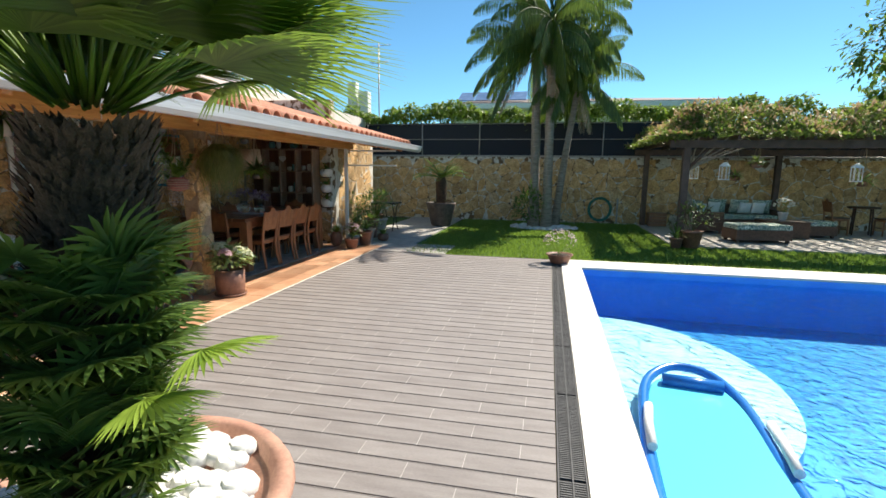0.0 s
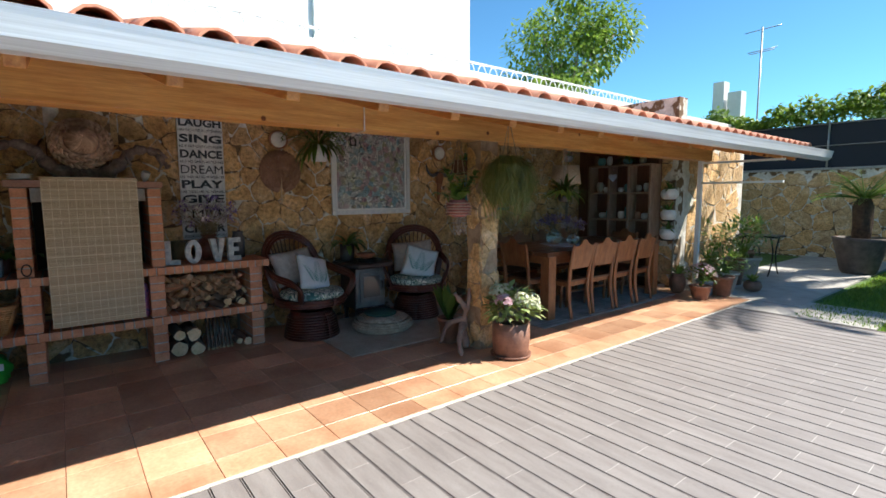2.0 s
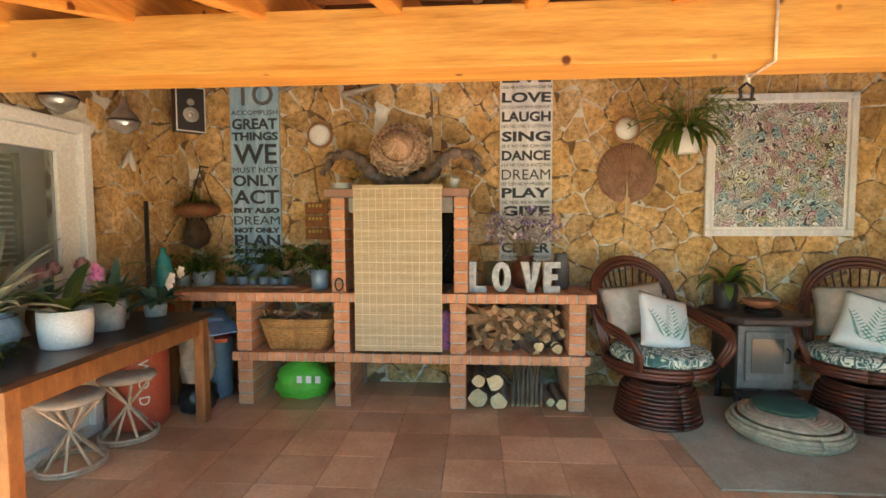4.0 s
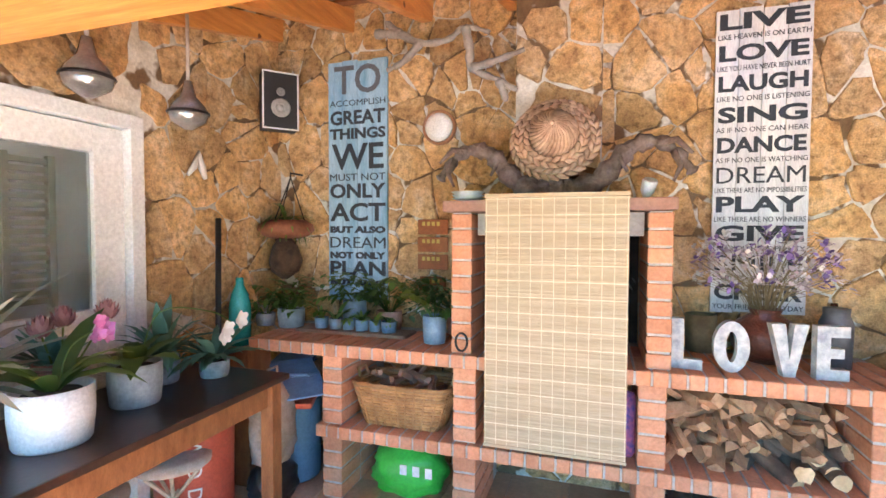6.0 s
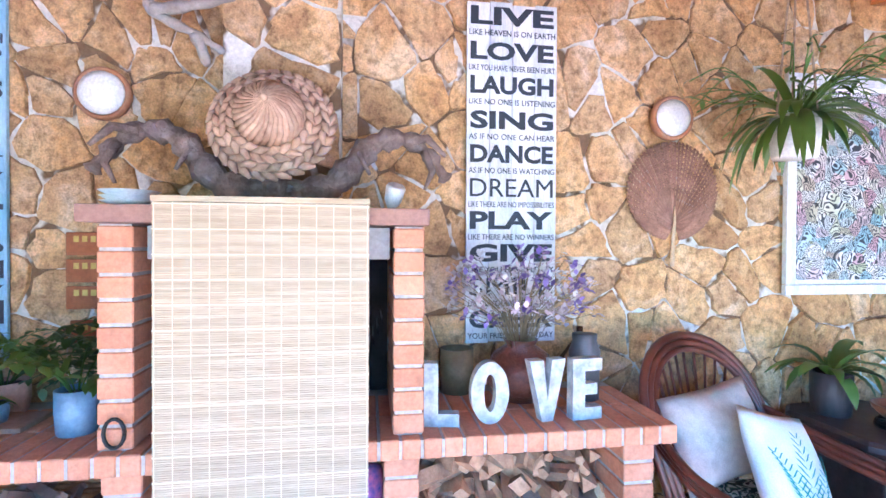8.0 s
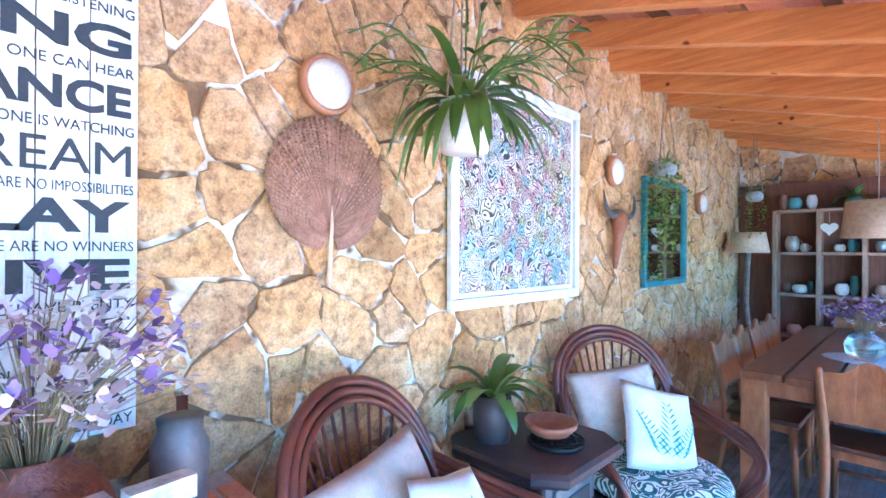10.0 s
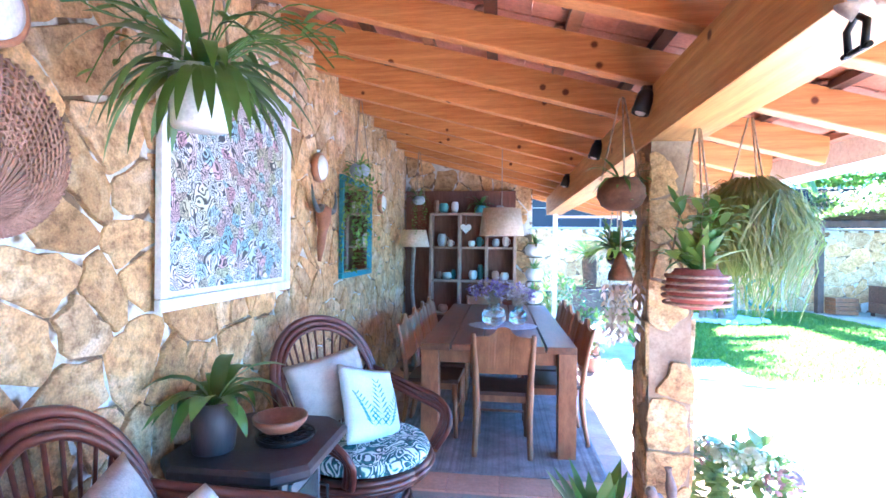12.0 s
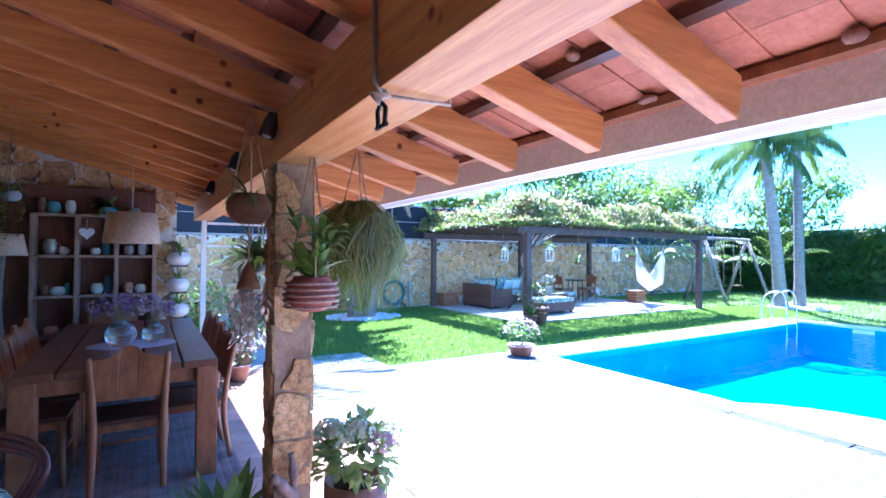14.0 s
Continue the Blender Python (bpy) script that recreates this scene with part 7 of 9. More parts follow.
for k in range(34):
    a, r = rng.uniform(0, 6.28), rng.uniform(0.02, 0.09)
    z = 0.27
    while z > rng.uniform(-0.02, 0.1):
        add_leaf(bm, (r * math.cos(a), r * math.sin(a), z), (rng.uniform(-1, 1), rng.uniform(-1, 1), -1), 0.035, 0.02, 0.2, seg=2, tip=0.3)
        z -= 0.034
part("shell_fringe", bm, leafmat("pale shell strips", (0.45, 0.36, 0.30), (0.72, 0.64, 0.56), 0.6, 0.2, (0.6, 0.5, 0.4)), t, kind="stuff")
t = thing("rope_shackle", "rope loop with an iron shackle hanging from the beam", "shackle", (-4.40, 3.9, 2.035))
part("rope", tube([(0, 0, 0), (0.0, 0.0, -0.03), (0.022, 0.0, -0.045), (-0.022, 0.01, -0.052), (0.0, 0.0, -0.07)], 0.013, 7), surf("pale rope", (0.5, 0.44, 0.38), (0.66, 0.6, 0.54), 30, 0.9, 0.4, vary=0), t)
part("shackle", tube([(0, -0.02, -0.14), (0, -0.026, -0.09), (0, 0, -0.068), (0, 0.026, -0.09), (0, 0.02, -0.14)], 0.007, 7), IRON, t)
part("pin", tube([(0, -0.035, -0.135), (0, 0.035, -0.135)], 0.006, 6), IRON, t)
part("line", tube([(0.0, 0, -0.05), (0.21, -0.01, -0.045), (0.212, -0.01, 0.21)], 0.006, 6), surf("pale rope", (0, 0, 0), (1, 1, 1)), t)
part("back_line", tube([(0.0, 0, -0.05), (-0.02, 0, -0.02), (-0.022, 0, 0.21)], 0.007, 6), BRONZE, t)
for y in (5.1, 6.15, 7.6):
    t = thing("spotlight", "small black clip spotlight on the veranda beam", "lamp", (-4.44, y, 2.17), group="spotlights on the veranda beam")
    part("housing", smooth(lathe([(0.02, 0.05), (0.035, 0.03), (0.038, -0.06), (0.033, -0.06), (0.03, 0.0)], seg=14, m=pose(0, 0, 0, 0, 18, 0))), BLACK, t)
    part("bulb", smooth(lathe([(0.012, 0.0), (0.028, -0.04), (0.02, -0.062), (0.001, -0.068)], seg=12, m=pose(0, 0, 0, 0, 18, 0))), GLOBE, t)
    part("bracket", box((-0.01, -0.02, 0.04), (0.028, 0.02, 0.06)), BLACK, t)

potted("broad-leaved hydrangea in a brown glazed pot beside the stone post", (-3.93, 5.25, 0.0), 0.175, 0.33, POTCLAY, HYDLEAF, kind="cyl", style="bush", n=330, length=0.205, width=0.052, saucer=True, name="hydrangea", droop=0.6)
t = thing("hydrangea_flowers", "domed white hydrangea flower heads", "flower", (-3.93, 5.25, 0.33))
rng = random.Random(31)
WHITEPETAL = leafmat("cream petals", (0.60, 0.64, 0.40), (0.82, 0.82, 0.62), 0.7, 0.25, (0.85, 0.85, 0.6))
for k in range(8):
    a, c = k * 2.4 + 0.3, 0.30 + 0.6 * ((k * 37) % 10) / 10
    s = math.sqrt(1 - c * c)
    ctr = Vector((math.cos(a) * s * 0.22, math.sin(a) * s * 0.22, 0.10 + c * 0.20))
    bm = bmesh.new()
    for j in range(64):
        d = Vector((rng.gauss(0, 1), rng.gauss(0, 1), abs(rng.gauss(0, 1)))).normalized()
        for q in range(4):
            e = Vector((rng.gauss(0, 1), rng.gauss(0, 1), rng.gauss(0, 1)))
            e = (e - d * e.dot(d)).normalized()
            add_leaf(bm, ctr + d * 0.078, e + d * 0.3, 0.018, 0.016, 0.0, seg=2, up=d, tip=0.4)
    part("head", bm, WHITEPETAL if k % 4 != 2 else leafmat("pink petals", (0.55, 0.32, 0.36), (0.75, 0.5, 0.52), 0.7, 0.2, (0.8, 0.5, 0.5)), t, kind="stuff")
potted("broad-leaved green plant in a pot behind the post", (-4.62, 5.06, 0.0), 0.12, 0.26, POTCLAY, GREEN, n=20, length=0.36, width=0.10, kind="taper", droop=0.35, spread=0.6)
t = thing("driftwood", "pale twisted driftwood stump leaning at the foot of the post", "driftwood", (-4.38, 4.98, 0))
for q in ([(0.05, 0.06, 0.02), (0.02, 0.06, 0.3), (0.06, 0.08, 0.45), (0.05, 0.1, 0.6)], [(0.02, 0.06, 0.3), (-0.12, -0.03, 0.22), (-0.18, -0.08, 0.03)], [(0.02, 0.05, 0.25), (0.14, -0.1, 0.14), (0.24, -0.16, 0.03)], [(0.05, 0.07, 0.4), (-0.02, 0.02, 0.5), (-0.06, 0, 0.55)]):
    c = curve_pts(q, 5)
    part("branch", tube(c, [0.036 - 0.022 * k / len(c) + 0.006 * math.sin(k * 1.7) for k in range(len(c))], 8), surf("pale driftwood", (0.16, 0.10, 0.08), (0.36, 0.25, 0.20), 9, 0.85, 0.6, vary=0), t)

# pots at the far end of the veranda
endpots = [(-4.05, 9.55, 0.14, 0.22, BLUEPOT, GREEN, 30, 0.2, 0.05), (-4.38, 9.35, 0.12, 0.30, POTCLAY, LEAFLIGHT, 30, 0.25, 0.04), (-3.95, 9.95, 0.20, 0.32, CONCRETE, LEAFDARK, 34, 0.35, 0.05),
           (-4.3, 10.2, 0.16, 0.4, POTCLAY, GREEN, 40, 0.35, 0.03), (-4.2, 11.3, 0.28, 0.42, CONCRETE, LEAFDARK, 26, 0.6, 0.05), (-3.7, 10.35, 0.13, 0.16, POTCLAY, LEAFLIGHT, 34, 0.2, 0.03)]
for k, (x, y, r, h, pm, lm, n, ln, wd) in enumerate(endpots):
    potted(("clay", "blue", "grey")[k % 3] + " pot of leafy green at the end of the veranda", (x, y, 0.002), r, h, pm, lm, n=n, length=ln, width=wd, kind=("taper", "round")[k % 2], droop=1.1)
for x, y, r, h, ln, wd in ((-4.15, 10.75, 0.20, 0.42, 0.50, 0.05), (-4.28, 11.5, 0.18, 0.5, 0.42, 0.04), (-3.85, 9.62, 0.16, 0.30, 0.30, 0.035)):
    potted("dark clay pot of bushy mixed foliage by the end wall", (x, y, 0.002), r, h, POTCLAY, MIXGREEN, style="bush", n=360, length=ln, width=wd)
PINKP = leafmat("pale pink petals", (0.55, 0.40, 0.44), (0.80, 0.70, 0.72), 0.7, 0.25, (0.8, 0.6, 0.6))
potted("clay pot of pale pink blossoms by the tiled floor", (-3.95, 9.15, 0.0), 0.15, 0.2, POTCLAY, GREEN, style="bush", n=150, length=0.2, width=0.03, flower=PINKP, nf=70, fsize=0.03)
for k, (z, r) in enumerate(((1.50, 0.13), (1.18, 0.12), (0.88, 0.12))):
    t = thing("wall_planter", "round white planter with a green plant on a metal stand", "planter", (-4.60, 9.42, z - 0.08))
    part("pot", smooth(lathe(pot_profile(r, 0.16, "round"), seg=20)), WHITEPOT, t)
    bm = bmesh.new()
    tuft(bm, random.Random(60 + k), 20, 0.2, 0.03, 1.2, 1.3, (0, 0, 0.15))
    part("leaves", bm, GREEN, t)
t = thing("plant_stand", "tall twisted metal plant stand against the end wall", "stand", (-4.60, 9.52, 0))
part("pole", tube([(0, 0.08, 0), (0, 0.08, 1.7)], 0.012, 6), TRUNK, t)
for z in (0.79, 1.09, 1.41):
    part("ring", tube([(0.1 * math.cos(a), -0.1 + 0.1 * math.sin(a), z) for a in [2 * math.pi * i / 18 for i in range(19)]], 0.006, 5), IRON, t)
structure("column", box((-4.33, 9.72, 0), (-4.27, 9.78, 2.0), 0.004), WHITE, "thin white metal column at the end of the beam")
for z in (1.95, 1.65):
    structure("brace", box((-4.26, 9.73, z), (-3.2, 9.77, z + 0.03)), WHITE)

t = thing("garden_table", "small dark wrought-iron table with a tray of plants", "table", (-4.35, 12.3, 0))
part("top", box((-0.4, -0.28, 0.70), (0.4, 0.28, 0.74), 0.01), IRON, t)
for sx in (-0.3, 0.3):
    for s in (-1, 1):
        part("leg", tube(curve_pts([(sx, s * 0.22, 0.7), (sx, s * 0.08, 0.45), (sx, s * 0.12, 0.2), (sx, s * 0.26, 0.0)], 5), 0.014, 6), IRON, t)
part("wheel", tube([(0, 0.2 * math.cos(a), 0.33 + 0.2 * math.sin(a)) for a in [2 * math.pi * i / 24 for i in range(25)]], 0.012, 6), IRON, t)
potted("green plant in a pot on the iron table", (-4.35, 12.3, 0.742), 0.1, 0.14, POTCLAY, GREEN, n=24, length=0.3, width=0.04, droop=1.0)

# cycas in its pot
t = thing("sago_palm", "sago palm with stiff fronds in a tall brown pot", "palm", (-3.12, 13.75, 0))
part("pot", smooth(lathe([(0.24, 0), (0.28, 0.05), (0.42, 0.62), (0.44, 0.68), (0.38, 0.68), (0.36, 0.6), (0.001, 0.58)], seg=28)), surf("dark stone pot", (0.06, 0.045, 0.04), (0.14, 0.11, 0.10), 7, 0.8, 0.4), t)
part("trunk", smooth(lathe([(0.14, 0.58), (0.15, 0.9), (0.16, 1.25), (0.1, 1.4), (0.001, 1.42)], seg=14, wob=0.08)), SHAGGY, t)


def frond(bm, base, yaw, lift, length, droop, leaflet, width, n=34, rachis=0.012, vee=0.35, rng=None, hang_=0.0):
    """A feather leaf: a drooping rachis with leaflets on both sides."""
    d = Vector((math.cos(yaw) * math.cos(lift), math.sin(yaw) * math.cos(lift), math.sin(lift)))
    p = Vector(base)
    pts = [p.copy()]
    side = Vector((-math.sin(yaw), math.cos(yaw), 0))
    step = length / n
    for k in range(n):
        p = p + d * step
        d = (d - Vector((0, 0, 1)) * droop * (k / n + 0.2) / n).normalized()
        pts.append(p.copy())
        s = k / n
        if s > 0.1:
            up = side.cross(d).normalized() * -1
            ll = leaflet * (math.sin(math.pi * min(1, 0.12 + s * 0.86)) ** 0.6)
            for sg in (-1, 1):
                w = side * sg + d * 0.65 + up * vee - Vector((0, 0, hang_))
                if rng:
                    w = w + Vector((rng.uniform(-0.15, 0.15), rng.uniform(-0.15, 0.15), rng.uniform(-0.2, 0.1)))
                add_leaf(bm, p, w, ll, width, 0.5 + hang_, seg=2)
    add_tube(bm, pts[::3] + [pts[-1]], [rachis * (1 - 0.8 * k / (len(pts[::3]))) for k in range(len(pts[::3]) + 1)], 4)


bm = bmesh.new()
rng = random.Random(71)
for k in range(30):
    frond(bm, (0, 0, 1.38), k * 2.4, rng.uniform(0.15, 1.1), rng.uniform(0.7, 0.9), 1.2, 0.15, 0.016, n=26, rng=rng)
part("fronds", bm, PALMLEAF, t)


QUEENLEAF = leafmat("queen palm leaf", (0.025, 0.055, 0.012), (0.11, 0.17, 0.035), 0.45, 0.35)


def tall_palm(name, label, at, h, r, lean, seed, nf=16, fl=2.2, droop=2.4, dead=2, lowest=-0.5, trunkmat=None, hang_=0.7, width=0.024, leaflet=0.58):
    rng = random.Random(seed)
    t = thing(name, label, "palm", at)
    bm = bmesh.new()
    N, M = 14, 44
    rings = []
    for j in range(M + 1):
        v = j / M
        rr = r * (1.35 - 0.6 * min(1, v * 6) * 0.5 - 0.25 * v) * (1 + 0.05 * (j % 2))
        cx, cy = lean[0] * v ** 1.3, lean[1] * v ** 1.3
        rings.append([bm.verts.new((cx + rr * math.cos(2 * math.pi * i / N), cy + rr * math.sin(2 * math.pi * i / N), v * h - 0.05)) for i in range(N)])
    for a, b in zip(rings, rings[1:]):
        for i in range(N):
            bm.faces.new((a[i], a[(i + 1) % N], b[(i + 1) % N], b[i])).smooth = True
    part("trunk", bm, trunkmat or TRUNK, t)
    top = Vector((lean[0], lean[1], h))
    part("crown_shaft", tube([top - Vector((0, 0, 0.25)), top + Vector((0, 0, 0.5))], [r * 0.95, r * 0.55], 10), GREEN, t)
    bm = bmesh.new()
    for k in range(nf):
        frond(bm, top + Vector((0, 0, 0.3)), k * 2.4 + rng.uniform(-0.2, 0.2), rng.uniform(lowest, 1.35), fl * rng.uniform(0.8, 1.1), droop, leaflet, width, n=62, rachis=0.02, vee=0.1, rng=rng, hang_=hang_)
    part("fronds", bm, QUEENLEAF, t)
    if dead:
        bm = bmesh.new()
        for k in range(dead):
            frond(bm, top + Vector((0, 0, 0.1)), k * 3.9 + seed, rng.uniform(-0.9, -0.5), fl * 0.8, 1.5, leaflet * 0.8, width, n=26, rachis=0.018, rng=rng, hang_=1.0)
        part("dead_fronds", bm, leafmat("dry frond", (0.25, 0.19, 0.12), (0.45, 0.38, 0.27), 0.8, 0.1, (0.5, 0.4, 0.2)), t)
    return t


tall_palm("queen_palm", "slender grey-trunked queen palm on the lawn", (-0.48, 14.25, 0), 4.7, 0.13, (-0.1, 0.1), 81, nf=36, lowest=-0.7, hang_=1.4, fl=2.35)
tall_palm("queen_palm", "slender grey-trunked queen palm among white stones", (-0.13, 14.15, 0), 5.3, 0.125, (-0.05, -0.1), 82, nf=36, dead=1, lowest=-0.6, hang_=1.4, fl=2.35)
tall_palm("queen_palm", "leaning queen palm with yellowing lower fronds", (0.12, 14.55, 0), 3.9, 0.10, (0.45, 0.1), 83, nf=28, dead=2, hang_=1.4, fl=1.9)
tall_palm("queen_palm", "thick queen palm beside the pool ladder", (12.45, 10.35, 0), 5.0, 0.17, (-0.55, 0.2), 84, nf=24, dead=1, fl=2.2, hang_=1.2)
tall_palm("queen_palm", "grey-trunked queen palm in a bed of white stones", (13.0, 10.05, 0), 5.4, 0.145, (0.35, 0.2), 85, nf=24, dead=1, fl=2.2, hang_=1.2)

PEBBLE = surf("white pebbles", (0.60, 0.60, 0.58), (0.84, 0.83, 0.80), 10, 0.7, 0.3, vary=0.1, island=True)


def pebble(bm, p, r, rng):
    m = Matrix.LocRotScale(p, Euler((rng.uniform(0, 3), rng.uniform(0, 3), rng.uniform(0, 3))), (r, r * rng.uniform(0.7, 1), r * rng.uniform(0.5, 0.8)))
    bmesh.ops.create_icosphere(bm, subdivisions=1 if r < 0.03 else 2, radius=1, matrix=m)


def pebble_bed(label, at, rx, ry, n, r, seed):
    rng = random.Random(seed)
    bm = bmesh.new()
    for k in range(n):
        a, s = rng.uniform(0, 6.28), math.sqrt(rng.random())
        p = Vector((rx * s * math.cos(a), ry * s * math.sin(a), rng.uniform(-0.2, 0.6) * r))
        me_r = r * rng.uniform(0.6, 1.3)
        if me_r > 0:
            u = [Vector((math.cos(q) * math.cos(w), math.sin(q) * math.cos(w), math.sin(w) * 0.65)) for w in (-0.9, -0.1, 0.8) for q in [2 * math.pi * i / 7 for i in range(7)]]
            vs = [bm.verts.new(p + x * me_r) for x in u]
            for row in range(2):
                for i in range(7):
                    bm.faces.new((vs[row * 7 + i], vs[row * 7 + (i + 1) % 7], vs[row * 7 + 7 + (i + 1) % 7], vs[row * 7 + 7 + i])).smooth = True
            bm.faces.new(vs[14:])
    ob = part("pebbles", bm, PEBBLE, None, label, kind="stuff")
    ob["category"] = "stones"
    ob.location = at
    return ob


pebble_bed("white stones round the palm trunks on the lawn", (-0.2, 14.3, 0), 0.95, 0.7, 420, 0.055, 5)
pebble_bed("white stones round the palms beyond the pool", (13.0, 9.9, 0), 1.2, 0.9, 300, 0.07, 6)

rng = random.Random(91)
t = thing("shrub", "leafy green shrub at the foot of the palms", "shrub", (-0.65, 13.95, 0))
bm = bmesh.new()
bush(bm, rng, 700, 0.42, 0.6, (0, 0, 0.5), 0.11, 0.045)
part("leaves", bm, GREEN, t)
part("stem", tube([(0, 0, -0.05), (0.02, 0, 0.6)], 0.02, 6), TRUNK, t)
t = thing("shrub", "small grey-green shrub at the foot of the palms", "shrub", (0.45, 14.3, 0))
bm = bmesh.new()
bush(bm, rng, 420, 0.28, 0.28, (0, 0, 0.22), 0.07, 0.014)
part("leaves", bm, GREYLEAF, t)

# flower bowl by the pool corner
t = potted("low clay bowl of pale pink flowers at the pool corner", (0.14, 8.62, 0.006), 0.23, 0.16, POTCLAY, LEAFLIGHT, style="bush", n=160, length=0.28, width=0.02, flower=PINKP, nf=110, fsize=0.026, name="flower_bowl")

# hose reel
t = thing("garden_hose", "green garden hose coiled on the stone wall", "hose", (1.5, 16.1, 0.44))
bm = bmesh.new()
for k in range(4):
    add_tube(bm, [((0.30 + 0.02 * k) * math.cos(a), -0.02 * (k % 2), (0.32 + 0.02 * k) * math.sin(a)) for a in [2 * math.pi * i / 28 for i in range(29)]], 0.014, 6)
part("coil", bm, surf("green hose", (0.02, 0.12, 0.09), (0.04, 0.2, 0.15), 8, 0.5, 0.1, vary=0), t)
part("tap_post", box((0.5, -0.04, -0.44), (0.55, 0.02, 0.35), 0.004), BRONZE, t)
# ---- pergola ----
PERGWOOD = surf("dark stained timber", (0.06, 0.035, 0.025), (0.13, 0.08, 0.06), 5, 0.7, 0.4, vary=0.1)
GX0, GX1, GY0, GY1, GZ = 2.75, 9.75, 11.45, 15.85, 2.12
structure("patio", box((GX0 - 0.1, GY0 + 0.0, -0.03), (GX1 + 0.2, 16.2, 0.008)), CONCRETE, "pale stone patio under the pergola")
pg = thing("pergola", "dark timber pergola overgrown with flowering vines", "pergola", (GX0, GY0, 0))


def pg_part(name, lo, hi):
    bm = box(lo, hi, 0.006)
    bmesh.ops.translate(bm, verts=bm.verts[:], vec=(-GX0, -GY0, 0))
    return part(name, bm, PERGWOOD, pg)


for x in (GX0, 6.3, GX1):
    for y in ((GY0, GY1) if x != 6.3 else (GY1,)):
        pg_part("post", (x - 0.07, y - 0.07, 0), (x + 0.07, y + 0.07, GZ))
for y in (GY0, GY1):
    pg_part("main_beam", (GX0 - 0.35, y - 0.05, GZ), (GX1 + 0.35, y + 0.05, GZ + 0.16))
for x in (GX0, GX1):
    pg_part("side_beam", (x - 0.045, GY0 - 0.3, GZ + 0.162), (x + 0.045, GY1 + 0.3, GZ + 0.27))
for k in range(15):
    x = GX0 + 0.45 + k * 0.45
    pg_part("rafter", (x - 0.03, GY0 - 0.3, GZ + 0.162), (x + 0.03, GY1 + 0.3, GZ + 0.26))
for x, s in ((GX0, 1), (GX1, -1)):
    part("brace", tube([(x - GX0 + s * 0.05, 0, GZ - 0.45), (x - GX0 + s * 0.45, 0, GZ + 0.02)], 0.035, 4), PERGWOOD, pg)
VINE = leafmat("vine leaves", (0.05, 0.10, 0.02), (0.26, 0.30, 0.07), 0.5, 0.35)
VINEPINK = leafmat("vine blossom", (0.36, 0.24, 0.10), (0.55, 0.36, 0.22), 0.7, 0.3, (0.7, 0.5, 0.3))
rng = random.Random(101)
vine = thing("climbing_vine", "thick flowering vine heaped over the pergola roof", "vine", (GX0, GY0, GZ))
for nm, mt, n in (("leaves", VINE, 21000), ("blossom", VINEPINK, 4500)):
    bm = bmesh.new()
    for k in range(n):
        u, v = rng.uniform(-0.45, GX1 - GX0 + 0.45), rng.uniform(-0.55, GY1 - GY0 + 0.3)
        if rng.random() < 0.45:
            v = rng.uniform(-0.55, 0.3)
        if rng.random() < 0.2:
            u = rng.uniform(-0.6, 0.2)
        hgt = 0.52 + 0.16 * math.sin(u * 1.9) + 0.12 * math.sin(u * 4.3 + v * 2) + 0.1 * math.sin(v * 3.1)
        edge = min(1, (v + 0.6) / 0.5, (u + 0.6) / 0.5)
        z = 0.17 + hgt * max(0.25, edge) * rng.random() ** 0.45
        if nm == "blossom":
            z = 0.17 + hgt * max(0.25, edge) * rng.uniform(0.85, 1.1)
        add_leaf(bm, (u, v, z), (rng.uniform(-1, 1), rng.uniform(-1.2, 0.8), rng.uniform(-0.3, 1.2)), rng.uniform(0.07, 0.14), rng.uniform(0.035, 0.06), 0.4, seg=2)
    part(nm, bm, mt, vine)
bm = bmesh.new()
for k in range(7):
    add_tube(bm, curve_pts([(0.05 + 0.03 * k, 0.1, -GZ), (-0.05 + 0.05 * k, 0.16, -1.2), (0.1, 0.1 + 0.03 * k, -0.5), (0.3 * k, 0.3, 0.25)], 5), 0.018, 5)
part("stem", bm, TRUNK, vine)

WICK = surf("brown woven wicker", (0.07, 0.035, 0.022), (0.16, 0.085, 0.055), 20, 0.7, 0.5, vary=0.1)


def settee(label, at, rz, w, arms=True):
    t = thing("outdoor_sofa", label, "sofa", at, rz, "wicker patio seating")
    part("base", box((-w / 2, -0.4, 0.08), (w / 2, 0.4, 0.32), 0.02), WICK, t)
    part("backrest", box((-w / 2, -0.4, 0.322), (w / 2, -0.28, 0.72), 0.02), WICK, t)
    for s in (-1, 1):
        if arms:
            part("armrest", box((s * (w / 2 - 0.06) - 0.06, -0.279, 0.322), (s * (w / 2 - 0.06) + 0.06, 0.4, 0.58), 0.02), WICK, t)
        for y in (-0.35, 0.35):
            part("leg", box((s * (w / 2 - 0.08) - 0.03, y - 0.03, 0), (s * (w / 2 - 0.08) + 0.03, y + 0.03, 0.079)), WICK, t)
    m = t.matrix_world
    n = max(1, round((w - 0.24) / 0.6))
    for k in range(n):
        x = -w / 2 + 0.12 + (k + 0.5) * (w - 0.24) / n
        c = thing("seat_cushion", "leaf-print seat cushion on the wicker sofa", "cushion")
        c.matrix_world = m @ pose(x, 0.04, 0.322)
        part("cover", box((-(w - 0.26) / n / 2, -0.3, 0), ((w - 0.26) / n / 2, 0.34, 0.12), 0.035), FERNPRINT, c)
        pillow("leaf-print back cushion on the wicker sofa", 0.5, 0.42, 0.16, m @ pose(x, -0.16, 0.66, 75, 0, 0), FERNPRINT)
        pillow("white square pillow on the wicker sofa", 0.36, 0.34, 0.13, m @ pose(x + 0.12 * (-1) ** k, -0.02, 0.62, 68, 0, 6), WHITECLOTH)
    return t


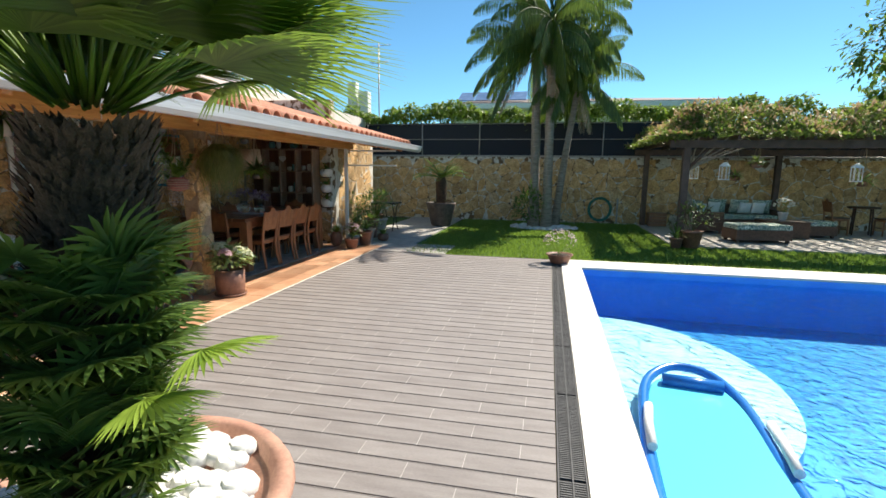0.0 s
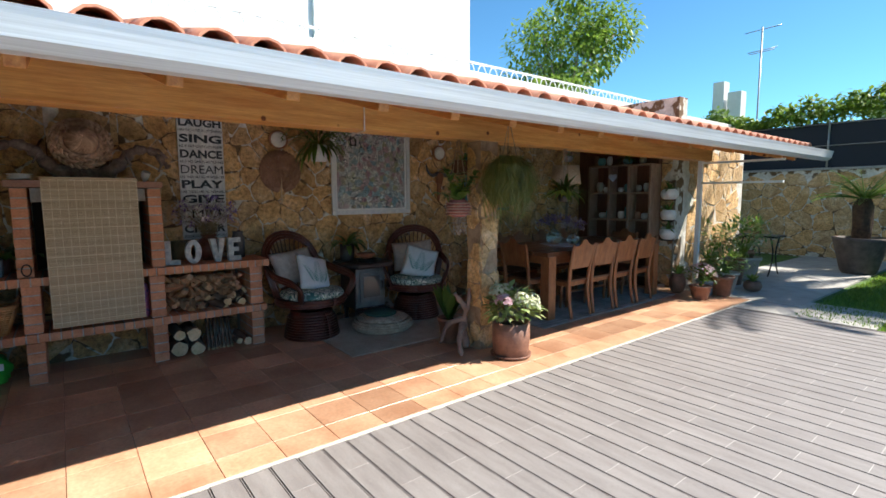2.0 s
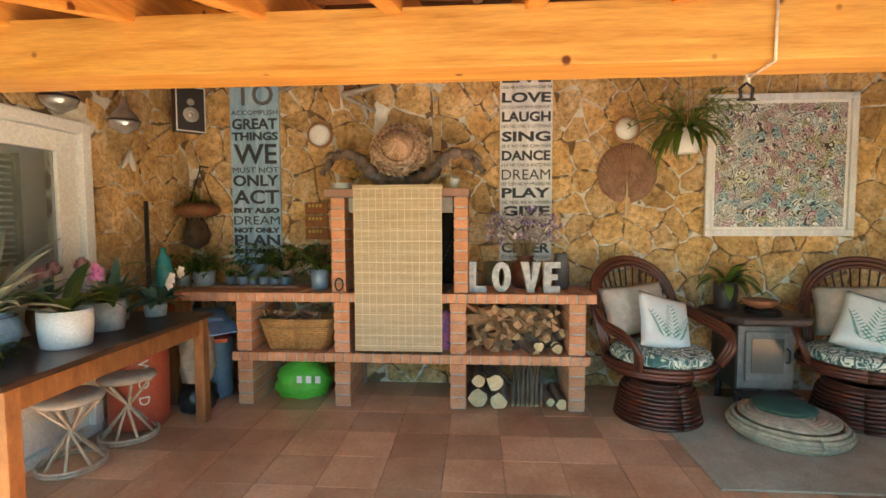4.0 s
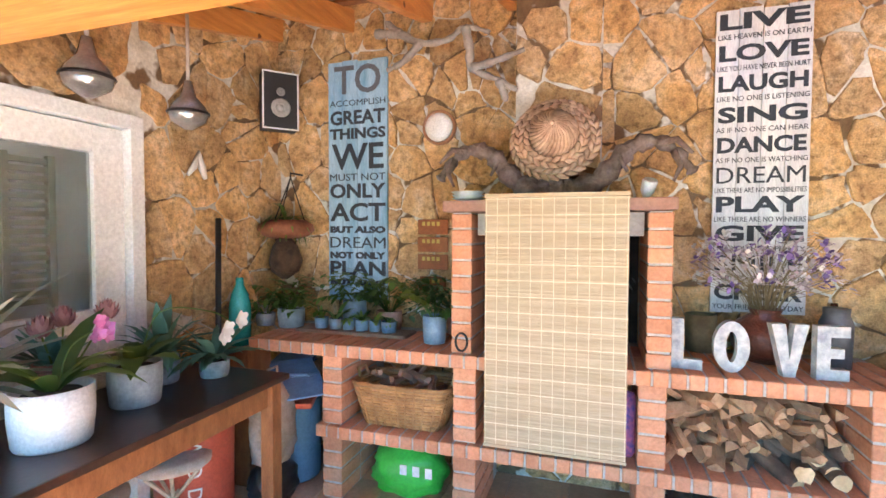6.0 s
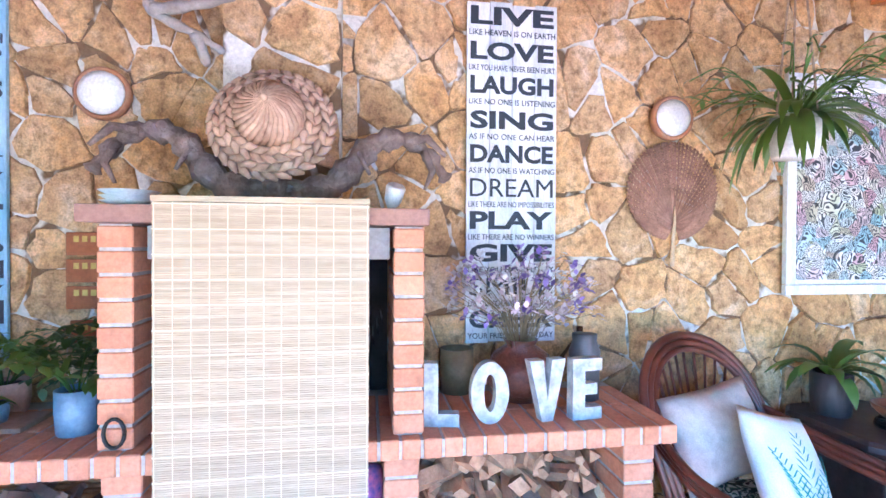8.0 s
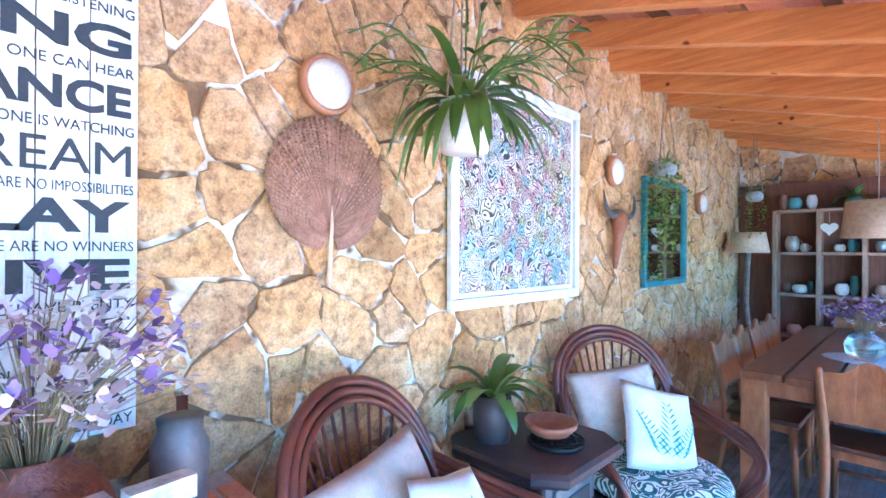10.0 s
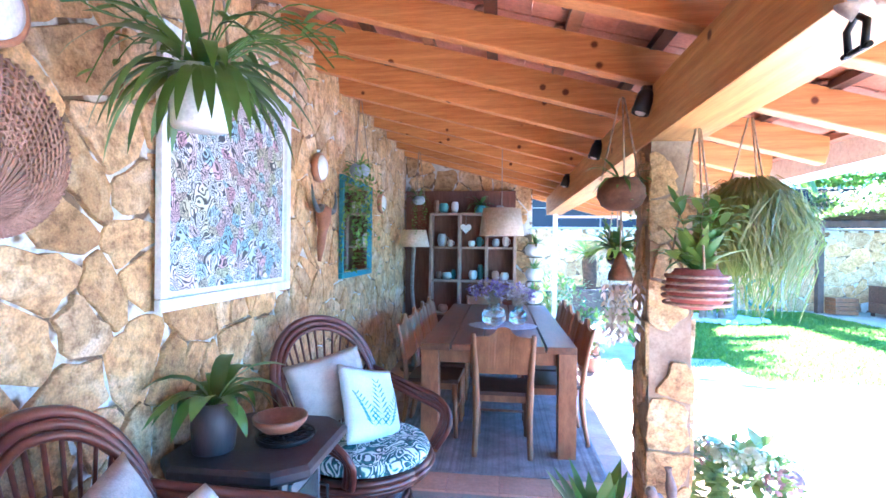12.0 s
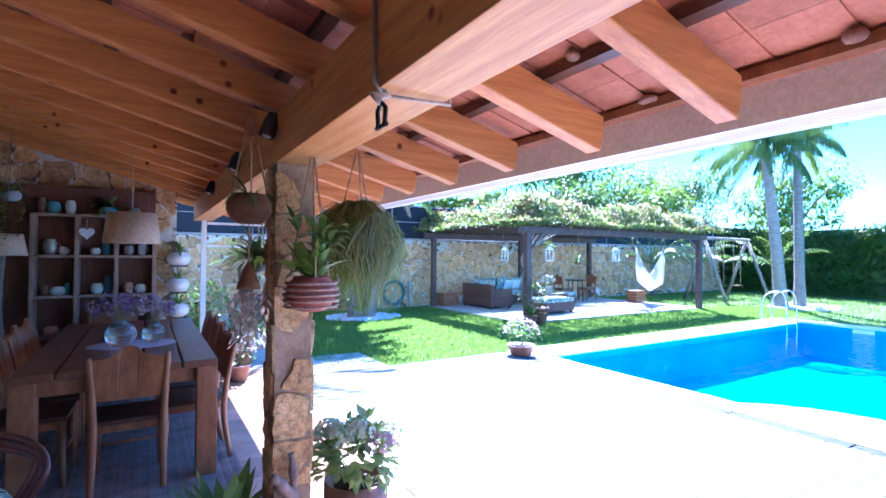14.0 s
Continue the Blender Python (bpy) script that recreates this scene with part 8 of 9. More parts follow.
settee("brown wicker sofa with leaf-print cushions against the stone wall", (5.3, 15.45, 0.008), 180, 2.0)
settee("brown wicker sofa with leaf-print cushions on the patio side", (4.05, 14.8, 0.008), -90, 1.5)
for x, y, w in ((4.75, 12.75, 1.25), (6.6, 14.2, 0.75)):
    t = thing("ottoman", "brown wicker ottoman with a leaf-print cushion", "ottoman", (x, y, 0.008), 8, "wicker patio seating")
    part("base", box((-w / 2, -0.35, 0.06), (w / 2, 0.35, 0.30), 0.02), WICK, t)
    part("cushion", box((-w / 2 + 0.01, -0.34, 0.302), (w / 2 - 0.01, 0.34, 0.42), 0.04), FERNPRINT, t)
    for sx in (-1, 1):
        for sy in (-1, 1):
            part("leg", box((sx * (w / 2 - 0.07) - 0.03, sy * 0.28 - 0.03, 0), (sx * (w / 2 - 0.07) + 0.03, sy * 0.28 + 0.03, 0.059)), WICK, t)
t = thing("coffee_table", "low brown wicker coffee table on the patio", "table", (5.75, 13.9, 0.008))
part("body", box((-0.5, -0.35, 0), (0.5, 0.35, 0.40), 0.02), WICK, t)
part("top", box((-0.52, -0.37, 0.402), (0.52, 0.37, 0.43), 0.008), DARKWOOD, t)
potted("pot of white flowers on the patio coffee table", (5.75, 13.9, 0.44), 0.12, 0.2, WHITEPOT, GREEN, style="bush", n=60, length=0.22, width=0.03, flower=leafmat("white petals", (0, 0, 0), (1, 1, 1)), nf=50, fsize=0.05)
for x, y in ((3.1, 15.6), (9.6, 13.6)):
    t = thing("crate", "brown wooden storage crate on the patio", "crate", (x, y, 0.008))
    for k in range(4):
        part("board", box((-0.25, -0.2, 0.02 + k * 0.1), (0.25, 0.2, 0.11 + k * 0.1), 0.005), TEAK, t)
potted("broad leafy plant in a dark pot by the pergola post", (2.95, 11.25, 0.0), 0.22, 0.38, POTCLAY, LEAFDARK, style="bush", n=260, length=0.42, width=0.05)
potted("dark pot with a spiky plant beside the pergola", (2.62, 11.15, 0.0), 0.14, 0.22, POTCLAY, GREEN, n=30, length=0.4, width=0.03)
for x, y in ((3.35, GY0 + 1.6), (6.0, GY0 + 0.1), (3.55, GY0 + 0.1)):
    t = thing("hanging_lantern", "white birdcage lantern hanging from the pergola", "lantern", (x, y, 1.45))
    part("base", lathe([(0.11, 0), (0.11, 0.02)], seg=16), WHITE, t)
    for k in range(8):
        a = math.pi * k / 4
        part("bar", tube([(0.1 * math.cos(a), 0.1 * math.sin(a), 0.02), (0.1 * math.cos(a), 0.1 * math.sin(a), 0.28), (0.03 * math.cos(a), 0.03 * math.sin(a), 0.36)], 0.006, 5), WHITE, t)
    part("cap", lathe([(0.1, 0.28), (0.11, 0.3), (0.03, 0.37), (0.001, 0.38)], seg=16), WHITE, t)
    part("chain", tube([(0, 0, 0.37), (0, 0, GZ + 0.17 - 1.45)], 0.004, 5), IRON, t)
for x, y, z, s in ((4.55, 12.6, 1.72, 0.3), (7.7, 14.5, 1.3, 0.45), (8.6, 13.0, 1.5, 0.3), (5.0, 15.2, 1.4, 0.28)):
    hanging("bushy fern hanging from the pergola", (x, y, z), 0.12, 0.14, POTCLAY, LEAFLIGHT, GZ + 0.17, 60, s, 0.03, 1.2, spread=1.8, seed=int(x * 10))
ham = thing("hammock", "white cloth hammock slung under the pergola", "hammock", (10.0, 13.2, 0))
bm = bmesh.new()
rows = []
for k in range(17):
    s = k / 16
    x = -1.05 + 1.5 * s
    z = 0.42 + 1.5 * (2 * s - 1) ** 2
    w = 0.08 + 0.38 * math.sin(math.pi * s)
    rows.append([bm.verts.new((x + 0.05 * j, (j - 2) * w / 2, z + 0.12 * abs(j - 2) * math.sin(math.pi * s))) for j in range(5)])
for a, b in zip(rows, rows[1:]):
    for j in range(4):
        bm.faces.new((a[j], b[j], b[j + 1], a[j + 1])).smooth = True
bmesh.ops.solidify(bm, geom=bm.faces[:], thickness=0.012)
part("cloth", bm, WHITECLOTH, ham)
for x, z in ((-1.05, 1.92), (0.45, 1.92)):
    part("rope", tube([(x, 0, z), (x * 1.15, 0, GZ + 0.17)], 0.01, 5), ROPE, ham)
t = thing("bistro_table", "small dark bistro table under the pergola", "table", (8.1, 15.0, 0.008))
part("top", lathe([(0.35, 0.72), (0.36, 0.74), (0.35, 0.76), (0.001, 0.76)], seg=24), DARKWOOD, t)
for k in range(4):
    a = math.pi * k / 2 + 0.4
    part("leg", tube([(0.28 * math.cos(a), 0.28 * math.sin(a), 0), (0.25 * math.cos(a), 0.25 * math.sin(a), 0.72)], 0.02, 6), DARKWOOD, t)
for dx, rz in ((-0.6, -90), (0.6, 90)):
    c = copy_thing(ch, pose(8.1 + dx, 15.0, 0.008, 0, 0, rz))
    tagged(c, "dark wooden chair at the bistro table under the pergola", "chair", "bistro chairs under the pergola")

# ---- net fence, ivy and what stands behind ----
m, n_, b_ = bsdf("dark shade net", 0.9)
b_.inputs["Base Color"].default_value = (0.018, 0.022, 0.030, 1)
fence = structure("net_fence", box((-6.39, 16.30, 2.06), (30, 16.315, 3.15)), m, "dark shade net on a metal frame above the garden wall")
for k in range(19):
    x = -6.3 + k * 1.95
    part("fence_post", tube([(x, 16.27, 2.04), (x, 16.27, 3.2)], 0.022, 6), BRONZE, fence)
for z in (2.10, 2.62, 3.12):
    part("fence_rail", tube([(-6.39, 16.265, z), (30, 16.265, z)], 0.014, 6), BRONZE, fence)
rng = random.Random(111)
IVY = leafmat("ivy leaves", (0.05, 0.11, 0.015), (0.22, 0.32, 0.05), 0.5, 0.35)
ivy = thing("ivy_hedge", "bright green ivy mounded along the top of the net fence", "hedge", (0, 16.4, 3.25))
bm = bmesh.new()
for k in range(15000):
    x = rng.uniform(-7.5, 9.0)
    h = 0.38 + 0.16 * math.sin(x * 1.3) + 0.10 * math.sin(x * 3.7 + 1) + 0.06 * math.sin(x * 9)
    y = rng.uniform(-0.3, 0.9)
    z = -0.12 * abs(math.sin(x * 2.3)) + (h + 0.12) * rng.random() ** 0.5 * (1 - 0.5 * max(0, y))
    if rng.random() < 0.04:
        z -= rng.uniform(0, 0.35)
    add_leaf(bm, (x, y - 0.1, z), (rng.uniform(-1, 1), rng.uniform(-1.2, 0.3), rng.uniform(-0.8, 0.8)), rng.uniform(0.09, 0.16), rng.uniform(0.07, 0.11), 0.4, seg=2)
part("leaves", bm, IVY, ivy)
# Solid dark green tube that fills the ivy from inside, not a real stem.
bm = bmesh.new()
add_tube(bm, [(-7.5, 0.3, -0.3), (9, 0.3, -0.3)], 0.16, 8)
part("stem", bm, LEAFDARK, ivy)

house = thing("neighbour_house", "low cream neighbouring house with a grey tiled roof and solar panels", "building", (4, 30, 0))
HOUSEWALL = surf("pale green render", (0.46, 0.50, 0.38), (0.56, 0.60, 0.47), 2, 0.9, 0.1, vary=0)
GREYROOF = surf("grey brown roof", (0.14, 0.11, 0.10), (0.30, 0.25, 0.23), 1.2, 0.8, 0.3, vary=0, stretch=(1, 6, 1))
part("wall", box((-10, 0, 0), (5.5, 9, 5.2)), HOUSEWALL, house)
part("eave", box((-11, -1.0, 5.2), (6.5, 10, 5.5), 0.03), WHITE, house)
bm = bmesh.new()
pts = [(-11, -1.0, 5.52), (6.5, -1.0, 5.52), (6.5, 10, 5.52), (-11, 10, 5.52), (-8, 4.5, 6.5), (3, 4.5, 6.4)]
v = [bm.verts.new(p) for p in pts]
for f in ((0, 1, 5, 4), (1, 2, 5), (2, 3, 4, 5), (3, 0, 4)):
    bm.faces.new([v[i] for i in f])
part("roof", bm, GREYROOF, house)
SOLAR = surf("solar glass", (0.10, 0.16, 0.28), (0.2, 0.28, 0.42), 2, 0.15, 0, vary=0.05)
for k in range(4):
    part("solar_panel", box((-9.8 + k * 1.05, 0, 0), (-8.8 + k * 1.05, 1.7, 0.06), 0.01, pose(0, 0.2, 5.8, 24, 0, 0)), SOLAR, house)
part("vent", box((-4.6, 1.8, 5.7), (-3.9, 2.5, 6.35), 0.02), BLACK, house)
t = thing("chimney", "white twin-stack chimney with a television mast", "chimney", (-7.5, 18.0, 0))
part("flue", box((-0.18, -0.18, 0), (0.14, 0.18, 4.85), 0.02), WHITE, t)
part("flue", box((0.24, -0.18, 0), (0.62, 0.18, 4.5), 0.02), WHITE, t)
part("mast", tube([(1.0, 0, 0), (1.0, 0, 6.2)], 0.025, 5), BRONZE, t)
for z, w in ((6.12, 0.45), (5.55, 0.35), (5.5, 0.3)):
    part("aerial", tube([(1.0 - w, 0, z), (1.0 + w, 0.1, z + 0.05)], 0.012, 4), BRONZE, t)
wb_ = thing("white_house", "tall plain white house behind the veranda roof", "building", (-14.5, 6.0, 0))
part("wall", box((-4, -9, 0), (2.0, 6.25, 8.8)), surf("bright white render", (0.74, 0.74, 0.73), (0.82, 0.82, 0.81), 1.0, 0.9, 0.1, vary=0), wb_)
part("drainpipe", tube([(2.05, 1.2, 0), (2.05, 1.2, 8.8)], 0.05, 8), WHITE, wb_)
part("window", box((1.98, -6.6, 3.9), (2.03, -5.4, 5.2)), TEAL, wb_)
structure("parapet", box((-6.72, -0.1, 2.98), (-6.383, 16.25, 3.312), 0.01), surf("pale pink render", (0.70, 0.64, 0.60), (0.80, 0.76, 0.72), 1.6, 0.9, 0.2, vary=0), "pale rendered parapet behind the roof tiles")
bl = structure("balustrade", box((-9.0, -4.0, 3.32), (-6.75, 14.0, 3.45)), WHITE, "pale roof edge behind the tiles")
t = thing("railing", "low pale scalloped railing along the roof edge", "railing", (-7.0, 5, 3.45))
for k in range(70):
    y = -9 + k * 0.26
    part("loop", tube([(0, y + 0.1 * math.cos(a), 0.0 + 0.2 * math.sin(a)) for a in [math.pi * i / 8 for i in range(9)]], 0.013, 4), WHITE, t)
part("top_rail", box((-0.02, -9.1, 0.2), (0.02, 9.1, 0.225)), WHITE, t)


def tree(label, at, h, crown, seed, leafm, n=9000, leaf=0.16, name="tree", trunk_r=0.16):
    rng = random.Random(seed)
    t = thing(name, label, "tree", at)
    bm = bmesh.new()
    add_tube(bm, curve_pts([(0, 0, -0.1), (0.1, 0.05, h * 0.35), (0.0, 0, h * 0.7)], 5), [trunk_r * (1 - 0.05 * k) for k in range(11)], 8)
    tips = []
    for k in range(9):
        a = k * 2.4
        e = Vector((math.cos(a) * crown * rng.uniform(0.4, 0.8), math.sin(a) * crown * rng.uniform(0.4, 0.8), h * rng.uniform(0.65, 1.0)))
        tips.append(e)
        add_tube(bm, [(0.03, 0, h * rng.uniform(0.35, 0.6)), (e.x * 0.5, e.y * 0.5, e.z * 0.82), e], [trunk_r * 0.4, trunk_r * 0.25, 0.02], 5)
    part("trunk", bm, TRUNK, t)
    bm = bmesh.new()
    cl = [(e, crown * rng.uniform(0.28, 0.5)) for e in tips] + [(Vector((rng.uniform(-0.6, 0.6) * crown, rng.uniform(-0.6, 0.6) * crown, h * rng.uniform(0.62, 1.05))), crown * rng.uniform(0.18, 0.38)) for _ in range(16)]
    for k in range(n):
        c, r = cl[rng.randrange(len(cl))]
        d = Vector((rng.gauss(0, 1), rng.gauss(0, 1), rng.gauss(0, 0.8))).normalized()
        p = c + d * r * rng.uniform(0.6, 1.1)
        add_leaf(bm, p, d + Vector((rng.uniform(-1, 1), rng.uniform(-1, 1), rng.uniform(-1, 0.6))), leaf * rng.uniform(0.6, 1.2), leaf * 0.45, 0.5, seg=2)
    part("crown", bm, leafm, t)
    return t


tree("light green leafy tree behind the veranda roof", (-11.3, 15.4, 0), 7.2, 2.3, 121, IVY, 8000, 0.2)
tree("dark green tree behind the garden wall", (16.5, 24, 0), 9.0, 4.2, 122, LEAFDARK, 9000, 0.34)
tree("dark green tree beyond the white house", (-9.0, 12.0, 0), 4.3, 1.2, 123, IVY, 2500, 0.16)
for k, (x, y, h, c) in enumerate(((11.5, 18.5, 4.6, 2.2), (15, 17.5, 5.0, 2.4), (20, 19, 6.0, 3.0), (22, 14, 5.5, 2.6))):
    tree("mixed green tree beyond the garden wall", (x, y, 0), h, c, 130 + k, (GREEN, IVY)[k % 2], 5000, 0.24)
hedge_ = thing("hedge", "tall dark clipped hedge at the end of the lawn", "hedge", (19.5, 5, 0))
bm = bmesh.new()
rng = random.Random(141)
for k in range(16000):
    y = rng.uniform(-10, 12.5)
    z = rng.uniform(0.15, 3.1 + 0.2 * math.sin(y * 2) + 0.1 * math.sin(y * 5))
    x = -0.1 * math.sin(y * 3 + z * 2) + rng.uniform(-0.15, 0.25)
    if z > 2.8:
        x += rng.uniform(0, 0.8)
    add_leaf(bm, (x, y, z), (rng.uniform(-1.3, 0.2), rng.uniform(-1, 1), rng.uniform(-0.8, 0.8)), 0.22, 0.1, 0.4, seg=2)
part("leaves", bm, LEAFDARK, hedge_)
# Solid dark green block added behind the hedge leaves, not a real stem.
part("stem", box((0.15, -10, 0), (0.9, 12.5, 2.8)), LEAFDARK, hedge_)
for k, (x, y) in enumerate(((12.8, 15.2), (15.0, 14.8), (16.8, 12.5))):
    t = thing("banana_plant", "tall clump of arching palm leaves by the wall", "plant", (x, y, 0))
    bm = bmesh.new()
    r2 = random.Random(150 + k)
    for j in range(12):
        frond(bm, (0, 0, 1.2), j * 2.4, r2.uniform(0.5, 1.3), 2.0, 2.0, 0.4, 0.04, n=22, rng=r2, hang_=0.3)
    part("fronds", bm, PALMLEAF, t)
    part("stem", tube([(0, 0, 0), (0, 0, 1.3)], 0.1, 8), TRUNK, t)
sw = thing("swing_frame", "rough timber swing frame on the lawn", "swing", (14.2, 13.0, 0))
for x in (-1.5, 1.5):
    for s in (-1, 1):
        part("leg", tube([(x + s * 0.2, s * 0.9, 0), (x, 0, 2.3)], 0.06, 7), TRUNK, sw)
part("crossbar", tube([(-1.7, 0, 2.3), (1.7, 0, 2.3)], 0.06, 8), TRUNK, sw)
for x in (-0.7, -0.2, 0.5, 1.0):
    part("rope", tube([(x, 0, 0.5), (x, 0, 2.3)], 0.012, 5), ROPE, sw)
for x in (-0.45, 0.75):
    part("seat", box((x - 0.28, -0.1, 0.47), (x + 0.28, 0.1, 0.5)), TEAK, sw)

# pool ladder, skimmer and float
STEEL = surf("polished steel", (0.6, 0.6, 0.6), (0.75, 0.75, 0.75), 3, 0.2, 0, vary=0, metal=1.0)
t = thing("pool_ladder", "polished steel pool ladder at the far edge", "ladder", (8.3, 8.4, 0))
for x in (-0.25, 0.25):
    part("rail", tube(curve_pts([(x, 0.45, 0.0), (x, 0.42, 0.55), (x, 0.2, 0.75), (x, -0.08, 0.6), (x, -0.1, -0.7)], 6), 0.02, 8), STEEL, t)
for z in (-0.3, -0.55):
    part("rung", box((-0.25, -0.13, z), (0.25, -0.06, z + 0.02)), STEEL, t)
t = structure("skimmer", box((PX1 - 0.012, 6.9, -0.13), (PX1 + 0.002, 7.3, -0.045)), WHITE)
FLOATBLUE = plain("glossy blue vinyl", (0.02, 0.20, 0.62), 0.25, vary=0)
fm_, fn_, fb_ = bsdf("translucent turquoise vinyl", 0.2)
fb_.inputs["Base Color"].default_value = (0.10, 0.62, 0.78, 1)
fl_ = thing("pool_float", "turquoise and blue inflatable lounger drifting at the pool edge", "pool float", (0.95, 2.98, -0.10), -8)
outline = curve_pts([(-0.34, -0.75, 0.04), (-0.38, 0.0, 0.03), (-0.36, 0.8, 0.06), (-0.15, 1.15, 0.09), (0.12, 1.1, 0.08), (0.28, 0.7, 0.05), (0.33, 0.0, 0.03), (0.34, -0.75, 0.04), (0.0, -0.95, 0.05), (-0.34, -0.75, 0.04)], 6)
part("rim", tube(outline, 0.036, 10), FLOATBLUE, fl_)
bm = bmesh.new()
c = [bm.verts.new((p.x * 0.97, p.y * 0.97, 0.02)) for p in outline[:-1]]
top_ = [bm.verts.new((p.x * 0.9, p.y * 0.92, 0.055)) for p in outline[:-1]]
bm.faces.new(c[::-1])
bm.faces.new(top_)
for i in range(len(c)):
    bm.faces.new((c[i], c[(i + 1) % len(c)], top_[(i + 1) % len(c)], top_[i]))
part("mattress", bm, fm_, fl_)
part("headrest", tube([(-0.24, 0.86, 0.085), (0.18, 0.86, 0.085)], 0.05, 10), FLOATBLUE, fl_)
for s in (-1, 1):
    part("white_bar", tube([(s * 0.36, -0.2, 0.09), (s * 0.37, 0.1, 0.09), (s * 0.36, 0.35, 0.09)], 0.03, 8), WHITE, fl_)

# ---- the potted fan palm beside the walk ----
fp = thing("fan_palm", "shaggy-trunked fan palm with suckers in a big terracotta pot", "palm", (-1.29, 1.11, 0.226))
fp.scale = (0.85, 0.85, 0.85)
part("pot", smooth(lathe([(0.36, -0.274), (0.40, -0.24), (0.52, 0.35), (0.55, 0.37), (0.575, 0.40), (0.56, 0.43), (0.50, 0.43), (0.48, 0.38), (0.001, 0.36)], seg=40)), TERRACOTTA, fp)
bm = bmesh.new()
rng = random.Random(161)
add_tube(bm, curve_pts([(-0.17, 0.06, 0.34), (-0.14, 0.08, 0.8), (-0.11, 0.10, 1.3), (-0.11, 0.11, 1.68)], 5), [0.13 + 0.003 * k for k in range(16)], 14)
for k in range(1500):
    a, z = rng.uniform(0, 6.28), rng.uniform(0.38, 1.68)
    r = 0.13 + (z - 0.36) * 0.035
    u = (z - 0.36) / 1.3
    p = (r * math.cos(a) - 0.17 + 0.06 * u, r * math.sin(a) + 0.06 + 0.05 * u, z)
    add_leaf(bm, p, (math.cos(a) * 0.7, math.sin(a) * 0.7, 1.0), rng.uniform(0.05, 0.11), 0.035, -0.2, seg=2, fold=0.4)
part("trunk", bm, SHAGGY, fp)


def fan_leaf(bm, base, way, stalk, r, rng, spread=2.1, droop=0.5, n=30):
    """A palmate leaf: a stalk and a fan of pleated segments."""
    way = Vector(way).normalized()
    tip = Vector(base) + way * stalk
    add_tube(bm, [base, Vector(base) + way * stalk * 0.5 + Vector((0, 0, 0.015)), tip], [0.009, 0.007, 0.005], 4)
    side = way.cross(Vector((0, 0, 1)))
    side.normalize()
    nrm = side.cross(way)
    for k in range(n):
        a = -spread + 2 * spread * k / (n - 1)
        d = way * math.cos(a) + side * math.sin(a) + nrm * (0.12 * math.cos(a) - 0.04)
        add_leaf(bm, tip, d, r * (0.72 + 0.28 * math.cos(a * 0.5)) * rng.uniform(0.94, 1.04), 0.021, droop, up=nrm, seg=3, fold=0.35)


crown = bmesh.new()
for k in range(70):
    a = k * 2.4
    lift = 0.50 + 0.90 * ((k * 13) % 70) / 70
    toward = max(0.0, math.cos(a - 0.6))
    lift -= 0.22 * toward
    fan_leaf(crown, (-0.11 + 0.09 * math.cos(a), 0.11 + 0.09 * math.sin(a), 1.72 + 0.08 * math.sin(lift)), (math.cos(a) * math.cos(lift), math.sin(a) * math.cos(lift), math.sin(lift)), rng.uniform(0.26, 0.36) + 0.20 * toward, rng.uniform(0.42, 0.50) + 0.14 * toward, rng, 1.25, 0.55, 46)
part("crown", crown, PALMLEAF, fp)
suck = bmesh.new()
for k in range(110):
    a = -2.4 + 3.9 * ((k * 29) % 110) / 110
    z0 = 0.36 + 0.90 * ((k * 17) % 110) / 110
    lift = rng.uniform(0.15, 1.2)
    off = 0.10
    fan_leaf(suck, (-0.18 + off + 0.13 * math.cos(a), -0.04 + 0.12 * math.sin(a), z0), (math.cos(a) * math.cos(lift), math.sin(a) * math.cos(lift), math.sin(lift)), rng.uniform(0.05, 0.14), rng.uniform(0.16, 0.22), rng, 2.0, 0.4, 20)
part("sucker", suck, leafmat("deep palm leaf", (0.022, 0.055, 0.016), (0.12, 0.20, 0.05), 0.4, 0.3), fp, kind="stuff")
# Sunlight on these two leaves is put into their bright yellow-green colour.
sunlit_fans = bmesh.new()
fan_leaf(sunlit_fans, (0.0, 0.0, 0.86), (0.9, -0.05, 0.35), 0.40, 0.25, rng, 1.3, 0.45, 26)
fan_leaf(sunlit_fans, (0.0, -0.05, 0.80), (0.8, -0.25, 0.25), 0.28, 0.22, rng, 1.3, 0.45, 24)
part("young_leaf", sunlit_fans, leafmat("sun-brightened palm leaf", (0.16, 0.26, 0.03), (0.34, 0.48, 0.08), 0.4, 0.4), fp, "fan leaves with sunlight coloured in as bright yellow-green")
pb_ = pebble_bed("large white pebbles in the fan palm's pot", (-1.29, 1.11, 0.545), 0.375, 0.375, 170, 0.055, 9)
pb_.parent = None
# ---- stones, planks and tiles ----
def west_face(u, v, o):
    return (WX + o, SY + u, v)


stone_face(wall_west, NY - SY, 2.98, 0.205, 11, west_face, near=lambda u, v: u < 6.3 and v > 0.9, thick=0.016, gap=0.009, squash=0.9)
stone_face(wall_south, WX * -1 - 5.31, 2.85, 0.205, 12, lambda u, v, o: (-5.31 - u, SY + o, v), near=lambda u, v: v > 0.6, thick=0.016, gap=0.009)
stone_face(wall_south, 0.89, 0.85, 0.27, 13, lambda u, v, o: (-4.40 - u, SY + o, 2.05 + v), thick=0.014, gap=0.013, near=lambda u, v: True)
stone_face(wall_south, 1.05, 2.1, 0.27, 14, lambda u, v, o: (-3.33 - u, SY + o, v), thick=0.014, gap=0.013)
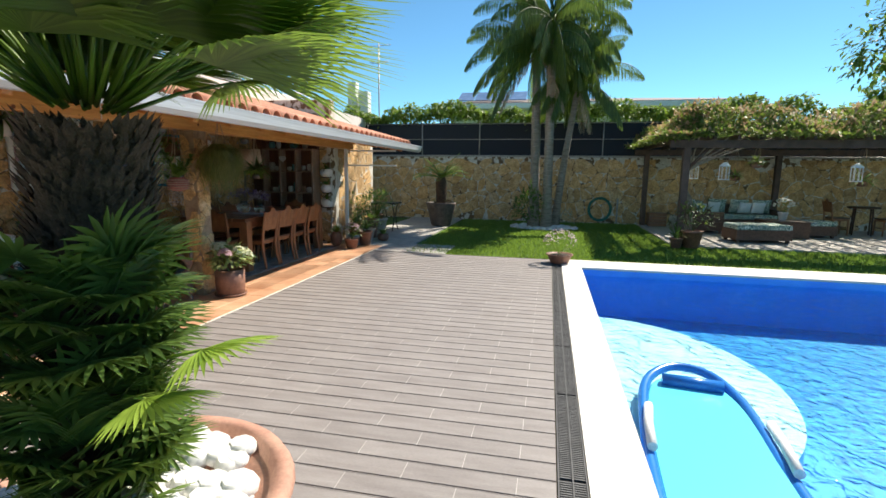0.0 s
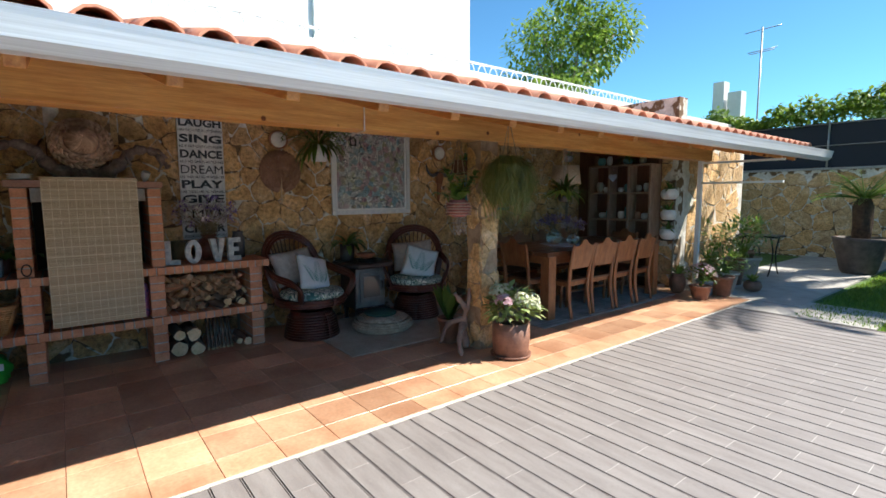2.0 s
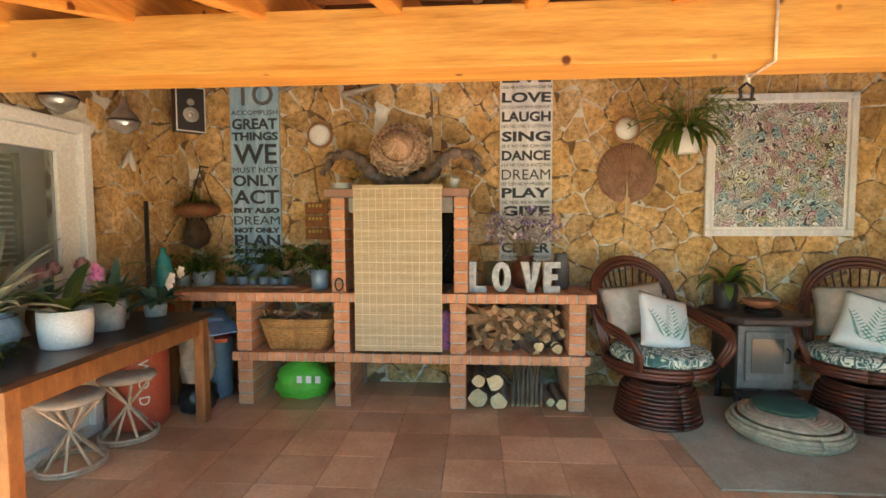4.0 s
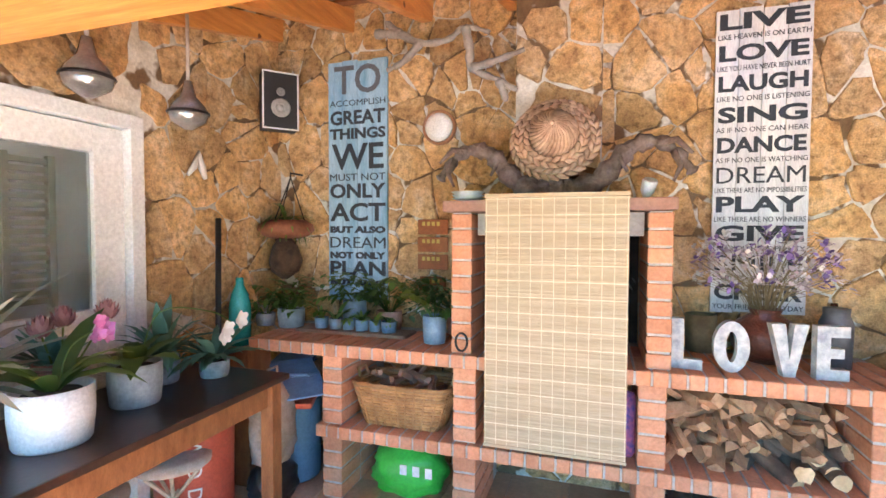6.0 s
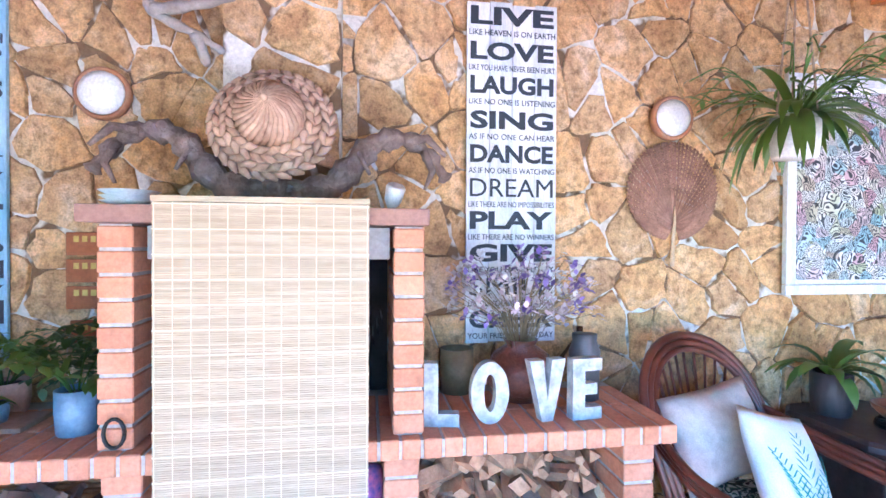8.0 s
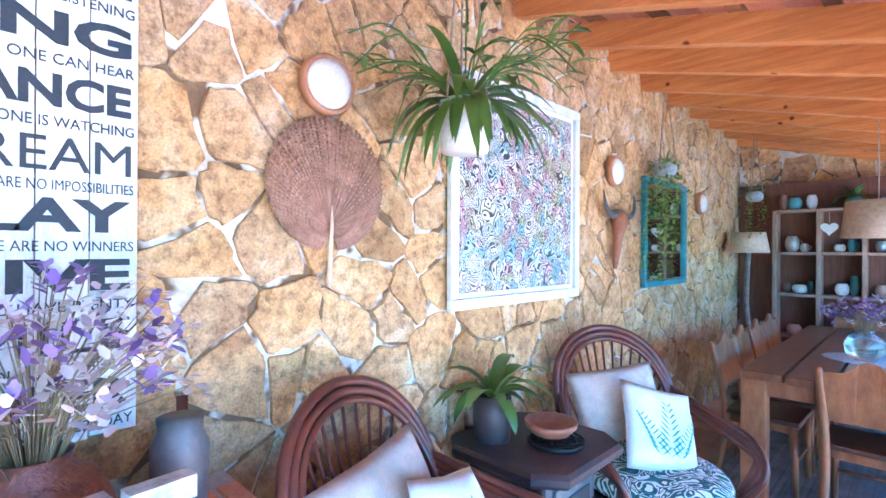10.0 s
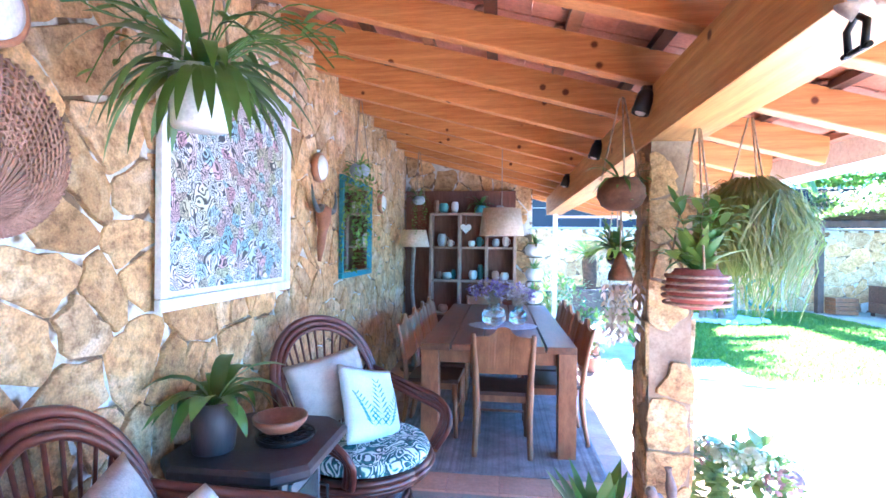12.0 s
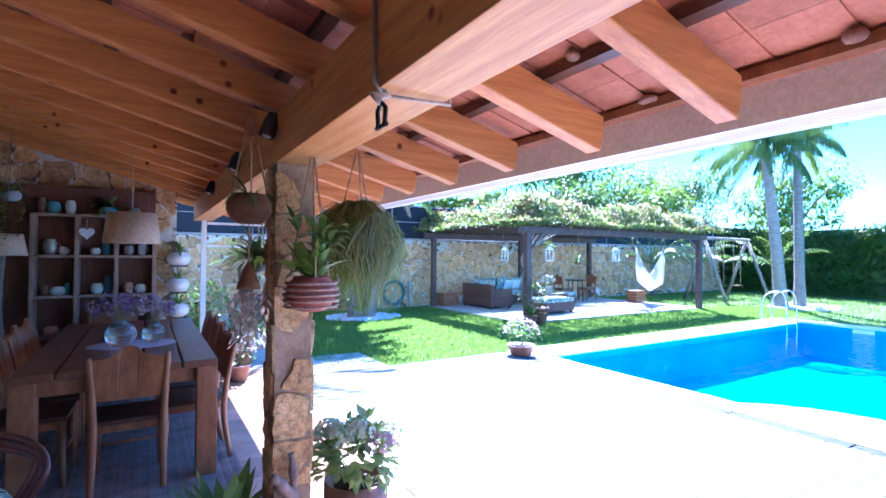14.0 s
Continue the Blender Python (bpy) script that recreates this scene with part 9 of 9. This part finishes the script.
stone_face(wall_north, 1.75, 2.9, 0.26, 15, lambda u, v, o: (-4.63 - u, NY - o, v), keep=lambda u, v: v < under(-4.63 - u) - 0.02, thick=0.012, gap=0.012)
stone_face(wall_outer, 2.1, 2.25, 0.27, 16, lambda u, v, o: (-4.62 + o, 10.05 + u, v), thick=0.012, gap=0.012)
stone_face(garden_wall, 36.0, 2.0, 0.33, 17, lambda u, v, o: (-6.2 + u, 16.2 - o, v), thick=0.014, gap=0.012)
stone_face(breast, 0.46, 1.0, 0.23, 18, lambda u, v, o: (WX + 0.13 + o, 1.955 + u, 1.75 + v), thick=0.02, gap=0.012, near=lambda u, v: True)
for k, (w, pl_) in enumerate(((0.195, lambda u, v, o: (-4.41 + u, 5.13 - o, v)), (0.225, lambda u, v, o: (-4.225 + o, 5.128 + u, v)), (0.225, lambda u, v, o: (-4.40 - o, 5.352 - u, v)), (0.195, lambda u, v, o: (-4.215 - u, 5.35 + o, v)))):
    stone_face(post, w, 1.99, 0.17, 20 + k, pl_, thick=0.014, gap=0.008, near=lambda u, v: True, squash=1.0)
for k in range(20):
    structure("coping_stone", box((-6.39 + k * 1.8, 16.13, 2.052), (-4.6 + k * 1.8, 16.5, 2.09), 0.008), CONCRETE)

# veranda floor tiles
TILE = 0.335
mesh_tile = {}
rng = random.Random(181)
count = 0
rest = bmesh.new()
ny = int((NY - SY) / TILE)
for i in range(9):
    for j in range(ny + 1):
        x0, y0 = WX + 0.01 + i * TILE, SY + 0.01 + j * TILE
        x1, y1 = min(x0 + TILE - 0.003, -3.472), min(y0 + TILE - 0.003, NY - 0.01)
        if x1 - x0 < 0.03 or y1 - y0 < 0.03:
            continue
        if count < 240:
            size = (round(x1 - x0, 3), round(y1 - y0, 3))
            if size not in mesh_tile:
                bm = box((0, 0, 0), (size[0], size[1], 0.009))
                bmesh.ops.bevel(bm, geom=bm.edges[:], offset=0.002, segments=1, affect="EDGES")
                me = bpy.data.meshes.new("floor_tile")
                bm.to_mesh(me)
                bm.free()
                me.materials.append(TERRA)
                mesh_tile[size] = me
            ob = new("floor_tile", mesh_tile[size])
            ob.location = (x0, y0, -0.009 + rng.uniform(-0.0006, 0.0006))
            ob.parent = veranda_floor
            count += 1
        else:
            add_box(rest, (x0, y0, -0.009), (x1, y1, 0.0))
if rest.verts:
    part("floor_tiles", rest, surf("terracotta tile joined", (0.40, 0.19, 0.105), (0.66, 0.40, 0.25), 2.2, 0.32, 0.15, vary=0.30, grain=40, island=True), veranda_floor, kind="stuff")
else:
    rest.free()
edge = structure("edge_strip", box((-3.470, SY, -0.03), (-3.442, NY + 0.3, 0.001), 0.002), MORTAR, "pale mortar strip between tiles and deck")

# deck planks
PW, PL = 0.156, 0.59
JOINTPALE = surf("pale joint grout", (0.40, 0.37, 0.34), (0.58, 0.55, 0.52), 14.0, 0.9, 0.2, vary=0)
rest, fill, ridge = bmesh.new(), bmesh.new(), bmesh.new()
count = 0
me_cache = {}
for r in range(96):
    y0 = -6.06 + r * PW
    x = -3.44 - PL + (0.31 if r % 2 else 0.015)
    add_box(ridge, (-3.44, y0 - 0.0115, -0.011), (0.012, y0 - 0.0065, -0.0035))
    while x < 0.01:
        a, b = max(x, -3.44), min(x + PL - 0.004, 0.012)
        if b - a > 0.03:
            if 1.3 < y0 < 8.0 and count < 300:
                key = round(b - a, 3)
                if key not in me_cache:
                    bm = box((0, 0, 0), (key, PW - 0.018, 0.010))
                    me = bpy.data.meshes.new("plank")
                    bm.to_mesh(me)
                    bm.free()
                    me.materials.append(DECK)
                    me_cache[key] = me
                ob = new("plank", me_cache[key])
                ob.location = (a, y0, -0.011)
                ob.parent = deck
                count += 1
            else:
                add_box(rest, (a, y0, -0.011), (b, y0 + PW - 0.018, -0.001))
            if b < 0.0:
                add_box(fill, (b, y0, -0.011), (b + 0.004, y0 + PW - 0.018, -0.002))
        x += PL
part("planks", rest, surf("deck joined", (0.21, 0.185, 0.175), (0.29, 0.265, 0.25), 2.5, 0.6, 0.25, vary=0.06, stretch=(1, 6, 1), grain=50, island=True), deck, kind="stuff")
part("ridges", ridge, DECK, deck, kind="stuff")
part("joint_filler", fill, JOINTPALE, deck, kind="stuff")

# drain bars
rest = bmesh.new()
for k in range(460):
    y = 0.4 + k * 0.0185
    if k % 54 == 53:
        continue
    for a, b in ((0.03, 0.09), (0.10, 0.16)):
        add_box(rest, (a, y, -0.012), (b, y + 0.010, -0.001))
for x in (0.02, 0.093, 0.162):
    add_box(rest, (x, 0.0, -0.012), (x + 0.008, 8.75, 0.0))
part("grating", rest, surf("drain plastic", (0.05, 0.05, 0.05), (0.10, 0.10, 0.10), 9, 0.6, 0.2, vary=0), drain, kind="stuff")

# grass
rng = random.Random(191)
gr = bmesh.new()


def lawn(n, x0, x1, y0, y1, h):
    for k in range(n):
        x, y = rng.uniform(x0, x1), rng.uniform(y0, y1)
        if GX0 - 0.15 < x < GX1 + 0.25 and y > GY0 - 0.05:
            continue
        a = rng.uniform(0, 6.28)
        dx, dy = math.cos(a) * 0.012, math.sin(a) * 0.012
        hh = h * rng.uniform(0.5, 1.2)
        lx, ly = rng.uniform(-0.03, 0.03), rng.uniform(-0.03, 0.03)
        v = [gr.verts.new(p) for p in ((x - dx, y - dy, -0.031), (x + dx, y + dy, -0.031), (x + lx, y + ly, -0.03 + hh))]
        gr.faces.new(v)


lawn(60000, -2.8, 4.0, 9.05, 16.1, 0.055)
lawn(22000, 4.0, 12.0, 9.05, 11.5, 0.055)
lawn(22000, 9.4, 18.5, 3.0, 16.0, 0.07)
ob = part("grass", gr, leafmat("grass blades", (0.07, 0.15, 0.02), (0.20, 0.32, 0.06), 0.6, 0.4), None, "short green lawn grass around the terrace", kind="stuff")
ob["category"] = "grass"
